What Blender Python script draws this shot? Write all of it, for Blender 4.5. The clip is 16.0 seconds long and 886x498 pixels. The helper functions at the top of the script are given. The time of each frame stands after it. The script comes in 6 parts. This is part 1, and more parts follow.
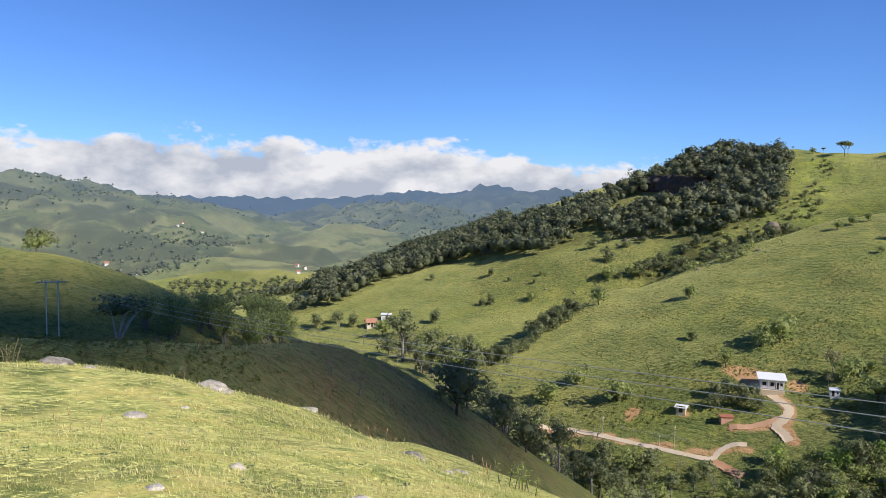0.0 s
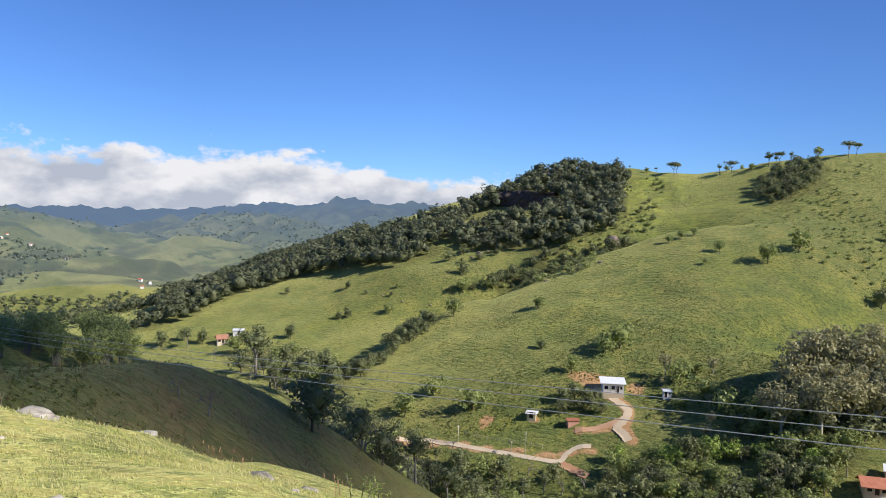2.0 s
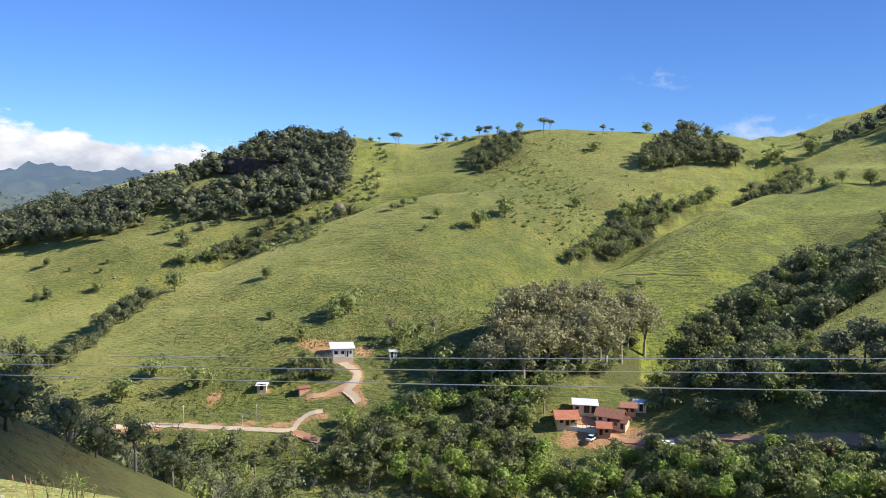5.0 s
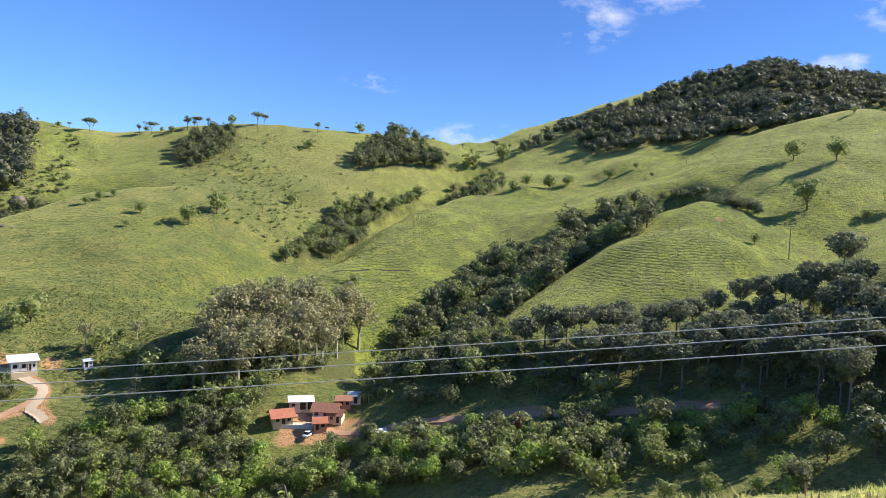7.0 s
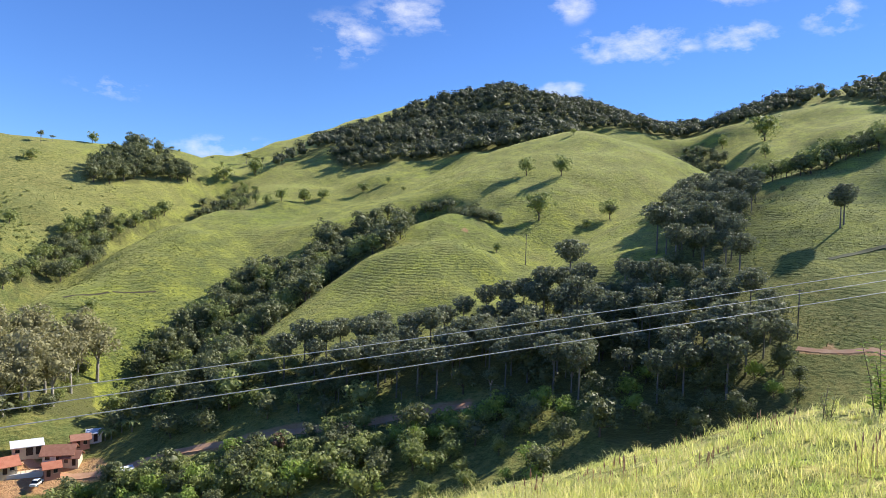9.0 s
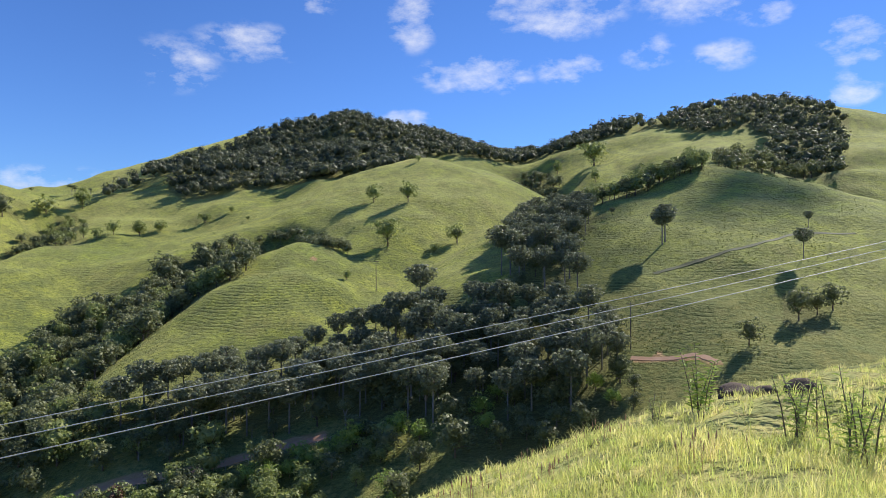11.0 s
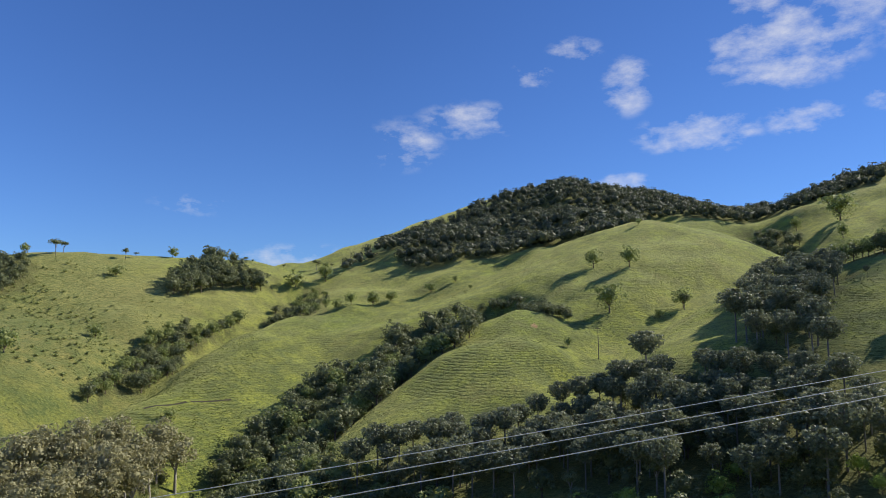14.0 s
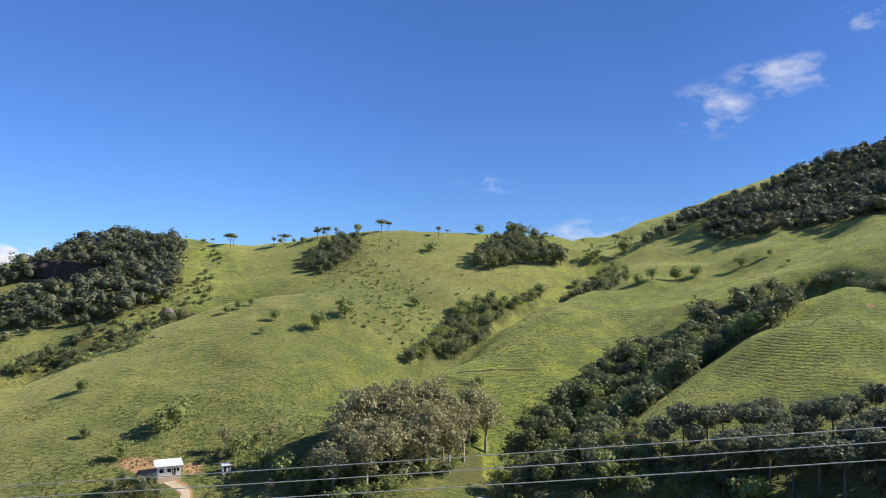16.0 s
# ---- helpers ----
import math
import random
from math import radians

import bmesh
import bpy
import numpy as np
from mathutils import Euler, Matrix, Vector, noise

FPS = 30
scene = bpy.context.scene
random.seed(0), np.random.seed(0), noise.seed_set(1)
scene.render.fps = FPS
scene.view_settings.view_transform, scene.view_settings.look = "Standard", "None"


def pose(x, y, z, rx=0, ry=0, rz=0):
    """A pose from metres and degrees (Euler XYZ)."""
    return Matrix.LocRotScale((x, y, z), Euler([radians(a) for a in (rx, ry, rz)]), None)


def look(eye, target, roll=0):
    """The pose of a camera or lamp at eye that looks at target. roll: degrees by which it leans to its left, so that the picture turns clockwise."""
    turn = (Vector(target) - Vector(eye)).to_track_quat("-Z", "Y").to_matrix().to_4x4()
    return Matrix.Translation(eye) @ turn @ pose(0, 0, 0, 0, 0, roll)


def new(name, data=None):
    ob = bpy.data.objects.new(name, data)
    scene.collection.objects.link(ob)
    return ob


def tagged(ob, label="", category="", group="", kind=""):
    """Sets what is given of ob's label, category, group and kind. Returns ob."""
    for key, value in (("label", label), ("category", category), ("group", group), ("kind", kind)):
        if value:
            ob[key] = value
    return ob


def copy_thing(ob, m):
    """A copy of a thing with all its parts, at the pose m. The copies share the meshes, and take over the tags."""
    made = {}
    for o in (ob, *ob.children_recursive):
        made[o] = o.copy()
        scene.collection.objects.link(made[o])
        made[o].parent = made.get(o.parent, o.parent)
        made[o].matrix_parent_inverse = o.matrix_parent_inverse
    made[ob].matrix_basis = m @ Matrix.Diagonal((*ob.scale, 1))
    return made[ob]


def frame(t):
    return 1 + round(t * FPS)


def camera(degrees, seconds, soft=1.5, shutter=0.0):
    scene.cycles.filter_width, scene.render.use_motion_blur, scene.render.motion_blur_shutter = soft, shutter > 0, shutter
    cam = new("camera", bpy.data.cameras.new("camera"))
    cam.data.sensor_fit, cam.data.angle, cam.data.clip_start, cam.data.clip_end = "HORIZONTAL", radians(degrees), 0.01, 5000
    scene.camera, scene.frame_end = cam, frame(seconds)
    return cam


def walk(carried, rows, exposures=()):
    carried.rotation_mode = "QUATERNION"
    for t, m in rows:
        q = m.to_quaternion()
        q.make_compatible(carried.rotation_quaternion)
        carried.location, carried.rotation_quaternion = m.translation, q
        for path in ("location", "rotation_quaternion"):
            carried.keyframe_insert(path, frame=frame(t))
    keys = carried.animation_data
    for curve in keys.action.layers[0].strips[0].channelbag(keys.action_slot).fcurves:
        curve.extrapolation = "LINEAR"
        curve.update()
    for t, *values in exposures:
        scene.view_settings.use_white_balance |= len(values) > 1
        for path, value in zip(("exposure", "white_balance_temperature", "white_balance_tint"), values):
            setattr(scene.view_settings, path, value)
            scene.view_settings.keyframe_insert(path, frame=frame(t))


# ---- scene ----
EYE = 1.6          # height of the lens over the ground at the standpoint
cam = camera(62.92, 16.0, soft=0.7)
# seconds, x, y (arm's reach round the body), yaw, pitch, roll
ROWS = [
    (0, -0, -0, 0.03, -3.69, -0.9),
    (0.5, 0.026, -0.001, -2.68, -3.36, -1.15),
    (1, 0.053, -0.003, -5.51, -2.99, -1.36),
    (1.5, 0.08, -0.006, -8.4, -2.64, -1.46),
    (2, 0.107, -0.011, -11.23, -2.45, -1.43),
    (2.5, 0.132, -0.016, -13.91, -2.6, -1.37),
    (3, 0.158, -0.023, -16.7, -2.98, -1.38),
    (3.2, 0.169, -0.027, -17.94, -3.16, -1.45),
    (4.25, 0.238, -0.054, -25.69, -4.01, -1.43),
    (5.3, 0.32, -0.103, -35.57, -4.59, -1.47),
    (5.5, 0.336, -0.114, -37.63, -4.7, -1.63),
    (6, 0.376, -0.148, -43.1, -4.73, -1.96),
    (6.5, 0.415, -0.189, -48.92, -4.44, -2.33),
    (7, 0.449, -0.232, -54.71, -3.88, -2.6),
    (7.5, 0.477, -0.277, -60.24, -3.22, -2.6),
    (8, 0.5, -0.32, -65.33, -2.66, -2.38),
    (8.5, 0.516, -0.36, -69.8, -2.29, -2.08),
    (9, 0.528, -0.397, -73.81, -2.05, -1.79),
    (9.5, 0.537, -0.431, -77.52, -1.74, -1.6),
    (10, 0.543, -0.463, -80.89, -1.3, -1.34),
    (10.2, 0.545, -0.475, -82.12, -1.11, -1.07),
    (11.25, 0.549, -0.513, -86.17, 0.6, 0.41),
    (12.3, 0.547, -0.492, -83.93, 3.26, 1.55),
    (12.5, 0.546, -0.48, -82.68, 3.8, 1.72),
    (13, 0.54, -0.443, -78.83, 4.95, 1.58),
    (13.5, 0.529, -0.398, -73.97, 5.58, 1.16),
    (14, 0.511, -0.348, -68.43, 5.64, 0.67),
    (14.5, 0.488, -0.297, -62.59, 5.27, 0.2),
    (15, 0.46, -0.248, -56.72, 4.73, -0.31),
    (15.5, 0.427, -0.204, -51, 4.17, -0.54),
    (16, 0.39, -0.162, -45.14, 3.69, -0.33),
]

walk(cam, [(t, pose(x, y, EYE, 90 + pitch, roll, yaw)) for t, x, y, yaw, pitch, roll in ROWS],
     exposures=[(0.0, 0.30), (3.0, 0.36), (6.0, 0.66), (8.0, 0.74), (10.2, 0.66), (12.3, 0.34), (13.5, 0.22), (15.0, 0.34), (16.0, 0.42)])

# ---- light ----
SUN_AZ, SUN_EL = 125.0, 35.0        # bearing clockwise from +y, height over the horizon
sun_data = bpy.data.lights.new("sun", "SUN")
sun_data.energy, sun_data.angle, sun_data.color = 5.0, radians(0.53), (1.0, 0.94, 0.83)
sun = new("sun", sun_data)
sun.matrix_world = look((0, 0, 0), (-math.sin(radians(SUN_AZ)) * math.cos(radians(SUN_EL)), -math.cos(radians(SUN_AZ)) * math.cos(radians(SUN_EL)), -math.sin(radians(SUN_EL))))
world = bpy.data.worlds.new("sky")
scene.world = world
world.use_nodes = True
wn, wl = world.node_tree.nodes, world.node_tree.links


def wmath(op, a, b=None, c=None, clamp=False):
    n = wn.new("ShaderNodeMath")
    n.operation, n.use_clamp = op, clamp
    for i, v in enumerate((a, b, c)):
        if v is None:
            continue
        if isinstance(v, (int, float)):
            n.inputs[i].default_value = v
        else:
            wl.new(v, n.inputs[i])
    return n.outputs[0]


sky = wn.new("ShaderNodeTexSky")
sky.sky_type, sky.sun_disc = "NISHITA", False
sky.sun_elevation, sky.sun_rotation = radians(SUN_EL), radians(SUN_AZ)
sky.altitude, sky.air_density, sky.dust_density, sky.ozone_density = 900, 1.0, 0.04, 3.0
tint = wn.new("ShaderNodeMix")
tint.data_type, tint.blend_type = "RGBA", "MULTIPLY"
tint.inputs["Factor"].default_value = 1.0
wl.new(sky.outputs[0], tint.inputs["A"])
tint.inputs["B"].default_value = (0.56, 0.82, 1.30, 1)
coord = wn.new("ShaderNodeTexCoord")
sep = wn.new("ShaderNodeSeparateXYZ")
wl.new(coord.outputs["Generated"], sep.inputs[0])
w_az = wmath("MULTIPLY", wmath("ARCTAN2", sep.outputs[0], sep.outputs[1]), 57.2958)
w_el = wmath("MULTIPLY", wmath("ARCSINE", sep.outputs[2]), 57.2958)
spot = wn.new("ShaderNodeCombineXYZ")
wl.new(wmath("MULTIPLY", w_az, 0.16), spot.inputs[0])
wl.new(wmath("MULTIPLY", w_el, 0.30), spot.inputs[1])


def wnoise(scale, detail, rough, seed):
    n = wn.new("ShaderNodeTexNoise")
    n.inputs["Scale"].default_value, n.inputs["Detail"].default_value, n.inputs["Roughness"].default_value = scale, detail, rough
    m = wn.new("ShaderNodeVectorMath")
    m.operation = "ADD"
    m.inputs[1].default_value = (seed, seed * 0.7, seed * 1.9)
    wl.new(spot.outputs[0], m.inputs[0])
    wl.new(m.outputs[0], n.inputs["Vector"])
    return n.outputs["Fac"]


billow = wnoise(1.5, 7, 0.58, 3.1)
wisp = wnoise(1.9, 9, 0.60, 8.4)
shade = wnoise(1.1, 5, 0.55, 5.7)
# bank over the far mountains: its top sinks towards the east
b_top = wmath("MAXIMUM", wmath("SUBTRACT", 4.4, wmath("MULTIPLY", wmath("MAXIMUM", w_az, -2.0), 0.10)), 2.2)
b_top = wmath("ADD", b_top, wmath("MULTIPLY", wmath("SUBTRACT", billow, 0.5), 7.0))
bank = wmath("MULTIPLY", wmath("SUBTRACT", b_top, w_el), 1.3, clamp=True)
bank = wmath("MULTIPLY", bank, wmath("MULTIPLY", wmath("SUBTRACT", 27.0, w_az), 0.12, clamp=True))
# loose cumulus and faint veils: bearing, height, half widths, body
PUFFS = [(94.7, 19.0, 6.5, 3.4, 1.15), (88.2, 13.7, 5.4, 1.9, 1.1), (95.7, 13.9, 3.2, 1.4, 1.0), (83.3, 17.6, 2.4, 2.6, 0.85), (105.6, 19.0, 6.0, 2.8, 1.05), (109.7, 17.0, 2.4, 1.4, 0.95),
         (115.6, 14.3, 3.2, 2.2, 1.1), (115.3, 11.2, 2.0, 1.5, 1.1), (106.9, 14.2, 2.8, 1.3, 0.95), (75.7, 18.9, 2.2, 1.3, 0.75), (70.8, 15.6, 5.0, 1.8, 0.72), (65.4, 13.8, 3.8, 2.4, 0.62),
         (79.3, 20.4, 2.6, 1.3, 0.8), (101.5, 14.8, 2.4, 1.6, 0.8), (49.0, 8.9, 3.2, 1.2, 0.50), (65.9, 12.9, 3.2, 1.2, 0.68),
         (57.0, 4.4, 7.0, 1.9, 1.0), (82.8, 10.3, 2.6, 1.0, 1.1), (100.0, 23.0, 12.0, 4.0, 1.0)]
loose = None
for p_az, p_el, p_w, p_h, p_body in PUFFS:
    du = wmath("MULTIPLY", wmath("SUBTRACT", w_az, p_az), 1 / p_w)
    dv = wmath("MULTIPLY", wmath("SUBTRACT", w_el, p_el), 1 / p_h)
    r2 = wmath("ADD", wmath("MULTIPLY", du, du), wmath("MULTIPLY", dv, dv))
    puff = wmath("MULTIPLY", wmath("SUBTRACT", 1.0, r2, clamp=True), p_body)
    loose = puff if loose is None else wmath("MAXIMUM", loose, puff)
inside = wmath("MULTIPLY", loose, 2.0, clamp=True)
loose = wmath("MULTIPLY", wmath("ADD", wmath("MULTIPLY", loose, 0.95), wmath("MULTIPLY", wmath("SUBTRACT", wisp, 0.57), 4.8)), 0.48, clamp=True)
loose = wmath("MULTIPLY", wmath("MULTIPLY", loose, inside), 0.92)
cover = wmath("MAXIMUM", bank, loose)
lit = wn.new("ShaderNodeValToRGB")
lit.color_ramp.elements[0].position, lit.color_ramp.elements[0].color = 0.34, (4.3, 4.7, 5.6, 1)
lit.color_ramp.elements[1].position, lit.color_ramp.elements[1].color = 0.60, (7.9, 7.9, 8.2, 1)
crown = wmath("MULTIPLY", wmath("SUBTRACT", w_el, 2.6), 0.085, clamp=True)
wl.new(wmath("ADD", wmath("ADD", shade, wmath("MULTIPLY", wmath("SUBTRACT", billow, 0.5), 0.5)), wmath("SUBTRACT", crown, 0.08)), lit.inputs[0])
mix = wn.new("ShaderNodeMix")
mix.data_type = "RGBA"
wl.new(cover, mix.inputs["Factor"])
# deeper blue towards the sunward side of the view, paler away from it
deep = wn.new("ShaderNodeMix")
deep.data_type, deep.blend_type = "RGBA", "MULTIPLY"
deep.inputs["Factor"].default_value = 1.0
away = wn.new("ShaderNodeValToRGB")
while len(away.color_ramp.elements) < 7:
    away.color_ramp.elements.new(0.5)
for spot_, (b_, f_) in zip(away.color_ramp.elements, ((-40, 0.92), (-8, 0.93), (10, 1.10), (28, 1.08), (45, 0.88), (62, 0.75), (95, 0.73))):
    spot_.position, spot_.color = (b_ + 40) / 160, (f_, f_ * 1.03, f_ * 1.06, 1)
wl.new(wmath("MULTIPLY", wmath("ADD", w_az, 40.0), 1 / 160, clamp=True), away.inputs[0])
wl.new(tint.outputs["Result"], deep.inputs["A"])
wl.new(away.outputs["Color"], deep.inputs["B"])
wl.new(deep.outputs["Result"], mix.inputs["A"])
wl.new(lit.outputs[0], mix.inputs["B"])
wl.new(mix.outputs["Result"], wn["Background"].inputs["Color"])
wn["Background"].inputs["Strength"].default_value = 0.088



# ---- the lie of the land: hills are crest lines (bearing, range, height) with a slope to each side ----
def at(b, d):
    return d * math.sin(radians(b)), d * math.cos(radians(b))


def lattice(ix, iy, seed):
    h = (ix * 374761393 + iy * 668265263 + seed * 974711) & 0x7FFFFFFF
    h = ((h ^ (h >> 13)) * 1274126177) & 0x7FFFFFFF
    return ((h ^ (h >> 16)) & 0xFFFF) / 65535.0


def value_noise(x, y, seed=0):
    fx, fy = np.floor(x), np.floor(y)
    u, v = x - fx, y - fy
    ix, iy = fx.astype(np.int64), fy.astype(np.int64)
    u, v = u * u * (3 - 2 * u), v * v * (3 - 2 * v)
    a, b = lattice(ix, iy, seed), lattice(ix + 1, iy, seed)
    c, d = lattice(ix, iy + 1, seed), lattice(ix + 1, iy + 1, seed)
    return (a + (b - a) * u) * (1 - v) + (c + (d - c) * u) * v - 0.5


def fbm(x, y, size, octaves=4, seed=0):
    total, amp = np.zeros_like(x), 1.0
    for i in range(octaves):
        total = total + amp * value_noise(x / size + 17.3 * i, y / size - 9.1 * i, seed + i)
        amp, size = amp * 0.5, size * 0.5
    return total


def tents(x, y, crest, left, right, top, warp):
    """Roofs of land over each stretch of a crest line; the highest counts."""
    pts = [(*at(b, d), z) for b, d, z in crest]
    best = np.full(x.shape, -1e9)
    for (ax, ay, az), (bx, by, bz) in zip(pts, pts[1:]):
        dx, dy = bx - ax, by - ay
        run = math.hypot(dx, dy)
        t = np.clip(((x - ax) * dx + (y - ay) * dy) / (run * run), 0, 1)
        q = np.hypot(x - ax - t * dx, y - ay - t * dy)
        side = (dx * (y - ay) - dy * (x - ax)) / run / np.maximum(q, 0.01)      # +1 on its left
        fall = 0.5 * (left + right) + 0.5 * (left - right) * np.clip(side, -1, 1)
        q = q * warp
        best = np.maximum(best, az + t * (bz - az) - fall * (np.sqrt(q * q + top * top) - top))
    return best


# crest, slope to the left of its run, slope to the right, rounding of the top
VALLEY = [(120, 240, -15), (100, 215, -34), (85, 205, -58), (68, 205, -68), (55, 205, -73), (45, 205, -76), (30, 215, -79), (15, 245, -84), (5, 300, -90),
          (-4, 430, -100), (-10, 700, -118), (-16, 1200, -140), (-22, 2600, -200), (-26, 4900, -260)]
HILLS = []


def hill(crest, left, right, top):
    HILLS.append((crest, left, right, top))

# the knoll that one stands on, rising behind
hill([(-120, 60, -6), (-55, 26, -2.4), (-38, 12, -0.9), (125, 1.5, 0), (122, 26, -1.55), (140, 60, -0.3), (152, 130, 20), (160, 400, 80)], 0.52, 0.42, 4.5)
# shaded spurs below the knoll
hill([(-75, 70, -5), (-40, 55, -6.5), (-24, 58, -9.5), (-14, 72, -13), (-9, 88, -16), (-6.5, 95, -19), (-4.5, 104, -28), (-3, 116, -40), (0, 135, -58)], 0.32, 0.8, 4)
hill([(-60, 190, 6), (-38, 175, -5), (-30, 172, -10), (-24.5, 180, -21), (-20.5, 190, -31), (-15, 215, -50)], 0.4, 0.62, 12)
# long wooded ridge with the cliff, and the open ridge that carries on from it
hill([(-22, 1750, -215), (-14, 1450, -165), (-8, 1250, -118), (-5.5, 1130, -92), (-2.7, 1060, -64), (1.5, 960, -39), (5.8, 870, -19), (10.2, 780, -2), (12.8, 730, 12), (14.6, 690, 17), (16, 660, 25), (18, 630, 38), (20, 605, 42), (23.3, 590, 40), (25.5, 585, 44), (27.6, 580, 40.5),
      (30.2, 580, 40), (33, 578, 43), (35.7, 578, 48.5), (39, 578, 52), (42, 582, 52.5), (45, 590, 52.5), (48.3, 600, 53), (53.3, 610, 53), (56.2, 640, 47), (57.8, 660, 43.5), (61, 740, 50)], 0.35, 0.40, 10)
# pasture spur below the wood
hill([(14, 600, -12), (10.2, 520, -24.4), (7, 500, -35), (4, 490, -41), (1.9, 480, -37.5), (-1.9, 490, -46), (-6.7, 500, -64), (-12.4, 520, -83)], 0.22, 0.24, 14)
# the big spur over the white house
hill([(40.5, 572, 50), (39.8, 500, 22), (38.3, 440, 7), (36.3, 425, 4.9), (34.6, 415, 4.4), (31.7, 402, 0.4), (30, 394, -2.5), (27.8, 385, -10.5), (25.2, 377, -19.5), (23.6, 372, -22.2), (19.2, 360, -29), (14.8, 345, -36), (10.3, 325, -47), (7.7, 308, -55), (3.6, 285, -67.5)], 0.36, 0.34, 9)
# lawn spur, with the nose that bends down towards the valley
hill([(78, 640, 58), (74.4, 620, 47), (70, 590, 32), (65.6, 540, 19.5), (61.3, 490, 11), (57.1, 450, 4.2), (53.1, 422, -1.6), (51, 404, -7)], 0.36, 0.30, 13)
hill([(57.1, 448, 3.4), (55.3, 404, -9), (51.8, 366, -21.2), (47.6, 336, -25.6), (44.4, 306, -27.2), (42, 284, -31)], 0.42, 0.32, 12)
# low knoll and the hump before it
hill([(67.9, 333, -7), (70, 340, -1), (72.3, 346, 3.8), (74.4, 350, 6.6), (75.9, 349, 4.9), (77.7, 343, -0.5), (80.4, 330, -9)], 0.42, 0.42, 7)
hill([(74.4, 350, 4), (74.5, 320, -6.5), (73.7, 300, -8.4), (71, 300, -9.6), (70.1, 296, -13), (67.5, 281, -23.4), (64, 266, -31.6), (60.3, 248, -40)], 0.42, 0.55, 7)
hill([(73.7, 300, -8.4), (76.8, 298, -8.4), (79.8, 294, -12.4), (81.8, 286, -16.5)], 0.42, 0.42, 7)
# bright hill
hill([(74.6, 600, 38), (77.5, 560, 47.5), (80.5, 545, 58.5), (83.1, 540, 69.5), (84.4, 540, 72.2), (87.4, 545, 66.5), (89.5, 546, 61), (91.6, 524, 47), (93.6, 492, 35)], 0.42, 0.37, 12)
hill([(83.1, 540, 69.5), (79.5, 480, 44), (77, 430, 24)], 0.40, 0.36, 12)
# wooded hill behind
hill([(59, 900, 45), (62.8, 900, 80), (65.3, 900, 103), (68.2, 900, 121), (70.4, 900, 135), (73, 900, 151), (75.6, 900, 161), (78.3, 900, 166), (81, 910, 160), (83.7, 920, 146), (86.8, 960, 136), (89.9, 1000, 128), (92.6, 1010, 140)], 0.5, 0.34, 22)
# high hill to the south
hill([(88, 1100, 140), (92.6, 1000, 141), (95.2, 980, 136), (96.9, 960, 142), (101.2, 930, 157), (105.2, 900, 169), (108.3, 900, 175), (110.8, 880, 167), (114.7, 860, 146), (125, 850, 120)], 0.4, 0.36, 22)
hill([(101.2, 930, 157), (98.5, 800, 112), (96.8, 700, 84), (95.5, 640, 66)], 0.30, 0.34, 20)
# shaded shoulder
hill([(106, 640, 92), (105.8, 470, 52), (105.7, 400, 44), (100.9, 374, 30), (95, 354, 17), (91.7, 345, 13.4), (90.5, 340, 9.6), (87.6, 334, 5), (84.3, 326, -4.4), (81, 300, -22)], 0.38, 0.44, 9)
hill([(105.7, 400, 44), (108.7, 404, 42), (109.8, 400, 38.6), (111.5, 392, 29.5), (114.4, 380, 17.5), (122, 370, 12)], 0.38, 0.34, 9)
# far country
hill([(-30, 1500, -85), (-22, 1700, -130), (-17, 1850, -170)], 0.22, 0.2, 60)
hill([(-21, 1150, -125), (-16, 1180, -92), (-11, 1230, -112)], 0.25, 0.2, 50)
hill([(-15, 1900, -108), (-8, 1950, -66), (-3, 2000, -108)], 0.25, 0.2, 70)
hill([(-50, 2600, 60), (-32, 2600, 78), (-28, 2700, 44), (-24, 2900, 14), (-16, 3200, -60)], 0.3, 0.16, 60)
hill([(-30, 4300, -10), (-16, 4400, 10), (-8, 4300, 10), (-2, 4000, 60), (1, 3900, 40), (4, 3800, 86), (6, 3700, 50), (8, 3600, 70), (12, 3500, 20), (25, 3400, -20)], 0.3, 0.22, 80)
hill([(-12, 3000, -90), (-6, 3000, -10), (-3, 2900, 0), (2, 2600, -50)], 0.25, 0.22, 80)
# gullies cut into the slopes: line (bearing, range), depth, half width
GULLIES = [
    ([(31, 440), (27.8, 426), (23.6, 413), (19.2, 401), (14.8, 388), (10.3, 370), (7.7, 350), (3.6, 322)], 11, 19),
    ([(57, 540), (53.5, 470), (51, 436), (48, 396), (44.4, 350), (41.5, 318), (39, 284)], 13, 20),
    ([(72.5, 392), (69.5, 366), (66, 338), (62, 308), (58, 282), (54, 258), (51, 245)], 13, 19),
    ([(93, 456), (88.5, 398), (85, 350), (82.5, 312), (79.5, 272)], 8, 17),
    ([(60, 760), (68, 745), (76, 730), (84, 720)], 14, 40),
    ([(97, 520), (93, 600), (91, 680)], 12, 34),
    ([(40, 470), (43, 440), (46, 420)], 5, 22),
]



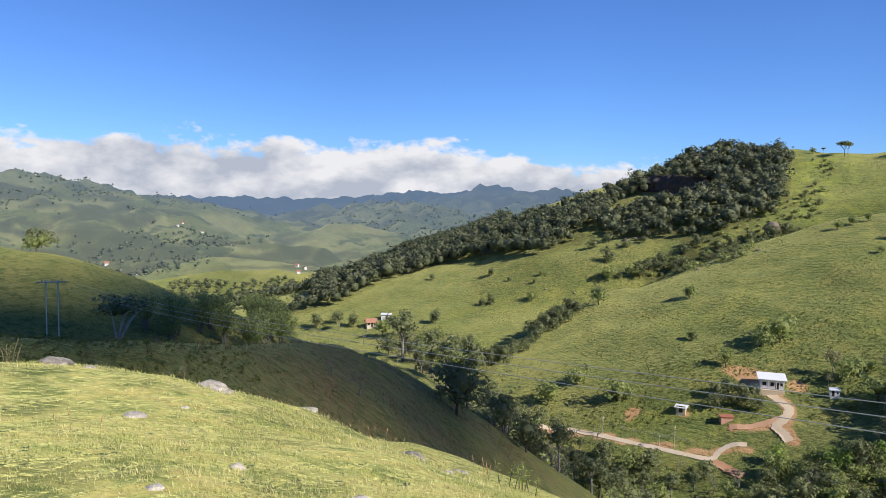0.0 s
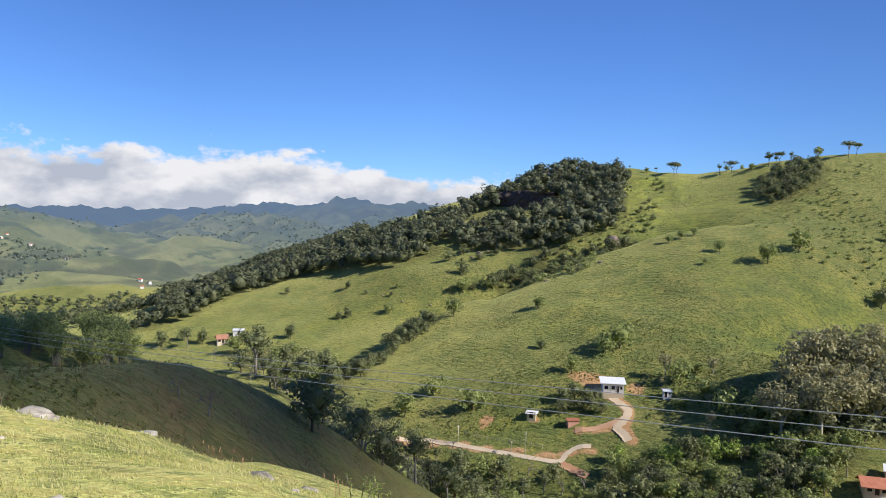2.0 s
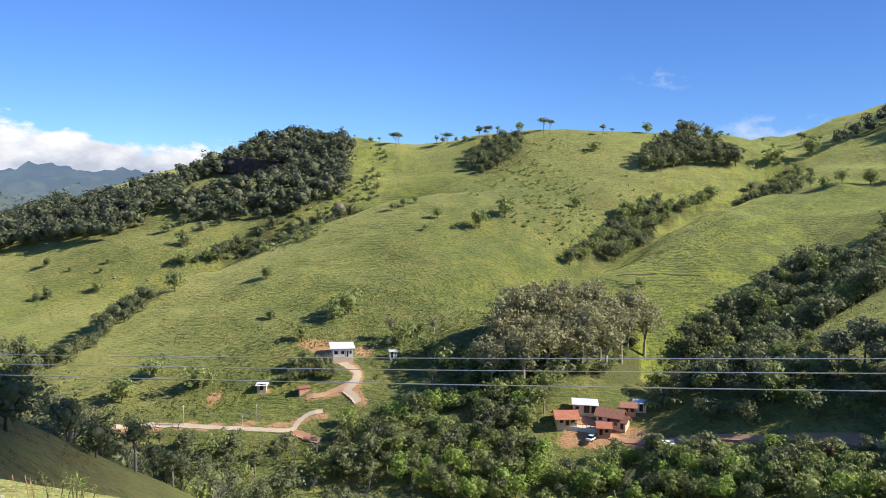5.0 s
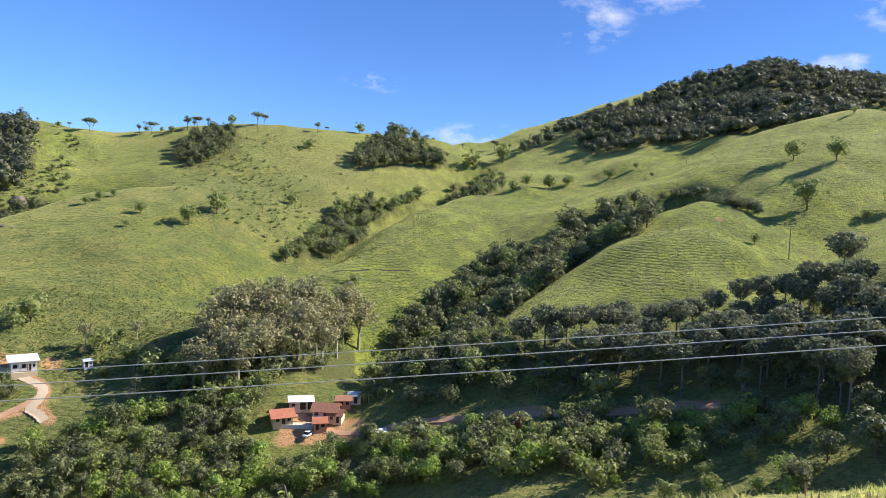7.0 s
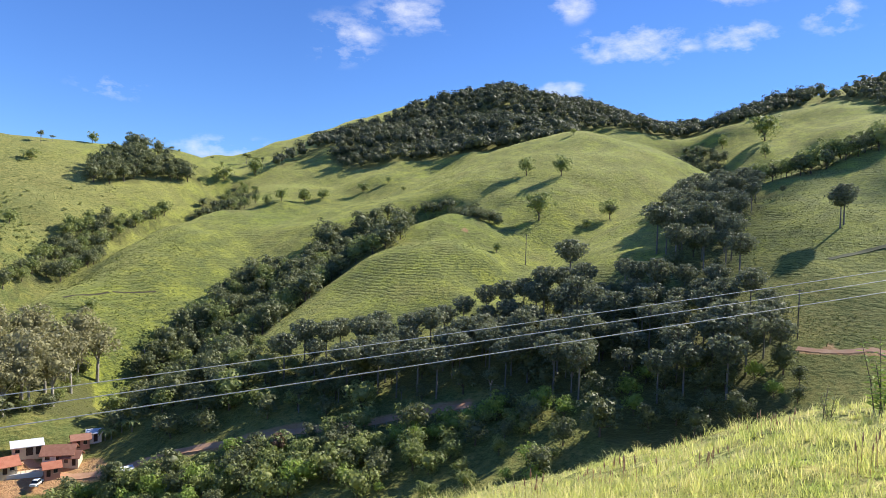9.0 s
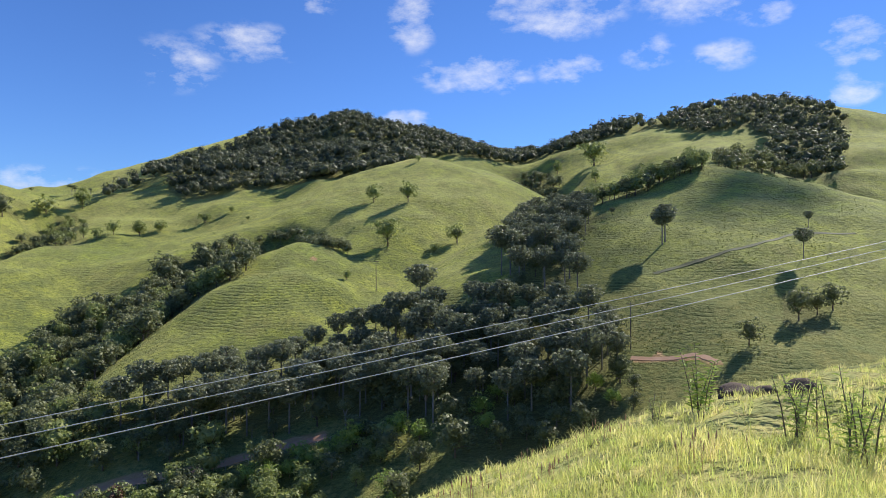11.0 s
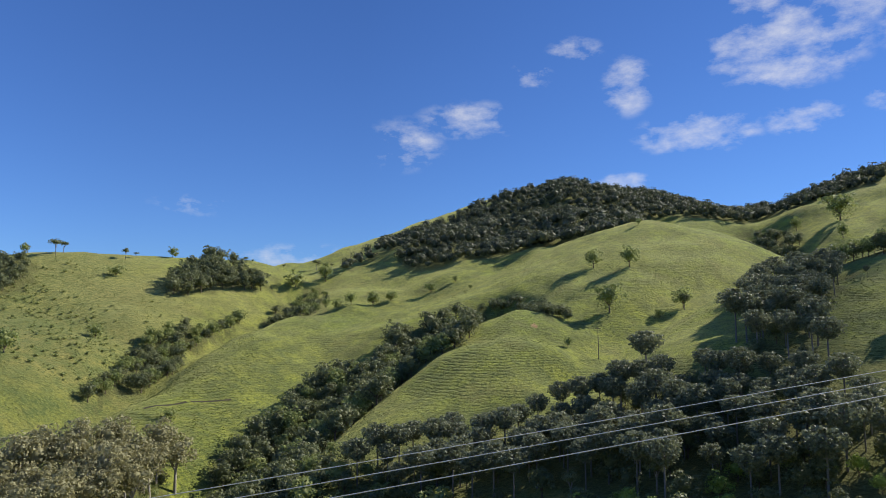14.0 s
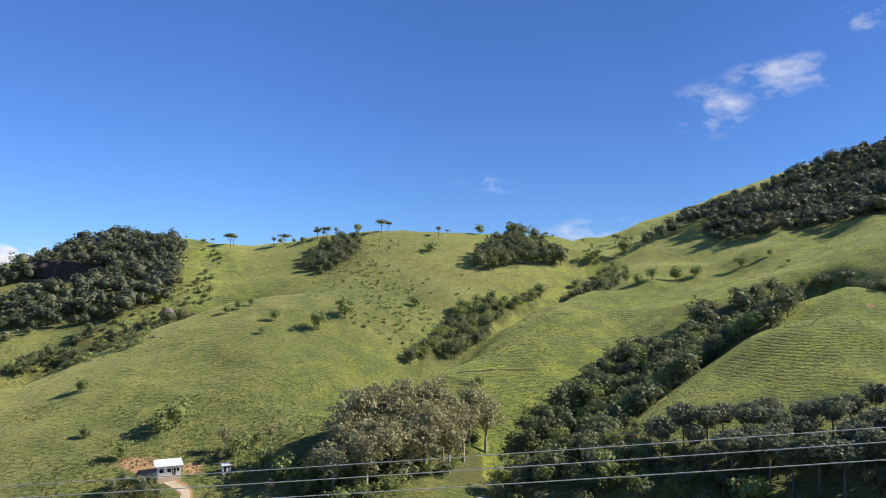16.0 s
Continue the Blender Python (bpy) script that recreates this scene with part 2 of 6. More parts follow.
def ground(x, y):
    """Height of the land, vectorised."""
    x, y = np.asarray(x, float), np.asarray(y, float)
    total = -tents(x, y, [(b, d, -z) for b, d, z in VALLEY], 0.10, 0.10, 20, 1.0)
    far = np.hypot(x, y)
    warp = 1 + 0.16 * fbm(x, y, 90, 3, 5) * np.clip(far / 150 - 0.5, 0, 1)
    for crest, left, right, top in HILLS:
        h = tents(x, y, crest, left, right, top, warp)
        k = 1.2 + np.clip(far - 20, 0, 190) * 0.018 - np.clip(far - 210, 0, 150) * 0.010
        d = np.clip(0.5 + 0.25 * (h - total) / k, 0, 1)
        total = total * (1 - d) + h * d + 2 * k * d * (1 - d)
    for line, depth, width in GULLIES:
        q = depth - tents(x, y, [(b, d, depth) for b, d in line], 1.0, 1.0, 0.01, 1.0)
        total = total - depth * np.exp(-((q / width) ** 2))
    total = total + fbm(x, y, 60, 4, 11) * np.clip(far / 60 - 0.4, 0, 1) * (2.2 + np.clip(far - 900, 0, 2000) * 0.020)
    fold = 1 - 2 * np.abs(fbm(x, y, 34, 3, 23))
    total = total + (fold - 0.6) * 1.5 * np.clip(far / 120 - 1, 0, 1)
    total = total + fbm(x, y, 2.4, 2, 19) * 0.55 * np.clip((x - 3) / 4, 0, 1) * np.clip((14 - y) / 6, 0, 1) * np.clip(1.6 - far / 30, 0, 1)
    total = total + fbm(x, y, 4, 3, 3) * 0.45 * np.clip(1.6 - far / 60, 0, 1)
    return total



# ---- materials ----
def material(name, rough=0.85):
    m = bpy.data.materials.new(name)
    m.use_nodes = True
    b = m.node_tree.nodes["Principled BSDF"]
    b.inputs["Roughness"].default_value = rough
    b.inputs["Specular IOR Level"].default_value = 0.25
    return m, m.node_tree.nodes, m.node_tree.links, b


def node_math(m, op, a, b=None, clamp=False):
    n = m.node_tree.nodes.new("ShaderNodeMath")
    n.operation, n.use_clamp = op, clamp
    for i, v in enumerate((a, b)):
        if v is None:
            continue
        if isinstance(v, (int, float)):
            n.inputs[i].default_value = v
        else:
            m.node_tree.links.new(v, n.inputs[i])
    return n.outputs[0]


def node_noise(m, vec, size, detail=4, rough=0.55, stretch=None):
    n = m.node_tree.nodes.new("ShaderNodeTexNoise")
    n.inputs["Scale"].default_value, n.inputs["Detail"].default_value, n.inputs["Roughness"].default_value = 1.0 / size, detail, rough
    if stretch:
        k = m.node_tree.nodes.new("ShaderNodeVectorMath")
        k.operation = "MULTIPLY"
        k.inputs[1].default_value = stretch
        m.node_tree.links.new(vec, k.inputs[0])
        vec = k.outputs[0]
    m.node_tree.links.new(vec, n.inputs["Vector"])
    return n.outputs["Fac"]


def node_mix(m, fac, a, b, blend="MIX"):
    n = m.node_tree.nodes.new("ShaderNodeMix")
    n.data_type, n.blend_type = "RGBA", blend
    for key, v in (("Factor", fac), ("A", a), ("B", b)):
        if isinstance(v, (int, float)):
            n.inputs[key].default_value = v
        elif isinstance(v, tuple):
            n.inputs[key].default_value = (*v, 1)
        else:
            m.node_tree.links.new(v, n.inputs[key])
    return n.outputs["Result"]


def node_step(m, v, low, high):
    """0 under low, 1 over high."""
    return node_math(m, "MULTIPLY", node_math(m, "SUBTRACT", v, low), 1.0 / (high - low), clamp=True)


def node_bump(m, height, bsdf, strength, distance):
    n = m.node_tree.nodes.new("ShaderNodeBump")
    n.inputs["Strength"].default_value, n.inputs["Distance"].default_value = strength, distance
    m.node_tree.links.new(height, n.inputs["Height"])
    m.node_tree.links.new(n.outputs["Normal"], bsdf.inputs["Normal"])


def world_place(m):
    return m.node_tree.nodes.new("ShaderNodeNewGeometry").outputs["Position"]


def pasture_material(name, air):
    m, nodes, links, bsdf = material(name, 0.95)
    bsdf.inputs["Specular IOR Level"].default_value = 0.1
    bsdf.inputs["Sheen Weight"].default_value, bsdf.inputs["Sheen Roughness"].default_value = 0.35, 0.45
    bsdf.inputs["Sheen Tint"].default_value = (1.0, 0.98, 0.35, 1)
    at_ = world_place(m)
    tone = nodes.new("ShaderNodeVertexColor")
    tone.layer_name = "cover"
    sep = nodes.new("ShaderNodeSeparateColor")
    links.new(tone.outputs["Color"], sep.inputs[0])
    broad, mid = node_noise(m, at_, 70, 4), node_noise(m, at_, 9, 5, 0.62)
    fine, grain = node_noise(m, at_, 1.6, 4, 0.65), node_noise(m, at_, 0.22, 3, 0.6)
    sward = nodes.new("ShaderNodeVertexColor")
    sward.layer_name = "sward"
    kind_ = nodes.new("ShaderNodeSeparateColor")
    links.new(sward.outputs["Color"], kind_.inputs[0])
    rank = node_mix(m, node_step(m, broad, 0.38, 0.62), (0.188, 0.186, 0.050), (0.258, 0.230, 0.072))
    lawn = node_mix(m, node_step(m, broad, 0.38, 0.62), (0.222, 0.284, 0.036), (0.318, 0.344, 0.050))
    col = node_mix(m, kind_.outputs[0], rank, lawn)
    col = node_mix(m, node_step(m, mid, 0.38, 0.62), col, (0.112, 0.142, 0.042))
    col = node_mix(m, node_math(m, "MULTIPLY", node_step(m, node_noise(m, at_, 26, 5, 0.6), 0.54, 0.68), 0.55), col, (0.235, 0.205, 0.075))
    # straw-coloured turf and brown herbage
    dry = node_math(m, "MULTIPLY", sep.outputs[0], node_step(m, node_math(m, "ADD", node_math(m, "MULTIPLY", fine, 0.6), node_math(m, "MULTIPLY", grain, 0.4)), 0.30, 0.62))
    col = node_mix(m, dry, col, (0.68, 0.56, 0.21))
    col = node_mix(m, node_math(m, "MULTIPLY", node_math(m, "SUBTRACT", 1.0, tone.outputs["Alpha"]), node_step(m, mid, 0.25, 0.6)), col, (0.165, 0.105, 0.055))
    thatch = node_math(m, "MULTIPLY", sep.outputs[0], node_step(m, node_math(m, "SUBTRACT", 1.0, node_noise(m, at_, 0.09, 4, 0.7)), 0.48, 0.62))
    col = node_mix(m, node_math(m, "MULTIPLY", thatch, 0.40), col, (0.26, 0.25, 0.07))
    col = node_mix(m, node_math(m, "MULTIPLY", sep.outputs[0], node_math(m, "MULTIPLY", node_step(m, node_noise(m, at_, 0.7, 5, 0.65), 0.46, 0.60), 0.8)), col, (0.27, 0.34, 0.085))
    # dark scrub in broad patches
    scrub = node_math(m, "MULTIPLY", node_step(m, node_noise(m, at_, 80, 5, 0.62), 0.47, 0.62), node_step(m, node_noise(m, at_, 3.2, 4, 0.7), 0.42, 0.62))
    scrub = node_math(m, "MULTIPLY", scrub, node_math(m, "SUBTRACT", 1.0, sep.outputs[0], clamp=True))
    scrub = node_math(m, "ADD", scrub, node_math(m, "MULTIPLY", kind_.outputs[1], node_step(m, node_noise(m, at_, 2.4, 4, 0.7), 0.46, 0.60)), clamp=True)
    col = node_mix(m, node_math(m, "MULTIPLY", scrub, 0.8), col, (0.080, 0.112, 0.034))
    if air:
        # fields and woods of the far country
        col = node_mix(m, node_math(m, "MULTIPLY", node_step(m, node_noise(m, at_, 210, 3, 0.5), 0.50, 0.54), 0.75), col, (0.36, 0.34, 0.13))
        col = node_mix(m, node_math(m, "MULTIPLY", node_step(m, node_noise(m, at_, 120, 5, 0.62), 0.55, 0.60), 0.85), col, (0.050, 0.072, 0.032))
    # terraces trodden by cattle along the contours
    z = nodes.new("ShaderNodeSeparateXYZ")
    links.new(at_, z.inputs[0])
    wob = node_math(m, "ADD", node_math(m, "MULTIPLY", z.outputs[2], 6.6), node_math(m, "MULTIPLY", node_noise(m, at_, 13, 4), 18.0))
    tread = node_math(m, "MULTIPLY", node_step(m, node_math(m, "SINE", wob), 0.1, 0.9), node_step(m, node_noise(m, at_, 9, 5, 0.6), 0.42, 0.62))
    tread = node_math(m, "MULTIPLY", tread, node_math(m, "SUBTRACT", 1.0, sep.outputs[0], clamp=True))
    tread = node_math(m, "MULTIPLY", tread, node_step(m, node_noise(m, at_, 42, 4, 0.6), 0.44, 0.62))
    tread = node_math(m, "ADD", tread, node_math(m, "MULTIPLY", kind_.outputs[2], node_step(m, node_math(m, "SINE", wob), 0.0, 0.8)), clamp=True)
    col = node_mix(m, node_math(m, "MULTIPLY", tread, 0.45), col, (0.072, 0.092, 0.028))
    # tussocks
    spot = node_step(m, fine, 0.50, 0.62)
    col = node_mix(m, node_math(m, "MULTIPLY", spot, 0.75), col, (0.055, 0.082, 0.026))
    tuft = node_step(m, node_noise(m, at_, 0.7, 3, 0.65), 0.54, 0.62)
    col = node_mix(m, node_math(m, "MULTIPLY", tuft, 0.6), col, (0.060, 0.085, 0.028))
    # floor of the woods, then bare red earth
    col = node_mix(m, sep.outputs[1], col, node_mix(m, mid, (0.050, 0.062, 0.022), (0.095, 0.090, 0.040)))
    earth = node_mix(m, mid, (0.42, 0.20, 0.095), (0.52, 0.32, 0.18))
    col = node_mix(m, node_step(m, node_math(m, "ADD", sep.outputs[2], node_math(m, "MULTIPLY", node_math(m, "SUBTRACT", fine, 0.5), 0.7)), 0.35, 0.65), col, earth)
    links.new(col, bsdf.inputs["Base Color"])
    high = node_math(m, "ADD", node_math(m, "MULTIPLY", fine, 0.68), node_math(m, "ADD", node_math(m, "MULTIPLY", tread, -0.16), node_math(m, "MULTIPLY", grain, 0.12)))
    node_bump(m, high, bsdf, 1.0, 1.05)
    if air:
        # haze painted in: blue emission that grows with distance over the far country
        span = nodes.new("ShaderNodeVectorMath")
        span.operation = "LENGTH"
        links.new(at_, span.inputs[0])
        haze_share = node_step(m, span.outputs["Value"], 300.0, 3900.0)
        haze_glow = nodes.new("ShaderNodeEmission")
        haze_glow.inputs["Color"].default_value, haze_glow.inputs["Strength"].default_value = (0.27, 0.42, 0.68, 1), 0.38
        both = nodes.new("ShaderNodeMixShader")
        links.new(node_math(m, "MULTIPLY", haze_share, 0.95), both.inputs[0])
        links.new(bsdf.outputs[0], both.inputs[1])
        links.new(haze_glow.outputs[0], both.inputs[2])
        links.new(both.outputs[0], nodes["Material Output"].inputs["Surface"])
    return m


def leaf_material(name, dark, mid_, light, through_=0.25):
    """Foliage: varied from tree to tree and from spray to spray."""
    m, nodes, links, bsdf = material(name, 0.6)
    info = nodes.new("ShaderNodeObjectInfo").outputs["Random"]
    isle = nodes.new("ShaderNodeNewGeometry").outputs["Random Per Island"]
    crown = node_noise(m, world_place(m), 7.0, 2, 0.5)
    col = node_mix(m, node_math(m, "ADD", node_math(m, "MULTIPLY", info, 0.5), node_step(m, crown, 0.35, 0.85), clamp=True), dark, mid_)
    col = node_mix(m, node_math(m, "MULTIPLY", node_math(m, "POWER", isle, 2.2), 0.9), col, light)
    links.new(col, bsdf.inputs["Base Color"])
    bsdf.inputs["Specular IOR Level"].default_value = 0.45
    thin = nodes.new("ShaderNodeBsdfTranslucent")
    links.new(col, thin.inputs["Color"])
    both = nodes.new("ShaderNodeMixShader")
    both.inputs[0].default_value = through_
    links.new(bsdf.outputs[0], both.inputs[1])
    links.new(thin.outputs[0], both.inputs[2])
    links.new(both.outputs[0], nodes["Material Output"].inputs["Surface"])
    return m


def plain_material(name, a, b, size, rough=0.85, bump=0.0, object_space=False, metal=0.0):
    """Two tones in a coarse and a fine grain."""
    m, nodes, links, bsdf = material(name, rough)
    at_ = nodes.new("ShaderNodeTexCoord").outputs["Object"] if object_space else world_place(m)
    n = node_math(m, "ADD", node_math(m, "MULTIPLY", node_noise(m, at_, size, 5, 0.6), 0.65), node_math(m, "MULTIPLY", node_noise(m, at_, size / 9, 3, 0.6), 0.35))
    shift = node_math(m, "MULTIPLY", node_math(m, "SUBTRACT", nodes.new("ShaderNodeObjectInfo").outputs["Random"], 0.5), 0.2)
    links.new(node_mix(m, node_step(m, node_math(m, "ADD", n, shift), 0.3, 0.7), a, b), bsdf.inputs["Base Color"])
    bsdf.inputs["Metallic"].default_value = metal
    if bump:
        node_bump(m, n, bsdf, 0.8, bump)
    return m


def glass_material():
    m, nodes, links, bsdf = material("window_glass", 0.08)
    bsdf.inputs["Base Color"].default_value = (0.03, 0.035, 0.04, 1)
    bsdf.inputs["Specular IOR Level"].default_value = 0.6
    return m


def grass_material(name, straw, green, fresh):
    m, nodes, links, bsdf = material(name, 0.6)
    isle = nodes.new("ShaderNodeNewGeometry").outputs["Random Per Island"]
    patch = node_noise(m, world_place(m), 1.8, 3)
    clump = node_noise(m, world_place(m), 0.45, 3)
    pick = node_math(m, "ADD", node_math(m, "MULTIPLY", isle, 0.4), node_math(m, "ADD", node_math(m, "MULTIPLY", node_step(m, patch, 0.3, 0.7), 0.35), node_math(m, "MULTIPLY", node_step(m, clump, 0.35, 0.65), 0.35)))
    col = node_mix(m, node_step(m, pick, 0.25, 0.6), straw, green)
    col = node_mix(m, node_step(m, pick, 0.7, 1.0), col, fresh)
    links.new(col, bsdf.inputs["Base Color"])
    thin = nodes.new("ShaderNodeBsdfTranslucent")
    links.new(col, thin.inputs["Color"])
    both = nodes.new("ShaderNodeMixShader")
    both.inputs[0].default_value = 0.5
    links.new(bsdf.outputs[0], both.inputs[1])
    links.new(thin.outputs[0], both.inputs[2])
    links.new(both.outputs[0], nodes["Material Output"].inputs["Surface"])
    return m


PASTURE, HAZY_FAR_PASTURE = pasture_material("pasture", False), pasture_material("hazy_far_pasture", True)
LEAF_DARK = leaf_material("leaves_dark", (0.112, 0.138, 0.062), (0.172, 0.196, 0.084), (0.300, 0.312, 0.132), 0.35)
LEAF_MID = leaf_material("leaves_green", (0.190, 0.245, 0.075), (0.280, 0.325, 0.105), (0.430, 0.455, 0.155), 0.4)
LEAF_PALE = leaf_material("leaves_olive_grey", (0.270, 0.262, 0.125), (0.345, 0.325, 0.160), (0.470, 0.440, 0.235), 0.35)
LEAF_FRESH = leaf_material("leaves_fresh", (0.210, 0.325, 0.060), (0.290, 0.395, 0.080), (0.460, 0.540, 0.130), 0.4)
LEAF_PINE = leaf_material("leaves_pine", (0.140, 0.165, 0.095), (0.195, 0.218, 0.122), (0.350, 0.365, 0.205), 0.35)
LEAF_RUST = leaf_material("leaves_rust", (0.120, 0.065, 0.035), (0.160, 0.090, 0.050), (0.230, 0.150, 0.080))
# paler, bluer leaves: the haze of distance is mixed into their colour
LEAF_HAZED = leaf_material("leaves_hazed", (0.110, 0.145, 0.115), (0.140, 0.175, 0.135), (0.200, 0.225, 0.165), 0.2)
TUSSOCK = leaf_material("tussock_grass", (0.120, 0.150, 0.030), (0.150, 0.180, 0.036), (0.240, 0.260, 0.055), 0.4)
LEAF_WOOD = leaf_material("leaves_far_wood", (0.062, 0.080, 0.042), (0.100, 0.118, 0.060), (0.215, 0.225, 0.108), 0.3)
BARK = plain_material("bark_brown", (0.10, 0.075, 0.052), (0.20, 0.16, 0.12), 0.5)
BARK_PALE = plain_material("bark_pale", (0.30, 0.27, 0.22), (0.48, 0.44, 0.37), 0.8)
BARK_GREY = plain_material("bark_grey", (0.15, 0.135, 0.12), (0.27, 0.25, 0.22), 0.6)
ROCK = plain_material("rock_grey", (0.11, 0.095, 0.08), (0.68, 0.61, 0.51), 0.22, 0.95, 0.06)
ROCK_BROWN = plain_material("rock_brown", (0.12, 0.09, 0.075), (0.34, 0.27, 0.22), 1.2, 0.95, 0.1)
ROCK_DARK = plain_material("rock_dark", (0.050, 0.034, 0.024), (0.15, 0.105, 0.075), 0.4, 0.95, 0.06)
# rock darkened to near black: shade on the cliff is put into its colour
CLIFF = plain_material("cliff_rock_darkened", (0.030, 0.027, 0.026), (0.095, 0.072, 0.060), 5.0, 0.9, 0.5)
EARTH = plain_material("road_earth", (0.46, 0.22, 0.11), (0.60, 0.38, 0.24), 3.0, 0.95, 0.05)
CONCRETE = plain_material("road_concrete", (0.56, 0.43, 0.29), (0.70, 0.58, 0.43), 4.0, 0.9, 0.02)
WHITEWASH = plain_material("wall_white", (0.62, 0.61, 0.62), (0.80, 0.79, 0.78), 2.0)
CREAM = plain_material("wall_cream", (0.55, 0.46, 0.34), (0.66, 0.58, 0.46), 2.0)
PINKWASH = plain_material("wall_rose", (0.46, 0.24, 0.18), (0.56, 0.34, 0.26), 2.0)
TILE_RED = plain_material("roof_tile_red", (0.36, 0.105, 0.060), (0.56, 0.23, 0.14), 1.2, 0.85)
TILE_OLD = plain_material("roof_tile_old", (0.29, 0.130, 0.085), (0.48, 0.25, 0.17), 1.0, 0.9)
SHEET = plain_material("roof_sheet_white", (0.66, 0.67, 0.70), (0.82, 0.83, 0.85), 3.0, 0.5)
DARK_WOOD = plain_material("dark_wood", (0.035, 0.025, 0.020), (0.09, 0.06, 0.045), 0.4)
POLE_GREY = plain_material("pole_concrete", (0.52, 0.47, 0.38), (0.66, 0.61, 0.50), 0.8)
POLE_WOOD = plain_material("pole_wood", (0.10, 0.09, 0.075), (0.19, 0.17, 0.15), 0.8)
WIRE = plain_material("wire_metal", (0.50, 0.50, 0.50), (0.62, 0.62, 0.62), 3.0, 0.45)
INSULATOR = plain_material("insulator_glaze", (0.25, 0.15, 0.10), (0.32, 0.20, 0.14), 0.3, 0.3)
CAR_WHITE = plain_material("car_white", (0.72, 0.73, 0.74), (0.80, 0.80, 0.81), 2.0, 0.3)
RUBBER = plain_material("tyre_rubber", (0.015, 0.015, 0.015), (0.03, 0.03, 0.03), 0.2)
STEEL = plain_material("rim_steel", (0.35, 0.35, 0.36), (0.5, 0.5, 0.5), 0.3, 0.4, metal=0.8)
GLASS = glass_material()
GRASS_SHORT = grass_material("grass_grazed", (0.84, 0.74, 0.38), (0.58, 0.57, 0.20), (0.38, 0.47, 0.13))
GRASS_TALL = grass_material("grass_tall", (0.86, 0.76, 0.36), (0.64, 0.66, 0.20), (0.46, 0.58, 0.14))
GRASS_BROWN = grass_material("herbage_brown", (0.36, 0.24, 0.12), (0.25, 0.21, 0.08), (0.17, 0.19, 0.05))
SEED_HEAD = plain_material("seed_heads", (0.36, 0.20, 0.11), (0.50, 0.31, 0.18), 0.5)
CLOUD_WHITE = plain_material("cloud_white", (0.88, 0.88, 0.90), (0.92, 0.92, 0.93), 60.0, 1.0)


# ---- the land ----
# stretches of wood on the plan (bearing, range)
RIDGE_WOOD = [(-13.4, 421), (-10.5, 436), (-6.7, 959), (-2.7, 1023), (1.5, 942), (5.8, 570), (10.2, 547), (12.8, 546), (14.6, 545), (18.1, 579), (20.7, 598), (23.3, 584), (25.5, 555), (25.1, 498), (24.4, 448), (21.8, 432), (19.1, 426), (16.9, 433), (14.7, 433), (12.9, 443), (11.1, 475), (10.2, 452), (7.6, 433), (4.1, 458), (1.5, 475), (-1.5, 471), (-5.5, 448), (-8.3, 418), (-12.0, 420)]
CLIFF_FOOT = [(14.8, 406), (17.0, 409), (20.5, 400), (24.0, 405), (27.8, 420), (28.5, 440), (25.7, 442), (23.5, 430), (20.9, 420), (18.3, 422), (16.9, 417), (15.6, 412)]
CLIFF_FOOT_B = [(11.3, 433), (13.4, 468), (16.3, 463), (18.0, 434), (14.7, 424), (12.2, 421)]
TOP_GROVE = [(34.3, 497), (35.1, 528), (36.4, 547), (38.2, 552), (38.9, 537), (38.3, 513), (37.0, 486), (35.2, 483)]
DOME_GROVE = [(48.0, 500), (47.8, 519), (49.3, 566), (50.7, 593), (52.3, 579), (54.2, 555), (55.1, 548), (54.9, 542), (53.1, 531), (50.4, 515)]
MID_GULLY = [(42.4, 348), (44.4, 367), (47.6, 385), (49.7, 448), (50.8, 465), (53.1, 490), (52.7, 491), (50.4, 471), (48.6, 457), (46.8, 439), (45.1, 403), (43.4, 365), (42.4, 349)]
EUCALYPT = [(34.3, 215), (36.1, 208), (38.8, 206), (42.4, 214), (46.0, 221), (48.6, 253), (48.9, 257), (46.6, 255), (43.0, 245), (39.9, 245), (37.7, 243), (36.4, 225), (35.1, 217)]
GULLY_WOOD = [(51.7, 268), (53.6, 290), (56, 314), (58.5, 328), (59.3, 352), (61.4, 345), (64, 356), (65.2, 374), (67.4, 388), (70, 396), (71.2, 392), (70.2, 350), (70.6, 322), (69.4, 308), (66.4, 302), (62.8, 284), (59.2, 260), (57, 246), (54.5, 262), (51, 257)]
KNOLL_HEDGE = [(70.9, 403), (71.8, 406), (73.3, 406), (74.5, 404), (75.8, 386), (78.1, 347), (79.0, 345), (78.6, 345), (76.3, 345), (74.5, 400), (72.7, 403)]
PINES = [(61.5, 212), (64, 216), (68, 220), (72, 226), (76, 225), (80, 230), (82, 234), (85, 230), (88, 228), (92, 222), (95, 214), (99, 206), (100.5, 188), (97, 174), (92, 170), (88, 172), (84, 176), (79, 182), (75, 188), (70, 193), (65, 197)]
PINES_UP = [(91.5, 233), (91.3, 228), (91.8, 248), (91.3, 329), (93.6, 350), (97.1, 333), (97.2, 292), (96.1, 263), (95.9, 235), (95.1, 229)]
PINES_BAND = [(93, 352), (95, 356), (98, 366), (101, 378), (104, 392), (105.8, 402), (105.8, 388), (103, 372), (100, 360), (97, 350), (94, 342)]
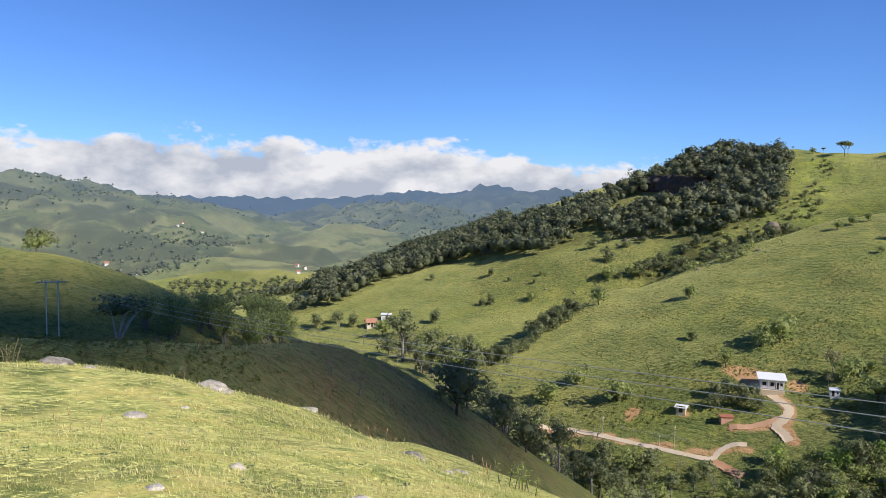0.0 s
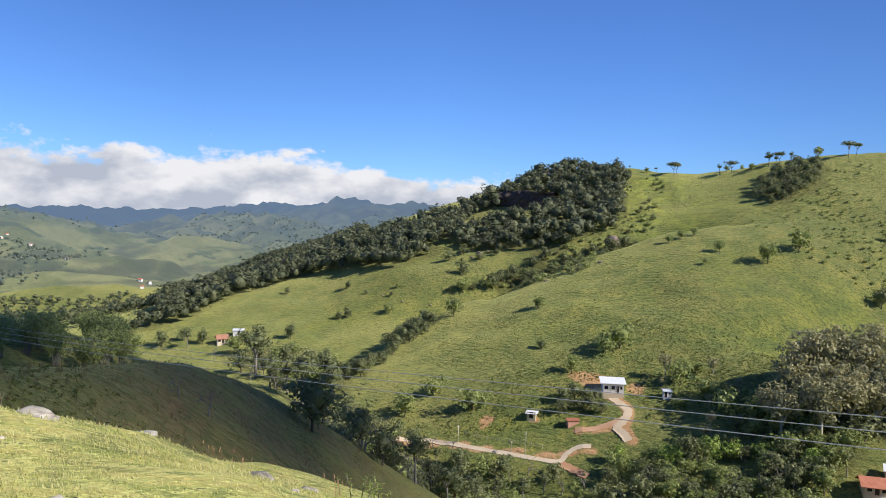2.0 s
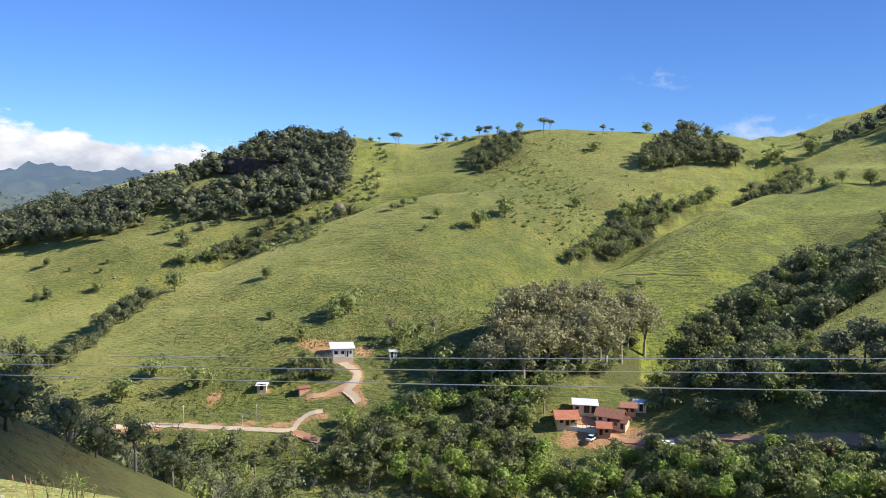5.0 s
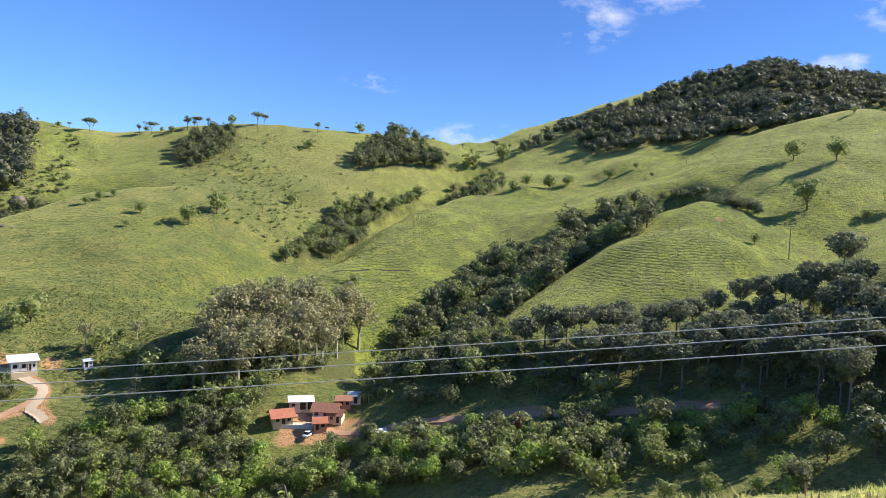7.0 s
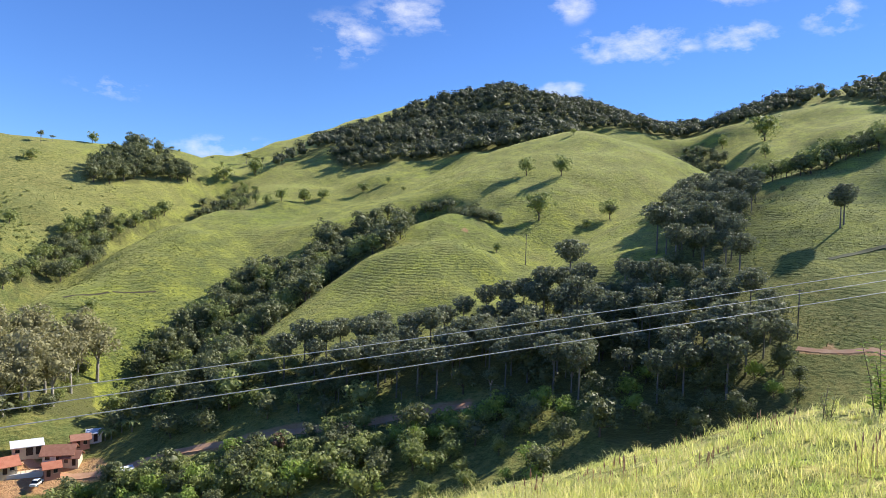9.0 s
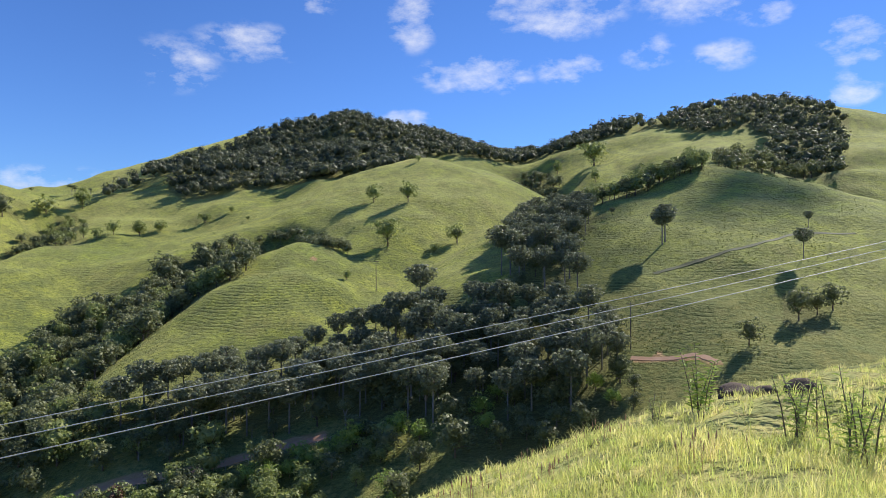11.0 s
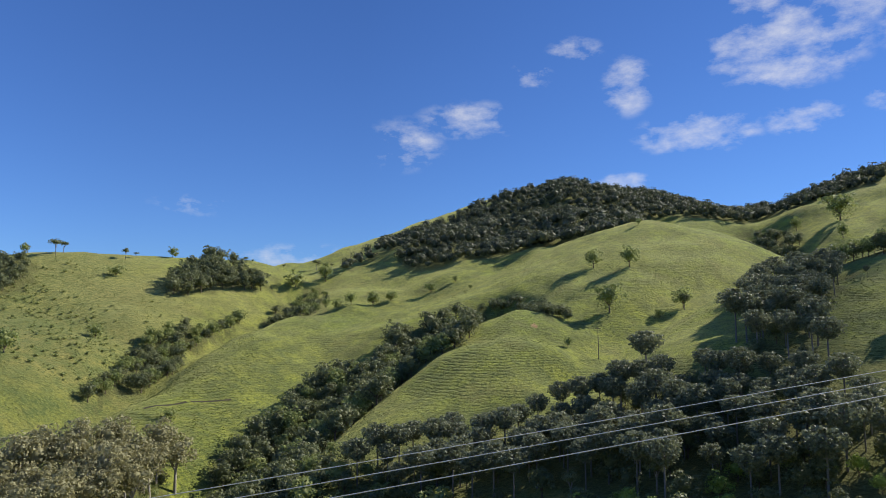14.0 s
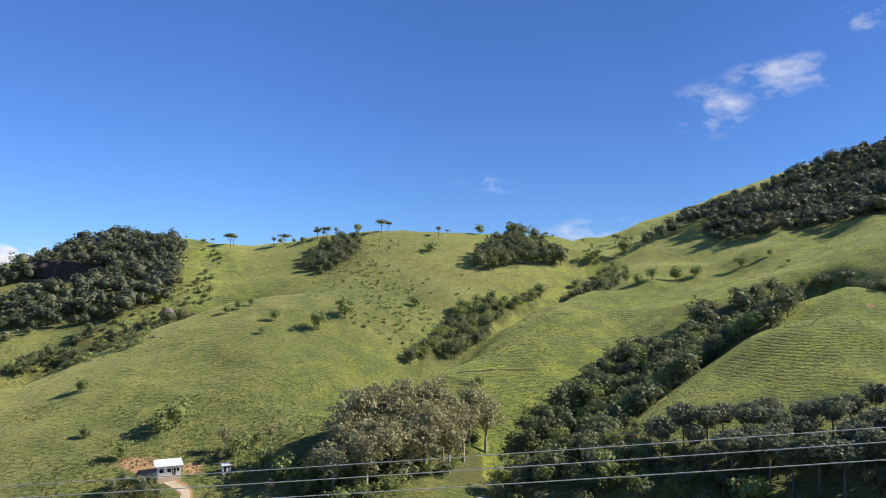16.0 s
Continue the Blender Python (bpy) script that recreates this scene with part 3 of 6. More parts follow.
HILL_WOOD = [(60.5, 578), (62.9, 619), (65.3, 773), (68.2, 783), (70.3, 794), (73.0, 830), (75.6, 857), (78.3, 876), (81.0, 840), (83.7, 870), (86.8, 920), (89.9, 965), (92.6, 971), (95.2, 940), (96.9, 925), (101.1, 900), (100.3, 758), (96.9, 723), (93.4, 767), (90.8, 728), (89.0, 722), (86.8, 750), (84.3, 747), (83.2, 560), (80.9, 560), (78.2, 560), (74.6, 560), (71.1, 560), (69.0, 560), (66.1, 560), (65.1, 592), (64.9, 623), (62.9, 628), (60.7, 596)]
SOUTH_WOOD = [(100.3, 766), (105.2, 860), (108.2, 856), (110.8, 831), (114.7, 756), (114.4, 520), (112.2, 570), (110.1, 579), (109.9, 620), (108.8, 699), (106.2, 692), (104.7, 704), (103.5, 756)]
SOUTH_GROVE = [(110.9, 228), (111.4, 230), (114.0, 240), (113.8, 215), (111.6, 218)]
SOUTH_GROVE_B = [(107.0, 198), (107.5, 201), (109.5, 204), (110.1, 199), (109.7, 195)]
SADDLE_GROVE = [(89.5, 600), (90, 650), (92.5, 692), (94.2, 654), (95, 604), (92.4, 590)]
SOUTH_FRONT = [(106.1, 420), (106.7, 518), (110.2, 594), (114.3, 571), (114.2, 519), (110.8, 538)]
SADDLE_BUSHES = [(54.9, 507), (55.5, 527), (57.1, 550), (58.7, 566), (59.6, 507), (59.4, 473), (57.5, 440)]
CREEK = [(28.5, 204), (33.8, 205), (39.6, 191), (45.9, 190), (53.2, 176), (59.6, 166), (70.0, 171), (81.5, 174), (81.6, 163), (75.9, 157), (64.0, 153), (59.7, 155), (46.0, 170), (33.5, 177), (28.5, 185)]
CREEK_MID = [(22.8, 205), (25.4, 211), (30.7, 211), (35.6, 207), (41.2, 199), (46.2, 193), (50.7, 182), (58.6, 179), (69.9, 180), (70.0, 164), (58.8, 156), (48.2, 166), (29.9, 174), (22.8, 185)]
CREEK_WEST = [(3.4, 242), (8.8, 232), (13.8, 219), (21.4, 205), (29.9, 203), (35.7, 209), (43.0, 224), (43.2, 197), (8.0, 110), (1.6, 110)]
HOUSE_EAST = [(27.9, 248), (31.4, 254), (35.1, 233), (35.2, 211), (31.6, 212), (29.3, 230)]
FAR_LEFT_TREES = [(-7.2, 361), (-3.7, 358), (2.2, 342), (3.2, 256), (8.2, 229), (9.6, 218), (5.6, 104), (1.0, 213), (-3.6, 308)]
BAMBOO = [(-25.4, 142), (-20.8, 150), (-15.5, 172), (-12.1, 387), (-12.5, 165), (-15.0, 152), (-20.8, 144), (-24.6, 142)]
VALLEY_WOOD = [(-21.1, 1060), (-15.9, 1030), (-11.6, 1052), (-9.9, 462), (-15.0, 468), (-19.9, 964)]
SPUR_BUSHES = [(3.4, 274), (4.3, 285), (6.9, 297), (9.1, 381), (10.9, 320), (10.8, 312), (8.3, 299), (5.6, 276)]
PINES_SLOPE = [(53.3, 256), (60.7, 222), (67.8, 199), (79.4, 185), (83.8, 193), (87.3, 176), (84.0, 163), (70.5, 178), (57.5, 193), (51.4, 206)]
UNDER_ROAD = [(43.1, 196), (48.6, 188), (55.0, 184), (63.8, 177), (75.7, 176), (75.7, 169), (63.9, 168), (55.1, 173), (45.9, 184), (43.2, 187)]
SCRUB_UP = [(33.9, 455), (36.5, 527), (41.7, 551), (46.2, 543), (47.6, 472), (45.5, 407), (42.1, 358), (38.4, 364), (34.8, 387)]
SCRUB_CLIFF = [(15.2, 414), (19.2, 446), (24.5, 491), (25.5, 533), (27.2, 561), (28.3, 537), (27.8, 465), (25.7, 444), (22.0, 339), (17.3, 360)]
NEAR_CANOPY = [(48.8, 203), (54.6, 191), (58.3, 188), (64.3, 185), (69.7, 169), (70.2, 147), (48.9, 181)]
LOWER_GULLY = [(51, 252), (54, 256), (56.6, 238), (58.6, 220), (59, 206), (57, 200), (53, 206), (50.5, 226), (50, 240)]
SLOPE_FOOT = [(0, 92), (4, 96), (8, 99), (12, 116), (14, 132), (9, 138), (5, 125), (1, 112)]
EAST_CANOPY = [(88, 176), (91, 186), (96, 186), (100, 184), (101, 172), (97, 162), (92, 156), (88, 160)]
WEST_CANOPY = [(11.5, 220), (18.6, 209), (22.6, 181), (11.4, 116)]
NEAR_MEADOW = [(53.4, 182), (64.3, 173), (70.6, 166), (81.8, 162), (84.1, 146), (79.7, 139), (53.5, 172)]
VILLAGE_WOOD = [(32.5, 228), (39.4, 220), (42.6, 213), (42.1, 208), (40.4, 196), (36.0, 194), (32.6, 205)]
VILLAGE_WOOD_B = [(48.8, 245), (54.7, 256), (67.0, 207), (67.2, 187), (54.9, 192), (49.9, 197), (49.2, 213)]
BOTTOM_WOOD = [(28.5, 189), (41.4, 179), (53.3, 165), (53.9, 155), (28.5, 176)]
# single trees: bearing, range, height
LONE_TREES = [(21.7, 251, 5.4), (19.0, 310, 4.4), (10.9, 250, 5.4), (14.0, 236, 6.2), (8.6, 241, 6.3), (12.3, 324, 6.9), (7.1, 389, 4.8), (19.2, 273, 3.0), (25.3, 269, 8.0), (24.2, 265, 6.2), (37.5, 369, 8.3), (35.5, 352, 8.4), (32.2, 357, 4.5), (31.3, 342, 2.7), (43.0, 432, 6.1), (44.2, 532, 5.9), (57.0, 560, 8.9), (59.3, 574, 11.7), (60.2, 464, 5.8), (61.3, 469, 6.6), (63.0, 484, 5.9), (64.4, 485, 5.1), (67.5, 492, 5.3), (30.4, 380, 3.6), (29.5, 375, 3.6), (28.6, 370, 3.5), (61.5, 329, 2.6), (48.1, 291, 3.4), (14.9, 405, 5.7), (13.0, 401, 6.9), (7.8, 411, 2.5), (52.7, 493, 6.3)]
RIDGE_TREES = [(25.1, 568, 4.5), (26.8, 568, 4.5), (28.8, 563, 9.9), (32.0, 562, 7.2), (32.8, 561, 9.0), (34.2, 555, 6.3), (35.3, 561, 9.8), (36.0, 562, 8.9), (38.4, 570, 7.1), (40.3, 562, 10.7), (44.8, 570, 8.2), (48.0, 593, 8.4), (53.3, 592, 4.7), (56.1, 595, 4.9), (58.6, 630, 8.7), (59.3, 614, 6.4)]
MID_TREES = [(-0.8, 439, 4.3), (3.9, 391, 5.5), (3.2, 389, 4.3), (7.1, 391, 4.3), (12.3, 330, 6.7), (-0.5, 365, 7.1), (12.9, 413, 7.1), (3.9, 426, 4.6), (15.2, 406, 4.5), (13.8, 404, 4.4), (11.9, 402, 3.1), (18.9, 311, 3.9), (19.3, 272, 3.4), (5.3, 414, 2.5), (7.3, 405, 2.5), (-4.1, 368, 6.2), (-8.3, 385, 6.6), (-9.9, 386, 7.3), (-7.0, 377, 7.1)]
HILL_TREES = [(80.3, 426, 9.0), (83.0, 414, 9.4), (81.4, 356, 12.4), (69.5, 500, 3.7), (67.6, 492, 4.6), (70.7, 467, 2.6), (63.0, 480, 8.0), (64.5, 486, 5.2), (89.7, 336, 2.7), (78.2, 311, 3.8), (86.8, 373, 8.0), (97.5, 647, 19.4), (97.6, 593, 8.9), (94.7, 663, 10.1), (83.8, 514, 4.0), (85.1, 359, 3.8)]
PINE_LONE = [(84.0, 242, 15.7), (90.4, 251, 16.2), (91.1, 250, 14.4), (96.3, 230, 13.4), (102.8, 273, 12.8), (98.9, 315, 4.4), (105.0, 195, 14.6)]
PINE_LONE_B = [(104.8, 195, 14.0), (102.6, 270, 11.9), (112.2, 267, 9.6), (112.5, 303, 5.9), (86.9, 371, 7.4)]
SLOPE_TREES = [(-3.1, 306, 21.7), (-2.0, 281, 13.2), (0.5, 243, 19.0), (-0.7, 251, 11.8), (2.2, 283, 12.8), (3.8, 221, 12.4), (5.3, 217, 9.3), (6.7, 222, 8.6), (7.8, 220, 11.6), (9.4, 218, 10.1), (-12.5, 180, 5.6), (-8.1, 374, 9.6), (10.3, 208, 6.4)]
ROADSIDE = [(72.4, 170, 9.4), (79.0, 173, 7.8), (86.8, 158, 10.0), (84.0, 156, 6.9), (66.1, 172, 6.9), (90.4, 159, 7.1), (82.3, 145, 7.5)]
# tracks
HOUSE_ROAD = [(23.4, 242), (24.4, 239), (25.5, 234), (26.1, 230), (25.8, 225), (25.3, 222), (25.8, 219), (26.2, 216)]
HOUSE_ROAD_B = [(25.8, 226), (24.9, 224), (23.4, 222), (22.1, 222)]
VALLEY_ROAD = [(8.0, 230), (10.3, 227), (13.1, 222), (17.0, 215), (20.7, 210), (21.5, 213), (22.3, 215), (23.4, 215)]
VALLEY_ROAD_B = [(21.1, 209), (22.1, 206), (23.2, 203)]
VILLAGE_ROAD = [(44.2, 202), (45.4, 197), (47.7, 194), (50.4, 191), (51.8, 191), (54.9, 189), (59.4, 185), (63.7, 183), (69.9, 182), (76.7, 181)]
LYNCHET = [(46.3, 300), (49.2, 316), (52.4, 325)]
SOUTH_TRACK = [(100.3, 195), (101.9, 194), (103.5, 194), (105.1, 195), (106.6, 191)]
UPPER_TRACK = [(102.0, 246), (104.2, 254), (106.6, 262), (109.3, 274), (112.1, 295), (115.4, 304)]





def plan(zone):
    return [at(b, d) for b, d in zone]


def within(x, y, poly):
    inside = np.zeros(np.shape(x), bool)
    n = len(poly)
    for i in range(n):
        (ax, ay), (bx, by) = poly[i], poly[i - 1]
        cross = (ay > y) != (by > y)
        inside ^= cross & (x < (bx - ax) * (y - ay) / ((by - ay) if by != ay else 1e-9) + ax)
    return inside


def line_gap(x, y, line):
    best = np.full(np.shape(x), 1e9)
    pts = plan(line)
    for (ax, ay), (bx, by) in zip(pts, pts[1:]):
        dx, dy = bx - ax, by - ay
        t = np.clip(((x - ax) * dx + (y - ay) * dy) / (dx * dx + dy * dy), 0, 1)
        best = np.minimum(best, np.hypot(x - ax - t * dx, y - ay - t * dy))
    return best


WOODS = [RIDGE_WOOD, CLIFF_FOOT, TOP_GROVE, DOME_GROVE, MID_GULLY, EUCALYPT, GULLY_WOOD, KNOLL_HEDGE, SADDLE_BUSHES, SADDLE_GROVE, SOUTH_FRONT, PINES, PINES_UP, PINES_BAND, HILL_WOOD, SOUTH_WOOD, SOUTH_GROVE, FAR_LEFT_TREES, LOWER_GULLY, EAST_CANOPY]
SCARS = [(HOUSE_ROAD, 2.2), (VALLEY_ROAD, 1.6), (VILLAGE_ROAD, 1.8), (SOUTH_TRACK, 1.3), (HOUSE_ROAD_B, 1.6)]
YARDS = [(23.3, 247, 5), (22.4, 249, 4), (26.3, 243, 3.2), (43.6, 196, 5), (49.0, 193, 4), (19.2, 229, 2.2), (15.5, 230, 2.4), (103.2, 198, 1.6), (45.4, 193, 4.5), (48.4, 197, 4), (43.4, 192, 4), (75.4, 325, 2.2), (46.0, 199, 5)]


def cover(x, y):
    """Dryness, woodland floor (far off also painted cloud shade) and bare earth at each point."""
    far = np.hypot(x, y)
    bear = np.degrees(np.arctan2(x, y))
    jx, jy = x + 14 * fbm(x, y, 22, 3, 31), y + 14 * fbm(x, y, 22, 3, 47)
    dry = np.clip(1.25 - far / 40, 0, 1) * 0.85
    brown = np.exp(-((bear + 2) / 13) ** 2) * np.clip(1.4 - np.abs(far - 80) / 50, 0, 1)
    herb = np.clip(brown * 1.3 + 0.5 * (far > 30) * (far < 200) * (bear < 6) * np.clip(fbm(x, y, 30, 3, 66) * 2, 0, 1), 0, 1)
    dry = np.maximum(dry, 0.45 * np.clip(fbm(x, y, 120, 3, 77) * 2.2, 0, 1) * (far > 150))
    wood = np.zeros_like(x)
    for zone in WOODS:
        wood = np.maximum(wood, within(jx, jy, plan(zone)) * 0.8)
    # far off, random dark patches stand for woods and for cloud shadows too
    wood = np.maximum(wood, np.clip(fbm(x, y, 130, 6, 91) * 8.0 - 0.1 + np.clip(far / 2500 - 0.6, 0, 0.6), 0, 0.9) * (far > 1100))
    soil = np.zeros_like(x)
    for line, wide in SCARS:
        soil = np.maximum(soil, np.clip(1.4 - line_gap(jx * 0.25 + x * 0.75, jy * 0.25 + y * 0.75, line) / wide, 0, 1))
    for b, d, r in YARDS:
        cx, cy = at(b, d)
        soil = np.maximum(soil, np.clip(1.5 - np.hypot((jx + x) / 2 - cx, (jy + y) / 2 - cy) / r, 0, 1))
    path = np.abs(fbm(x, y, 6, 2, 13)) < 0.010
    soil = np.maximum(soil, path * 0.45 * (far < 30))
    return np.stack([dry, wood, soil, 1 - herb], -1)


def sward(x, y):
    """Lush lawn or rank pasture, how scrubby it is, and how deeply terraced by hooves."""
    far, bear = np.hypot(x, y), np.degrees(np.arctan2(x, y))
    patch = fbm(x, y, 55, 4, 101)
    lush = np.clip((bear - 43) / 6, 0, 1) * np.clip((far - 215) / 40, 0, 1)
    lush = np.maximum(lush, np.exp(-((bear - 27.5) / 4.5) ** 2 - ((far - 515) / 62) ** 2))
    lush = np.maximum(lush, 0.75 * np.exp(-((bear - 18) / 8) ** 2 - ((far - 226) / 16) ** 2))
    rough = np.exp(-((bear - 42.5) / 4.2) ** 2 - ((far - 500) / 75) ** 2)
    rough = np.maximum(rough, 0.7 * np.exp(-((bear - 21) / 4.5) ** 2 - ((far - 455) / 45) ** 2))
    rough = np.maximum(rough, 0.8 * np.exp(-((bear - 31.5) / 3.0) ** 2 - ((far - 240) / 22) ** 2))
    lush = np.clip(lush * (1 - rough) + 0.7 * patch * (far > 120), 0, 1)
    rough = np.clip(rough + 0.5 * patch * (rough > 0.1), 0, 1)
    stepped = np.exp(-((bear - 49.5) / 4.5) ** 2 - ((far - 312) / 42) ** 2) + 0.7 * np.exp(-((bear - 72) / 7) ** 2 - ((far - 275) / 26) ** 2)
    stepped = stepped + 0.6 * np.exp(-((bear - 80) / 5) ** 2 - ((far - 440) / 40) ** 2)
    return np.stack([lush, rough, np.clip(stepped, 0, 1), np.ones_like(x)], -1)


def land_sheet(name, rad, mat, hub):
    bear = np.radians(np.concatenate([np.arange(-38, 122, 0.28), np.arange(124, 321, 3.0)]))
    B, D = np.meshgrid(bear, rad)
    X, Y = (D * np.sin(B)).ravel(), (D * np.cos(B)).ravel()
    nb, nr = len(bear), len(rad)
    verts = np.stack([X, Y, ground(X, Y)], -1)
    tone, turf_kind = cover(X, Y), sward(X, Y)
    i, j = np.meshgrid(np.arange(nr - 1), np.arange(nb), indexing="ij")
    k = (j + 1) % nb
    quads = np.stack([i * nb + k, (i + 1) * nb + k, (i + 1) * nb + j, i * nb + j], -1).reshape(-1, 4)
    loops, starts = quads.ravel(), np.arange(0, quads.size, 4)
    if hub:
        mid_ = len(verts)
        verts = np.vstack([verts, [[0, 0, float(ground(0.0, 0.0))]]])
        tone, turf_kind = np.vstack([tone, tone[:1]]), np.vstack([turf_kind, turf_kind[:1]])
        fan = np.array([((n + 1) % nb, n, mid_) for n in range(nb)])
        starts = np.concatenate([starts, len(loops) + np.arange(0, fan.size, 3)])
        loops = np.concatenate([loops, fan.ravel()])
    me = bpy.data.meshes.new(name)
    me.vertices.add(len(verts))
    me.vertices.foreach_set("co", verts.astype(np.float32).ravel())
    me.loops.add(len(loops))
    me.loops.foreach_set("vertex_index", loops.astype(np.int32))
    me.polygons.add(len(starts))
    me.polygons.foreach_set("loop_start", starts.astype(np.int32))
    me.update()
    me.validate()
    me.shade_smooth()
    me.color_attributes.new("cover", "FLOAT_COLOR", "POINT").data.foreach_set("color", tone.astype(np.float32).ravel())
    me.color_attributes.new("sward", "FLOAT_COLOR", "POINT").data.foreach_set("color", turf_kind.astype(np.float32).ravel())
    me.materials.append(mat)
    return new(name, me)


near_rad = np.concatenate([np.linspace(0.4, 8, 24), 8 * (1100 / 8) ** (np.arange(1, 361) / 360)])
tagged(land_sheet("ground", near_rad, PASTURE, True), "rolling pasture hills with trodden terraces above a wooded valley", "ground", kind="structure")
tagged(land_sheet("backdrop", 1100 * (4950 / 1100) ** (np.arange(0, 100) / 99), HAZY_FAR_PASTURE, False), "far hills, fields and mountains with painted blue haze under cloud bank", "distant hills", kind="structure")


# ---- plants and parts ----
def rng_of(seed):
    return np.random.default_rng(seed)


def np_mesh(name, verts, faces, mat, smooth=False):
    me = bpy.data.meshes.new(name)
    me.from_pydata(np.asarray(verts, float).tolist(), [], [list(map(int, f)) for f in faces])
    me.materials.append(mat)
    if smooth:
        me.shade_smooth()
    return me


def big_mesh(name, verts, quads, mat):
    me = bpy.data.meshes.new(name)
    me.vertices.add(len(verts))
    me.vertices.foreach_set("co", verts.astype(np.float32).ravel())
    me.loops.add(quads.size)
    me.loops.foreach_set("vertex_index", quads.astype(np.int32).ravel())
    me.polygons.add(len(quads))
    me.polygons.foreach_set("loop_start", np.arange(0, quads.size, quads.shape[1], dtype=np.int32))
    me.update()
    me.materials.append(mat)
    return me


def foliage(rng, centres, radii, per, size, up=0.3, flat=0.8):
    """Sprays of leaves over the clumps of a crown: small three-cornered blades facing outwards."""
    c = np.repeat(np.asarray(centres, float), per, 0)
    r = np.repeat(np.asarray(radii, float), per)
    d = rng.normal(size=(len(c), 3))
    d[:, 2] += up * 2
    d /= np.linalg.norm(d, axis=1)[:, None]
    p = c + d * (r * rng.uniform(0.8, 1.08, len(c)))[:, None] * np.array([1, 1, flat])
    n = d + 0.30 * rng.normal(size=d.shape)
    n /= np.linalg.norm(n, axis=1)[:, None]
    t = np.cross(n, rng.normal(size=n.shape))
    t /= np.linalg.norm(t, axis=1)[:, None]
    b = np.cross(n, t)
    s = (size * rng.uniform(0.6, 1.4, len(c)))[:, None]
    v = np.stack([p - t * s, p + t * s * 0.55 - b * s * 0.85, p + t * s * 0.55 + b * s * 0.85], 1).reshape(-1, 3)
    return v, np.arange(len(v)).reshape(-1, 3)


def heart(rng, centre, wide, tall, rings=6, sides=10):
    """Lumpy closed heart of a crown, hidden under its sprays."""
    v = []
    for i in range(rings):
        th = math.pi * (0.10 + 0.80 * i / (rings - 1))
        for k in range(sides):
            a = 2 * math.pi * (k + 0.5 * (i % 2)) / sides
            f = rng.uniform(0.78, 1.12)
            v.append((centre[0] + wide * f * math.sin(th) * math.cos(a), centre[1] + wide * f * math.sin(th) * math.sin(a), centre[2] + tall * f * math.cos(th)))
    q = [(i * sides + k, (i + 1) * sides + k, (i + 1) * sides + (k + 1) % sides, i * sides + (k + 1) % sides) for i in range(rings - 1) for k in range(sides)]
    q = np.array(q)
    return np.array(v), np.vstack([q[:, [0, 1, 2]], q[:, [0, 2, 3]]])


def with_heart(leaves, core):
    return np.vstack([leaves[0], core[0]]), np.vstack([leaves[1], core[1] + len(leaves[0])])


def tube(line, radii, sides=6):
    """Tapered round bar along a line of points."""
    line = [Vector(p) for p in line]
    verts, faces = [], []
    for i, p in enumerate(line):
        way = (line[min(i + 1, len(line) - 1)] - line[max(i - 1, 0)]).normalized()
        side = way.cross(Vector((0.3, 0.9, 0.1))).normalized()
        other = way.cross(side)
        for k in range(sides):
            a = 2 * math.pi * k / sides
            verts.append(p + (side * math.cos(a) + other * math.sin(a)) * radii[i])
    for i in range(len(line) - 1):
        for k in range(sides):
            a, b = i * sides + k, i * sides + (k + 1) % sides
            faces.append((a, b, b + sides, a + sides))
    faces.append(tuple(range((len(line) - 1) * sides, len(line) * sides)))
    return [tuple(v) for v in verts], faces


def joined(pieces):
    verts, faces = [], []
    for v, f in pieces:
        base = len(verts)
        verts += list(v)
        faces += [tuple(i + base for i in q) for q in f]
    return verts, faces


def child(name, me, parent, label=""):
    ob = new(name, me)
    ob.parent = parent
    if label:
        tagged(ob, label)
    return ob


def broadleaf(seed, height=9.0, wide=3.6, tall=3.3, bole=0.30, clumps=30, per=20, leaf=0.40, leaves=None, bark=None, lean=0.0, spread=0.3, low=-0.25):
    """Round or flat-topped crown on a forked trunk; returns trunk and crown meshes."""
    rng = rng_of(seed)
    top = height - tall
    d = rng.normal(size=(clumps, 3))
    d /= np.linalg.norm(d, axis=1)[:, None]
    d[:, 2] = np.maximum(d[:, 2], low + 0.2 * rng.random(clumps))
    reach = rng.uniform(0.45, 1.0, clumps) ** 0.6
    lop = 1 + 0.28 * np.sin(np.arctan2(d[:, 1], d[:, 0]) * 2 + rng.uniform(0, 6)) + 0.12 * rng.normal(size=clumps)
    c = d * np.array([wide, wide, tall]) * 0.80 * (reach * lop)[:, None]
    c[:, 2] += top
    c[:, 0] += lean * c[:, 2] / height
    radii = wide * rng.uniform(spread * 0.75, spread * 1.35, clumps)
    crown = with_heart(foliage(rng, c, radii, per, leaf), heart(rng, (lean * 0.8, 0, top + tall * 0.06), wide * 0.46, tall * 0.42))
    fork = Vector((lean * 0.3, 0, height * bole))
    pieces = [tube([(0, 0, -0.5), (0.05, 0, height * bole * 0.5), fork], [height * 0.030, height * 0.024, height * 0.020])]
    for i in rng.choice(clumps, 5, replace=False):
        tip = Vector(c[i])
        pieces.append(tube([fork, fork.lerp(tip, 0.5) + Vector((0, 0, height * 0.03)), tip], [height * 0.015, height * 0.010, height * 0.004], 5))
    return np_mesh("trunk", *joined(pieces), bark or BARK, True), big_mesh("crown", crown[0], crown[1], leaves or LEAF_MID)


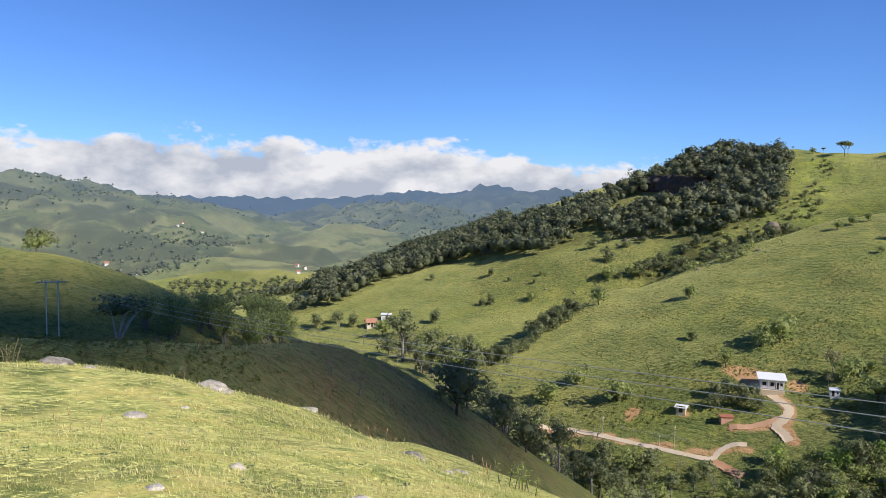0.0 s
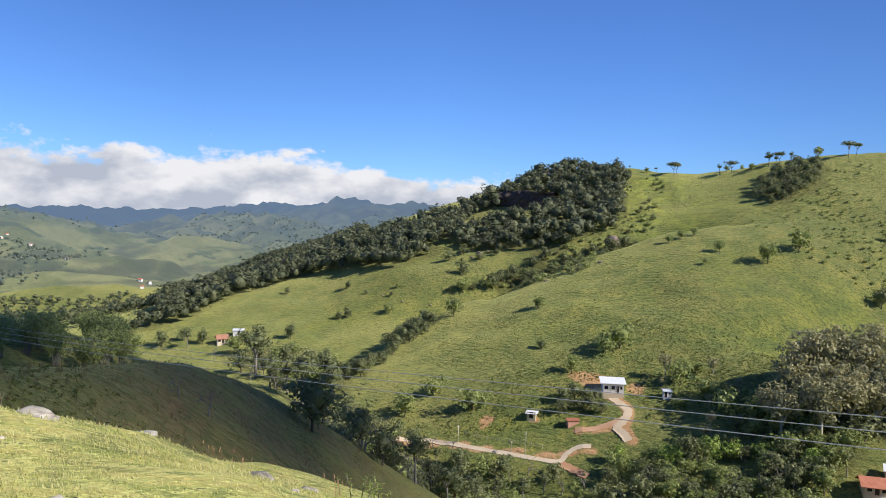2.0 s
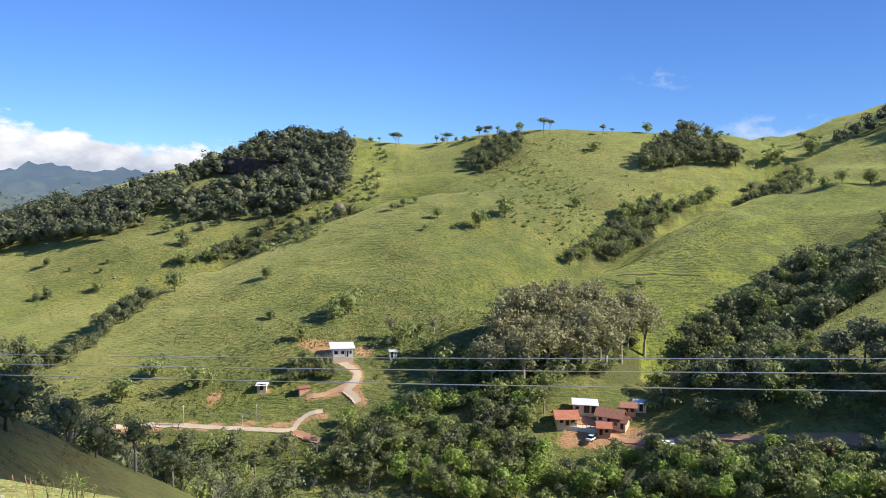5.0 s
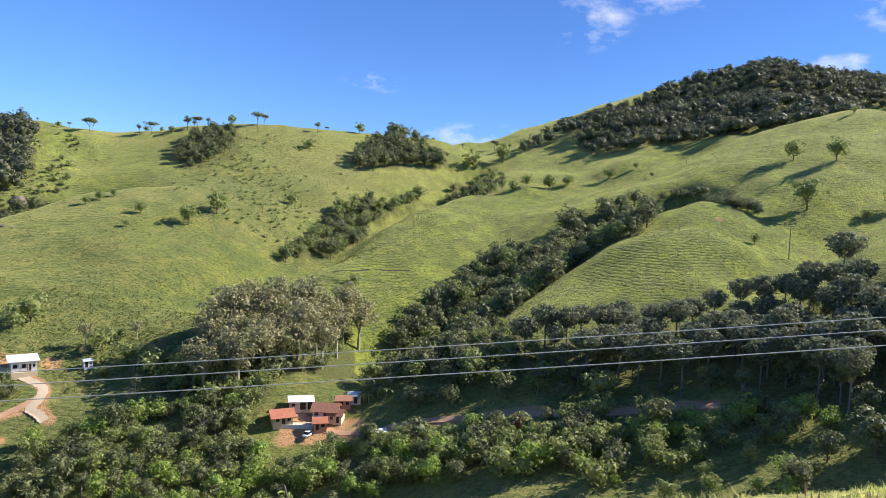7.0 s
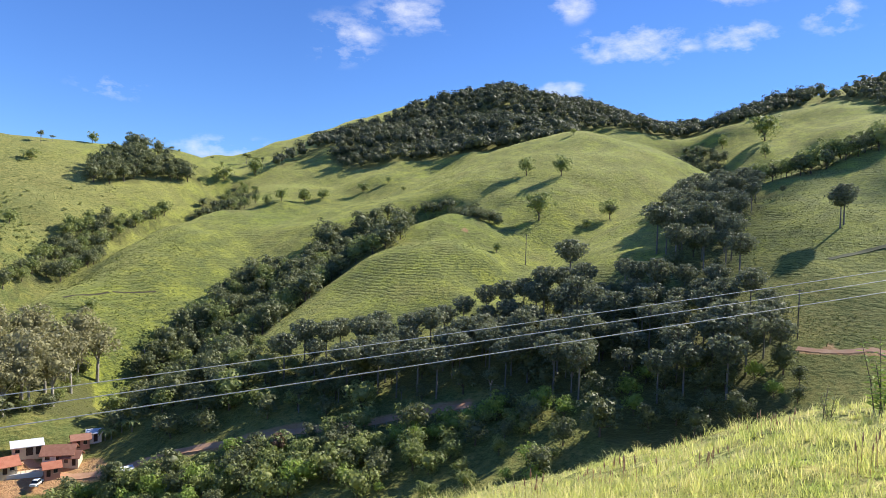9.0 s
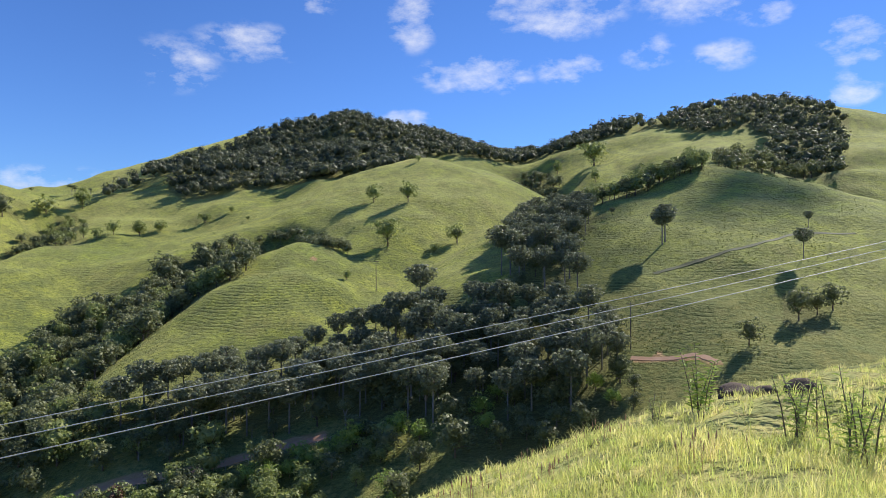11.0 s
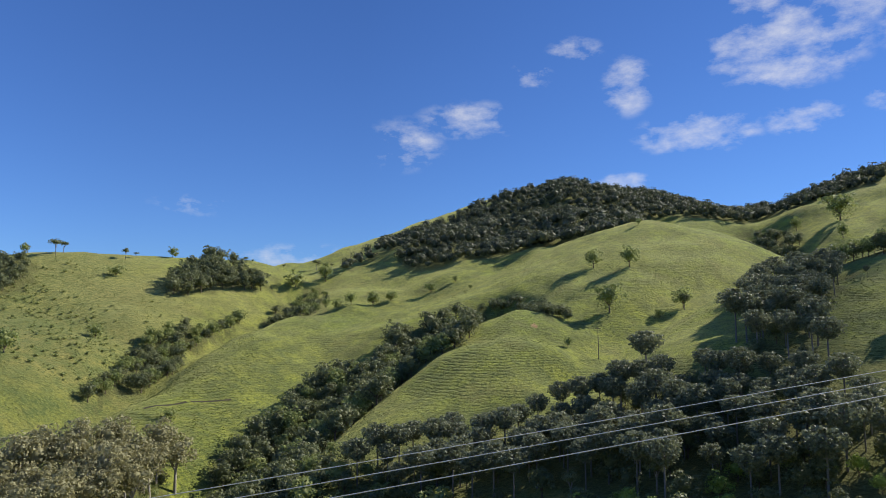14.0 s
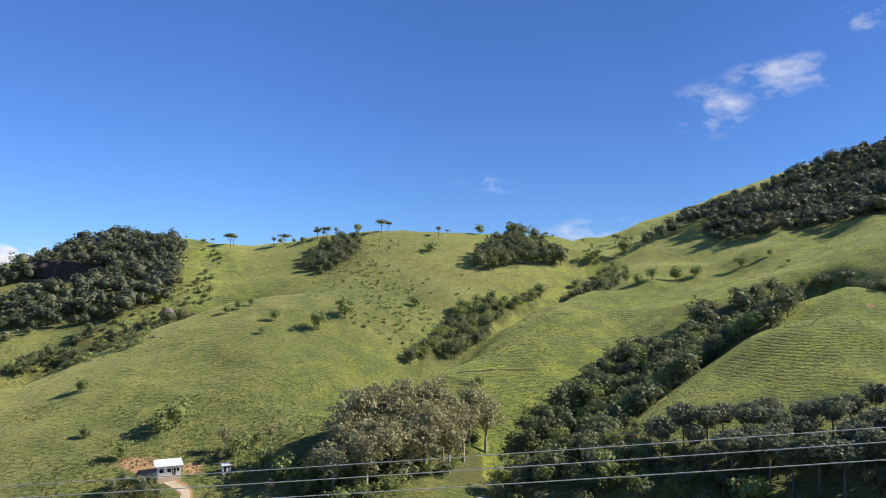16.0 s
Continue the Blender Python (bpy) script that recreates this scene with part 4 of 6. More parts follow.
def araucaria(seed, height=16.0):
    """Candelabra pine: bare straight bole, tiers of upswept arms with a tuft at each end."""
    rng = rng_of(seed)
    pieces = [tube([(0, 0, -0.5), (0.06, 0, height * 0.5), (0, 0, height * 0.97)], [0.30, 0.23, 0.10], 7)]
    centres, radii = [], []
    tiers = 6
    for k in range(tiers):
        f = k / (tiers - 1)
        z0 = height * (0.56 + 0.38 * f)
        arms = (6, 8, 10, 11, 10, 7)[k]
        for a in range(arms):
            ang = 2 * math.pi * (a + rng.random() * 0.6) / arms + k
            reach = height * (0.13, 0.21, 0.26, 0.285, 0.25, 0.14)[k] * rng.uniform(0.82, 1.12)
            dx, dy = math.cos(ang) * reach, math.sin(ang) * reach
            tip = (dx, dy, z0 + height * (0.055 - 0.035 * f))
            pieces.append(tube([(0, 0, z0), (dx * 0.6, dy * 0.6, z0 - 0.15), tip], [0.06, 0.045, 0.03], 3))
            for g in (1.0, 0.74, 0.48):
                if rng.random() < (1.0 if g > 0.9 else 0.8):
                    centres.append((dx * g, dy * g, z0 + (tip[2] - z0) * g + 0.2))
                    radii.append(rng.uniform(0.75, 1.15) * (1.0 if g > 0.9 else 0.85))
    crown = foliage(rng, centres, radii, 14, 0.38, 0.3, 0.75)
    return np_mesh("trunk", *pieces[0], BARK_GREY, True), big_mesh("crown", crown[0], crown[1], LEAF_PINE), np_mesh("branchwork", *joined(pieces[1:]), BARK_GREY)


def bare_limbs(seed, height=8.0, depth=4, twig=0.012):
    """Leafless tree: limbs forking into fine twigs."""
    rng = rng_of(seed)
    pieces = []

    def grow(p, way, size, thick, level):
        mid_ = p + way * size * 0.5 + Vector(rng.normal(size=3)) * size * 0.06
        tip = p + way * size + Vector(rng.normal(size=3)) * size * 0.08
        pieces.append(tube([p, mid_, tip], [thick, thick * 0.8, thick * 0.6], 5 if level < 2 else 3))
        if level == depth:
            return
        for _ in range(3 if level < depth - 1 else 4):
            turn = way + Vector(rng.normal(size=3)) * 0.55 + Vector((0, 0, 0.15))
            grow(p.lerp(tip, rng.uniform(0.65, 1.0)), turn.normalized(), size * rng.uniform(0.55, 0.75), max(thick * 0.55, twig), level + 1)

    grow(Vector((0, 0, -0.4)), Vector((0.05, 0, 1)), height * 0.36, height * 0.024, 0)
    return joined(pieces)


def banana(seed, height=4.5):
    rng = rng_of(seed)
    stem = tube([(0, 0, -0.3), (0.05, 0, height * 0.3), (0, 0, height * 0.55)], [0.16, 0.13, 0.09])
    verts, faces = [], []
    for k in range(11):
        a = 2 * math.pi * k / 11 + rng.uniform(-0.3, 0.3)
        size, rise = height * rng.uniform(0.5, 0.75), rng.uniform(0.5, 1.3)
        side = Vector((-math.sin(a), math.cos(a), 0))
        base = len(verts)
        for i in range(6):
            f = i / 5
            p = Vector((math.cos(a) * size * f * 0.8, math.sin(a) * size * f * 0.8, height * 0.5 + size * (rise * f - 1.25 * f * f * rise)))
            w = 0.34 * math.sin(math.pi * (0.1 + 0.85 * f))
            verts += [tuple(p + side * w + Vector((0, 0, 0.06))), tuple(p), tuple(p - side * w + Vector((0, 0, 0.06)))]
        for i in range(5):
            o = base + i * 3
            faces += [(o, o + 1, o + 4, o + 3), (o + 1, o + 2, o + 5, o + 4)]
    return np_mesh("trunk", *stem, BARK_GREY, True), np_mesh("crown", verts, faces, LEAF_MID)


def bamboo(seed, height=8.0):
    rng = rng_of(seed)
    pieces, centres = [], []
    for _ in range(26):
        a, r, lean = rng.uniform(0, 6.28), rng.uniform(0, 0.9), rng.uniform(0.8, 3.2)
        h = height * rng.uniform(0.7, 1.1)
        x, y, cx, cy = r * math.cos(a), r * math.sin(a), math.cos(a), math.sin(a)
        line = [(x, y, -0.3), (x + cx * lean * 0.15, y + cy * lean * 0.15, h * 0.4), (x + cx * lean * 0.5, y + cy * lean * 0.5, h * 0.8), (x + cx * lean, y + cy * lean, h * 0.98)]
        pieces.append(tube(line, [0.05, 0.045, 0.03, 0.012], 4))
        for f in (0.55, 0.7, 0.85, 1.0):
            centres.append((x + cx * lean * f * f, y + cy * lean * f * f, h * f * 0.98))
    crown = foliage(rng, centres, np.full(len(centres), 0.75), 16, 0.22, 0.0, 1.0)
    return np_mesh("trunk", *joined(pieces), BARK_GREY, True), big_mesh("crown", crown[0], crown[1], LEAF_MID)


def tree_thing(name, meshes, label, category="tree", group=""):
    """A standing plant: an Empty at its foot with trunk and crown."""
    root = tagged(new(name), label, category, group)
    for part_name, me in zip(("culms", "leaves") if name == "bamboo" else ("trunk", "crown", "branchwork"), meshes):
        ob = child(part_name, me, root)
        if part_name in ("culms", "branchwork"):
            tagged(ob, kind="stuff")
    return root


def scatter(zone, gap, seed, limit=9999, keep=1.0, clump=None):
    """Points strewn over a stretch of the plan, no two nearer than gap."""
    poly = plan(zone)
    rng = rng_of(seed)
    xs, ys = [p[0] for p in poly], [p[1] for p in poly]
    cells, out = {}, []
    tries = int((max(xs) - min(xs)) * (max(ys) - min(ys)) / gap / gap * 3)
    px, py = rng.uniform(min(xs), max(xs), tries), rng.uniform(min(ys), max(ys), tries)
    ok = within(px + 6 * fbm(px, py, 25, 2, 5), py + 6 * fbm(px, py, 25, 2, 8), poly)
    if clump is not None:
        ok &= fbm(px, py, 38, 4, seed) + 0.1 * rng.normal(size=len(px)) > clump
    for x, y in zip(px[ok], py[ok]):
        cx, cy = int(x // gap), int(y // gap)
        if any((x - a) ** 2 + (y - b) ** 2 < gap * gap for i in (-1, 0, 1) for j in (-1, 0, 1) for a, b in cells.get((cx + i, cy + j), ())):
            continue
        cells.setdefault((cx, cy), []).append((x, y))
        if rng.random() < keep:
            out.append((x, y))
        if len(out) >= limit:
            break
    return out


KEEP_CLEAR = []      # places where nothing grows: x, y, radius


def plant(kinds, places, heights, label, category, group, name, seed, sink=0.1):
    """One thing for each place; the meshes are shared. kinds: (meshes, own height)."""
    rng = rng_of(seed)
    firsts = {}
    zs = ground(np.array([p[0] for p in places]), np.array([p[1] for p in places])) if places else []
    for (x, y), z in zip(places, zs):
        if any((x - a) ** 2 + (y - b) ** 2 < r * r for a, b, r in KEEP_CLEAR):
            continue
        k = int(rng.integers(len(kinds)))
        meshes, own = kinds[k]
        h = rng.uniform(*heights)
        s = h / own
        m = pose(x, y, float(z) - sink * s, 0, 0, rng.uniform(0, 360)) @ Matrix.Diagonal((s * rng.uniform(0.88, 1.15), s * rng.uniform(0.88, 1.15), s, 1))
        if k not in firsts:
            firsts[k] = tree_thing(name, meshes, label, category, group)
            firsts[k].matrix_basis = m
        else:
            twin = copy_thing(firsts[k], Matrix.Identity(4))
            twin.matrix_basis = m


def wood_stuff(name, places, heights, label, seed, leaves, clumps=9, per=9, leaf=0.9, wide=0.50):
    """A far wood as one mesh of many crowns."""
    rng = rng_of(seed)
    px, py = np.array([p[0] for p in places]), np.array([p[1] for p in places])
    pz = ground(px, py)
    all_v, all_q, count = [], [], 0
    moulds = []
    for k in range(6):
        d = rng.normal(size=(clumps, 3))
        d /= np.linalg.norm(d, axis=1)[:, None]
        d[:, 2] = np.maximum(d[:, 2], -0.35)
        c = d * np.array([wide, wide, 0.40]) * rng.uniform(0.35, 0.8, clumps)[:, None] + np.array([0, 0, 0.55])
        moulds.append(with_heart(foliage(rng, c, wide * rng.uniform(0.40, 0.60, clumps), per, leaf / 9.0, 0.45, 0.85), heart(rng, (0, 0, 0.52), wide * 0.56, 0.26, 5, 7)))
    for x, y, z in zip(px, py, pz):
        v, q = moulds[int(rng.integers(6))]
        h, a = rng.uniform(*heights), rng.uniform(0, 6.28)
        s = h * rng.uniform(0.8, 1.25)
        ca, sa = math.cos(a), math.sin(a)
        all_v.append(np.stack([x + s * (v[:, 0] * ca - v[:, 1] * sa), y + s * (v[:, 0] * sa + v[:, 1] * ca), z + h * v[:, 2]], 1))
        all_q.append(q + count)
        count += len(v)
    ob = new(name, big_mesh(name, np.concatenate(all_v), np.concatenate(all_q), leaves))
    return tagged(ob, label, "woodland", kind="stuff")


def boulder(seed, size, squash=0.6, mat=None, detail=3):
    bm = bmesh.new()
    bmesh.ops.create_icosphere(bm, subdivisions=detail, radius=1.0)
    off = Vector((seed * 3.7, seed * 1.3, seed * 0.7))
    for v in bm.verts:
        n = noise.noise(v.co * 0.9 + off) * 0.45 + noise.noise(v.co * 2.3 + off) * 0.16 + noise.noise(v.co * 6 + off) * 0.05
        v.co *= 1 + n
        v.co.z = v.co.z * squash
        v.co = v.co * size
    me = bpy.data.meshes.new("boulder")
    bm.to_mesh(me)
    bm.free()
    me.materials.append(mat or ROCK)
    me.shade_smooth()
    return me


def box(bm, x0, y0, z0, x1, y1, z1):
    m = Matrix.Translation(((x0 + x1) / 2, (y0 + y1) / 2, (z0 + z1) / 2)) @ Matrix.Diagonal((x1 - x0, y1 - y0, z1 - z0, 1))
    bmesh.ops.create_cube(bm, size=1.0, matrix=m)


def part(name, bm, mat, parent, label=""):
    me = bpy.data.meshes.new(name)
    bm.to_mesh(me)
    bm.free()
    me.materials.append(mat)
    return child(name, me, parent, label)


def box_part(name, dims, mat, parent, label="", bevel=0.02):
    bm = bmesh.new()
    box(bm, *dims)
    if bevel:
        bmesh.ops.bevel(bm, geom=bm.edges[:], offset=bevel, segments=1, affect="EDGES")
    return part(name, bm, mat, parent, label)


# ---- roads and tracks ----
def road(name, line, wide, mat, label, lift=0.10, clear=1.2):
    """A strip laid on the land, smoothed between its points, with edges that reach down."""
    pts = [Vector((*p, 0)) for p in plan(line)]
    fine = []
    for i in range(len(pts) - 1):
        p0, p1, p2, p3 = pts[max(i - 1, 0)], pts[i], pts[i + 1], pts[min(i + 2, len(pts) - 1)]
        for k in range(8):
            t = k / 8
            fine.append(0.5 * ((2 * p1) + (p2 - p0) * t + (2 * p0 - 5 * p1 + 4 * p2 - p3) * t * t + (3 * p1 - p0 - 3 * p2 + p3) * t ** 3))
    fine.append(pts[-1])
    verts, faces = [], []
    for i, p in enumerate(fine):
        way = (fine[min(i + 1, len(fine) - 1)] - fine[max(i - 1, 0)]).normalized()
        side = Vector((-way.y, way.x, 0)) * wide / 2 * (1 + 0.12 * math.sin(i * 1.7))
        level = float(ground(p.x, p.y))
        for f in (-1.0, -1.0, -0.5, 0.0, 0.5, 1.0, 1.0):
            q = p + side * f
            z = max(float(ground(q.x, q.y)), level - 0.3) + lift
            verts.append((q.x, q.y, z))
        for j in (0, 6):
            x, y, z = verts[-7 + j]
            verts[-7 + j] = (x, y, z - 0.7)
    for i in range(len(fine) - 1):
        for j in range(6):
            a = i * 7 + j
            faces.append((a, a + 1, a + 8, a + 7))
    for p in fine:
        KEEP_CLEAR.append((p.x, p.y, wide * 0.5 + clear))
    return tagged(new(name, np_mesh(name, verts, faces, mat)), label, "road", kind="structure")


road("road", HOUSE_ROAD, 2.6, CONCRETE, "pale concrete drive curving down from the white house", 0.10, 3.0)
road("road", HOUSE_ROAD_B, 2.2, EARTH, "narrow earth track branching to the red shed", 0.07)
road("road", VALLEY_ROAD, 1.7, CONCRETE, "pale lane along the foot of the pasture")
road("road", VALLEY_ROAD_B, 2.6, EARTH, "earth lane dropping among the trees", 0.07)
road("road", VILLAGE_ROAD, 2.4, EARTH, "red earth road past the farmstead and along the slope", 0.12, 3.2)
road("road", LYNCHET, 1.2, plain_material("lynchet_earth", (0.05, 0.045, 0.025), (0.10, 0.085, 0.045), 1.5), "dark cut bank running along the lawn spur", 0.05)
road("road", SOUTH_TRACK, 2.0, EARTH, "red earth track cut into the slope")
road("road", UPPER_TRACK, 1.6, plain_material("track_turf", (0.06, 0.075, 0.03), (0.11, 0.12, 0.05), 2.0), "grassy cut track across the shaded hillside")


# ---- buildings ----
def gable_roof(w, d, z, rise, over, thick=0.16):
    """Two slopes with eaves; the ridge runs along x."""
    bm = bmesh.new()
    x0, x1, y = -w / 2 - over, w / 2 + over, d / 2 + over
    drop = rise * over / (d / 2)
    for sgn in (-1, 1):
        low = [(x0, sgn * y, z - drop), (x1, sgn * y, z - drop), (x1, 0, z + rise), (x0, 0, z + rise)]
        vs = [bm.verts.new(p) for p in low] + [bm.verts.new((p[0], p[1], p[2] + thick)) for p in low]
        for f in ((0, 1, 2, 3), (4, 5, 6, 7), (0, 1, 5, 4), (1, 2, 6, 5), (2, 3, 7, 6), (3, 0, 4, 7)):
            bm.faces.new([vs[i] for i in f])
    bmesh.ops.recalc_face_normals(bm, faces=bm.faces[:])
    return bm


def shed_roof(w, d, z, rise, over, thick=0.14):
    """One slope, high at the back, with sheet ribs."""
    bm = bmesh.new()
    x0, x1, y0, y1 = -w / 2 - over, w / 2 + over, -d / 2 - over, d / 2 + over
    low = [(x0, y0, z), (x1, y0, z), (x1, y1, z + rise), (x0, y1, z + rise)]
    vs = [bm.verts.new(p) for p in low] + [bm.verts.new((p[0], p[1], p[2] + thick)) for p in low]
    for f in ((0, 1, 2, 3), (4, 5, 6, 7), (0, 1, 5, 4), (1, 2, 6, 5), (2, 3, 7, 6), (3, 0, 4, 7)):
        bm.faces.new([vs[i] for i in f])
    bmesh.ops.recalc_face_normals(bm, faces=bm.faces[:])
    return bm


def wall_shell(w, d, h, gable, openings, depth=3.0):
    """Four walls with real openings in the front (x0, z0, x1, z1), going down into the slope."""
    bm = bmesh.new()
    t = 0.18
    xs = sorted({-w / 2, w / 2, *[v for o in openings for v in (o[0], o[2])]})
    zs = sorted({-depth, h, *[v for o in openings for v in (o[1], o[3])]})
    for i in range(len(xs) - 1):
        for j in range(len(zs) - 1):
            cx, cz = (xs[i] + xs[i + 1]) / 2, (zs[j] + zs[j + 1]) / 2
            if not any(o[0] < cx < o[2] and o[1] < cz < o[3] for o in openings):
                box(bm, xs[i], -d / 2, zs[j], xs[i + 1], -d / 2 + t, zs[j + 1])
    box(bm, -w / 2, d / 2 - t, -depth, w / 2, d / 2, h)
    box(bm, -w / 2, -d / 2 + t, -depth, -w / 2 + t, d / 2 - t, h)
    box(bm, w / 2 - t, -d / 2 + t, -depth, w / 2, d / 2 - t, h)
    box(bm, -w / 2 + t, -d / 2 + t, -0.1, w / 2 - t, d / 2 - t, 0.05)
    if gable:
        for x in (-w / 2, w / 2 - t):
            vs = [bm.verts.new(p) for p in ((x, -d / 2, h), (x, d / 2, h), (x, 0, h + gable), (x + t, -d / 2, h), (x + t, d / 2, h), (x + t, 0, h + gable))]
            for f in ((0, 1, 2), (3, 5, 4), (0, 3, 4, 1), (1, 4, 5, 2), (2, 5, 3, 0)):
                bm.faces.new([vs[i] for i in f])
    bmesh.ops.remove_doubles(bm, verts=bm.verts[:], dist=0.001)
    bmesh.ops.recalc_face_normals(bm, faces=bm.faces[:])
    return bm


def house(name, b, d, turn, w, dep, h, roof, roof_mat, wall_mat, label, windows=(), doors=(), rise=1.2, over=0.5, category="house", clear=1.0):
    x, y = at(b, d)
    root = tagged(new(name), label, category)
    z = float(ground(x, y)) + 0.15
    root.matrix_basis = pose(x, y, z, 0, 0, -b + turn)
    openings = [(wx - ww / 2, z0, wx + ww / 2, z0 + wh) for wx, z0, ww, wh in windows] + [(dx - dw / 2, 0.05, dx + dw / 2, 2.1) for dx, dw in doors]
    part("wall", wall_shell(w, dep, h, rise if roof == "gable" else 0, openings), wall_mat, root)
    part("roof", gable_roof(w, dep, h + 0.02, rise, over) if roof == "gable" else shed_roof(w, dep, h + 0.02, rise, over), roof_mat, root, "")
    for wx, z0, ww, wh in windows:
        win = box_part("window", (wx - ww / 2 + 0.06, -dep / 2 + 0.08, z0 + 0.06, wx + ww / 2 - 0.06, -dep / 2 + 0.11, z0 + wh - 0.06), GLASS, root, "dark window pane", 0)
        box_part("window_sill", (wx - ww / 2 - 0.06, -dep / 2 - 0.08, z0 - 0.08, wx + ww / 2 + 0.06, -dep / 2 + 0.03, z0 - 0.005), CREAM, win, "", 0)
        bm = bmesh.new()
        for q in ((wx - ww / 2, z0, wx - ww / 2 + 0.06, z0 + wh), (wx + ww / 2 - 0.06, z0, wx + ww / 2, z0 + wh), (wx - ww / 2 + 0.06, z0 + wh - 0.06, wx + ww / 2 - 0.06, z0 + wh), (wx - ww / 2 + 0.06, z0, wx + ww / 2 - 0.06, z0 + 0.06), (wx - 0.03, z0 + 0.06, wx + 0.03, z0 + wh - 0.06)):
            box(bm, q[0], -dep / 2 + 0.04, q[1], q[2], -dep / 2 + 0.07, q[3])
        part("window_frame", bm, DARK_WOOD, win)
    for dx, dw in doors:
        door = box_part("door", (dx - dw / 2 + 0.03, -dep / 2 + 0.06, 0.06, dx + dw / 2 - 0.03, -dep / 2 + 0.11, 2.07), DARK_WOOD, root, "dark wooden door", 0)
        box_part("handle", (dx + dw / 2 - 0.16, -dep / 2 + 0.03, 1.0, dx + dw / 2 - 0.12, -dep / 2 + 0.055, 1.12), STEEL, door, "", 0)
    KEEP_CLEAR.append((x, y, max(w, dep) / 2 + clear))
    return root


white = house("white_house", 24.85, 241, 6, 6.6, 5.2, 2.9, "shed", SHEET, WHITEWASH, "white cottage with a pale sheet roof above a concrete drive", [(-2.2, 1.0, 1.1, 1.1), (0.0, 1.0, 1.0, 1.1), (2.6, 1.1, 0.7, 0.9)], [(1.4, 1.0)], 0.8, 0.8)
box_part("porch_slab", (-3.4, -4.0, -2.4, 3.4, -2.65, 0.02), CONCRETE, white, "pale concrete porch slab", 0.03)
for px in (-3.2, -1.1, 1.1, 3.2):
    box_part("porch_post", (px - 0.08, -3.3, 0.02, px + 0.08, -3.14, 2.84), WHITEWASH, white, "", 0)
house("shed", 18.7, 229, -10, 2.8, 2.2, 1.5, "shed", SHEET, CREAM, "small shed with a white sheet roof in the pasture", [], [(0.0, 1.2)], 0.3, 0.5, "shed")
house("shed", 21.9, 225, 20, 3.4, 1.8, 1.1, "shed", plain_material("shed_roof_rust", (0.30, 0.10, 0.06), (0.42, 0.18, 0.11), 1.0), PINKWASH, "low red shed beside the earth track", [], [], 0.25, 0.3, "shed")
house("cottage", 28.9, 238, 12, 2.4, 2.0, 2.0, "shed", SHEET, WHITEWASH, "tiny white outbuilding half hidden by bushes", [(0.7, 1.0, 0.5, 0.6)], [(-0.5, 0.8)], 0.3, 0.3, "outbuilding")
house("farmhouse", 42.8, 198, 14, 5.4, 4.8, 2.2, "gable", TILE_RED, CREAM, "farmhouse with a bright red tiled roof and dark porch", [(-1.5, 0.8, 1.0, 1.0), (1.6, 0.8, 1.0, 1.0)], [(0.1, 1.0)], 1.3, 0.8)
house("barn", 44.3, 204, 4, 6.6, 3.6, 2.2, "shed", SHEET, CREAM, "long outbuilding under a white sheet roof", [(-2.2, 1.0, 1.0, 0.8)], [(0.4, 1.6), (2.3, 1.2)], 0.7, 0.4, "barn")
house("farmhouse", 46.3, 202, -12, 6.6, 5.2, 2.2, "gable", TILE_OLD, WHITEWASH, "farmhouse with a weathered brown tiled roof and white walls", [(-2.2, 0.8, 1.1, 1.0), (2.2, 0.8, 1.1, 1.0)], [(0.2, 1.0)], 1.5, 0.7)
house("cottage", 45.8, 196, 8, 3.4, 3.2, 2.15, "gable", TILE_RED, PINKWASH, "small rose-walled cottage with a red tiled roof", [(0.7, 0.8, 0.9, 1.0)], [(-0.8, 0.9)], 1.0, 0.5)
house("cottage", 47.1, 200, -18, 3.8, 3.4, 2.15, "gable", TILE_OLD, CREAM, "cream cottage with an old tiled roof beside banana plants", [(-0.9, 0.8, 0.9, 1.0)], [(0.9, 0.9)], 1.1, 0.5)
house("cottage", 47.6, 206, 6, 4.0, 3.2, 2.15, "gable", TILE_OLD, PINKWASH, "rose cottage behind the farmhouses under brown tiles", [(1.0, 0.8, 0.9, 1.0)], [(-0.6, 0.9)], 0.9, 0.5)
house("shed", 48.5, 208, 0, 3.4, 2.6, 2.2, "shed", SHEET, WHITEWASH, "little shed with a pale sheet roof among trees", [], [(0.3, 1.0)], 0.4, 0.4, "shed")
house("hut", 50.5, 187, 24, 3.4, 2.8, 1.9, "gable", SHEET, CREAM, "small hut with a bright white roof below the road", [], [(0.0, 0.9)], 0.7, 0.4, "hut")
house("farmhouse", -5.6, 375, 10, 5.2, 4.4, 2.6, "gable", TILE_OLD, CREAM, "cream farmhouse among trees across the valley", [(-1.6, 1.0, 1.2, 1.1), (1.8, 1.0, 1.2, 1.1)], [(0.1, 1.0)], 1.5, 0.6)
house("shed", -4.4, 381, -8, 5.0, 3.4, 2.4, "shed", SHEET, WHITEWASH, "white outbuilding beside the farmhouse across the valley", [], [(0.4, 1.2)], 0.4, 0.4, "shed")

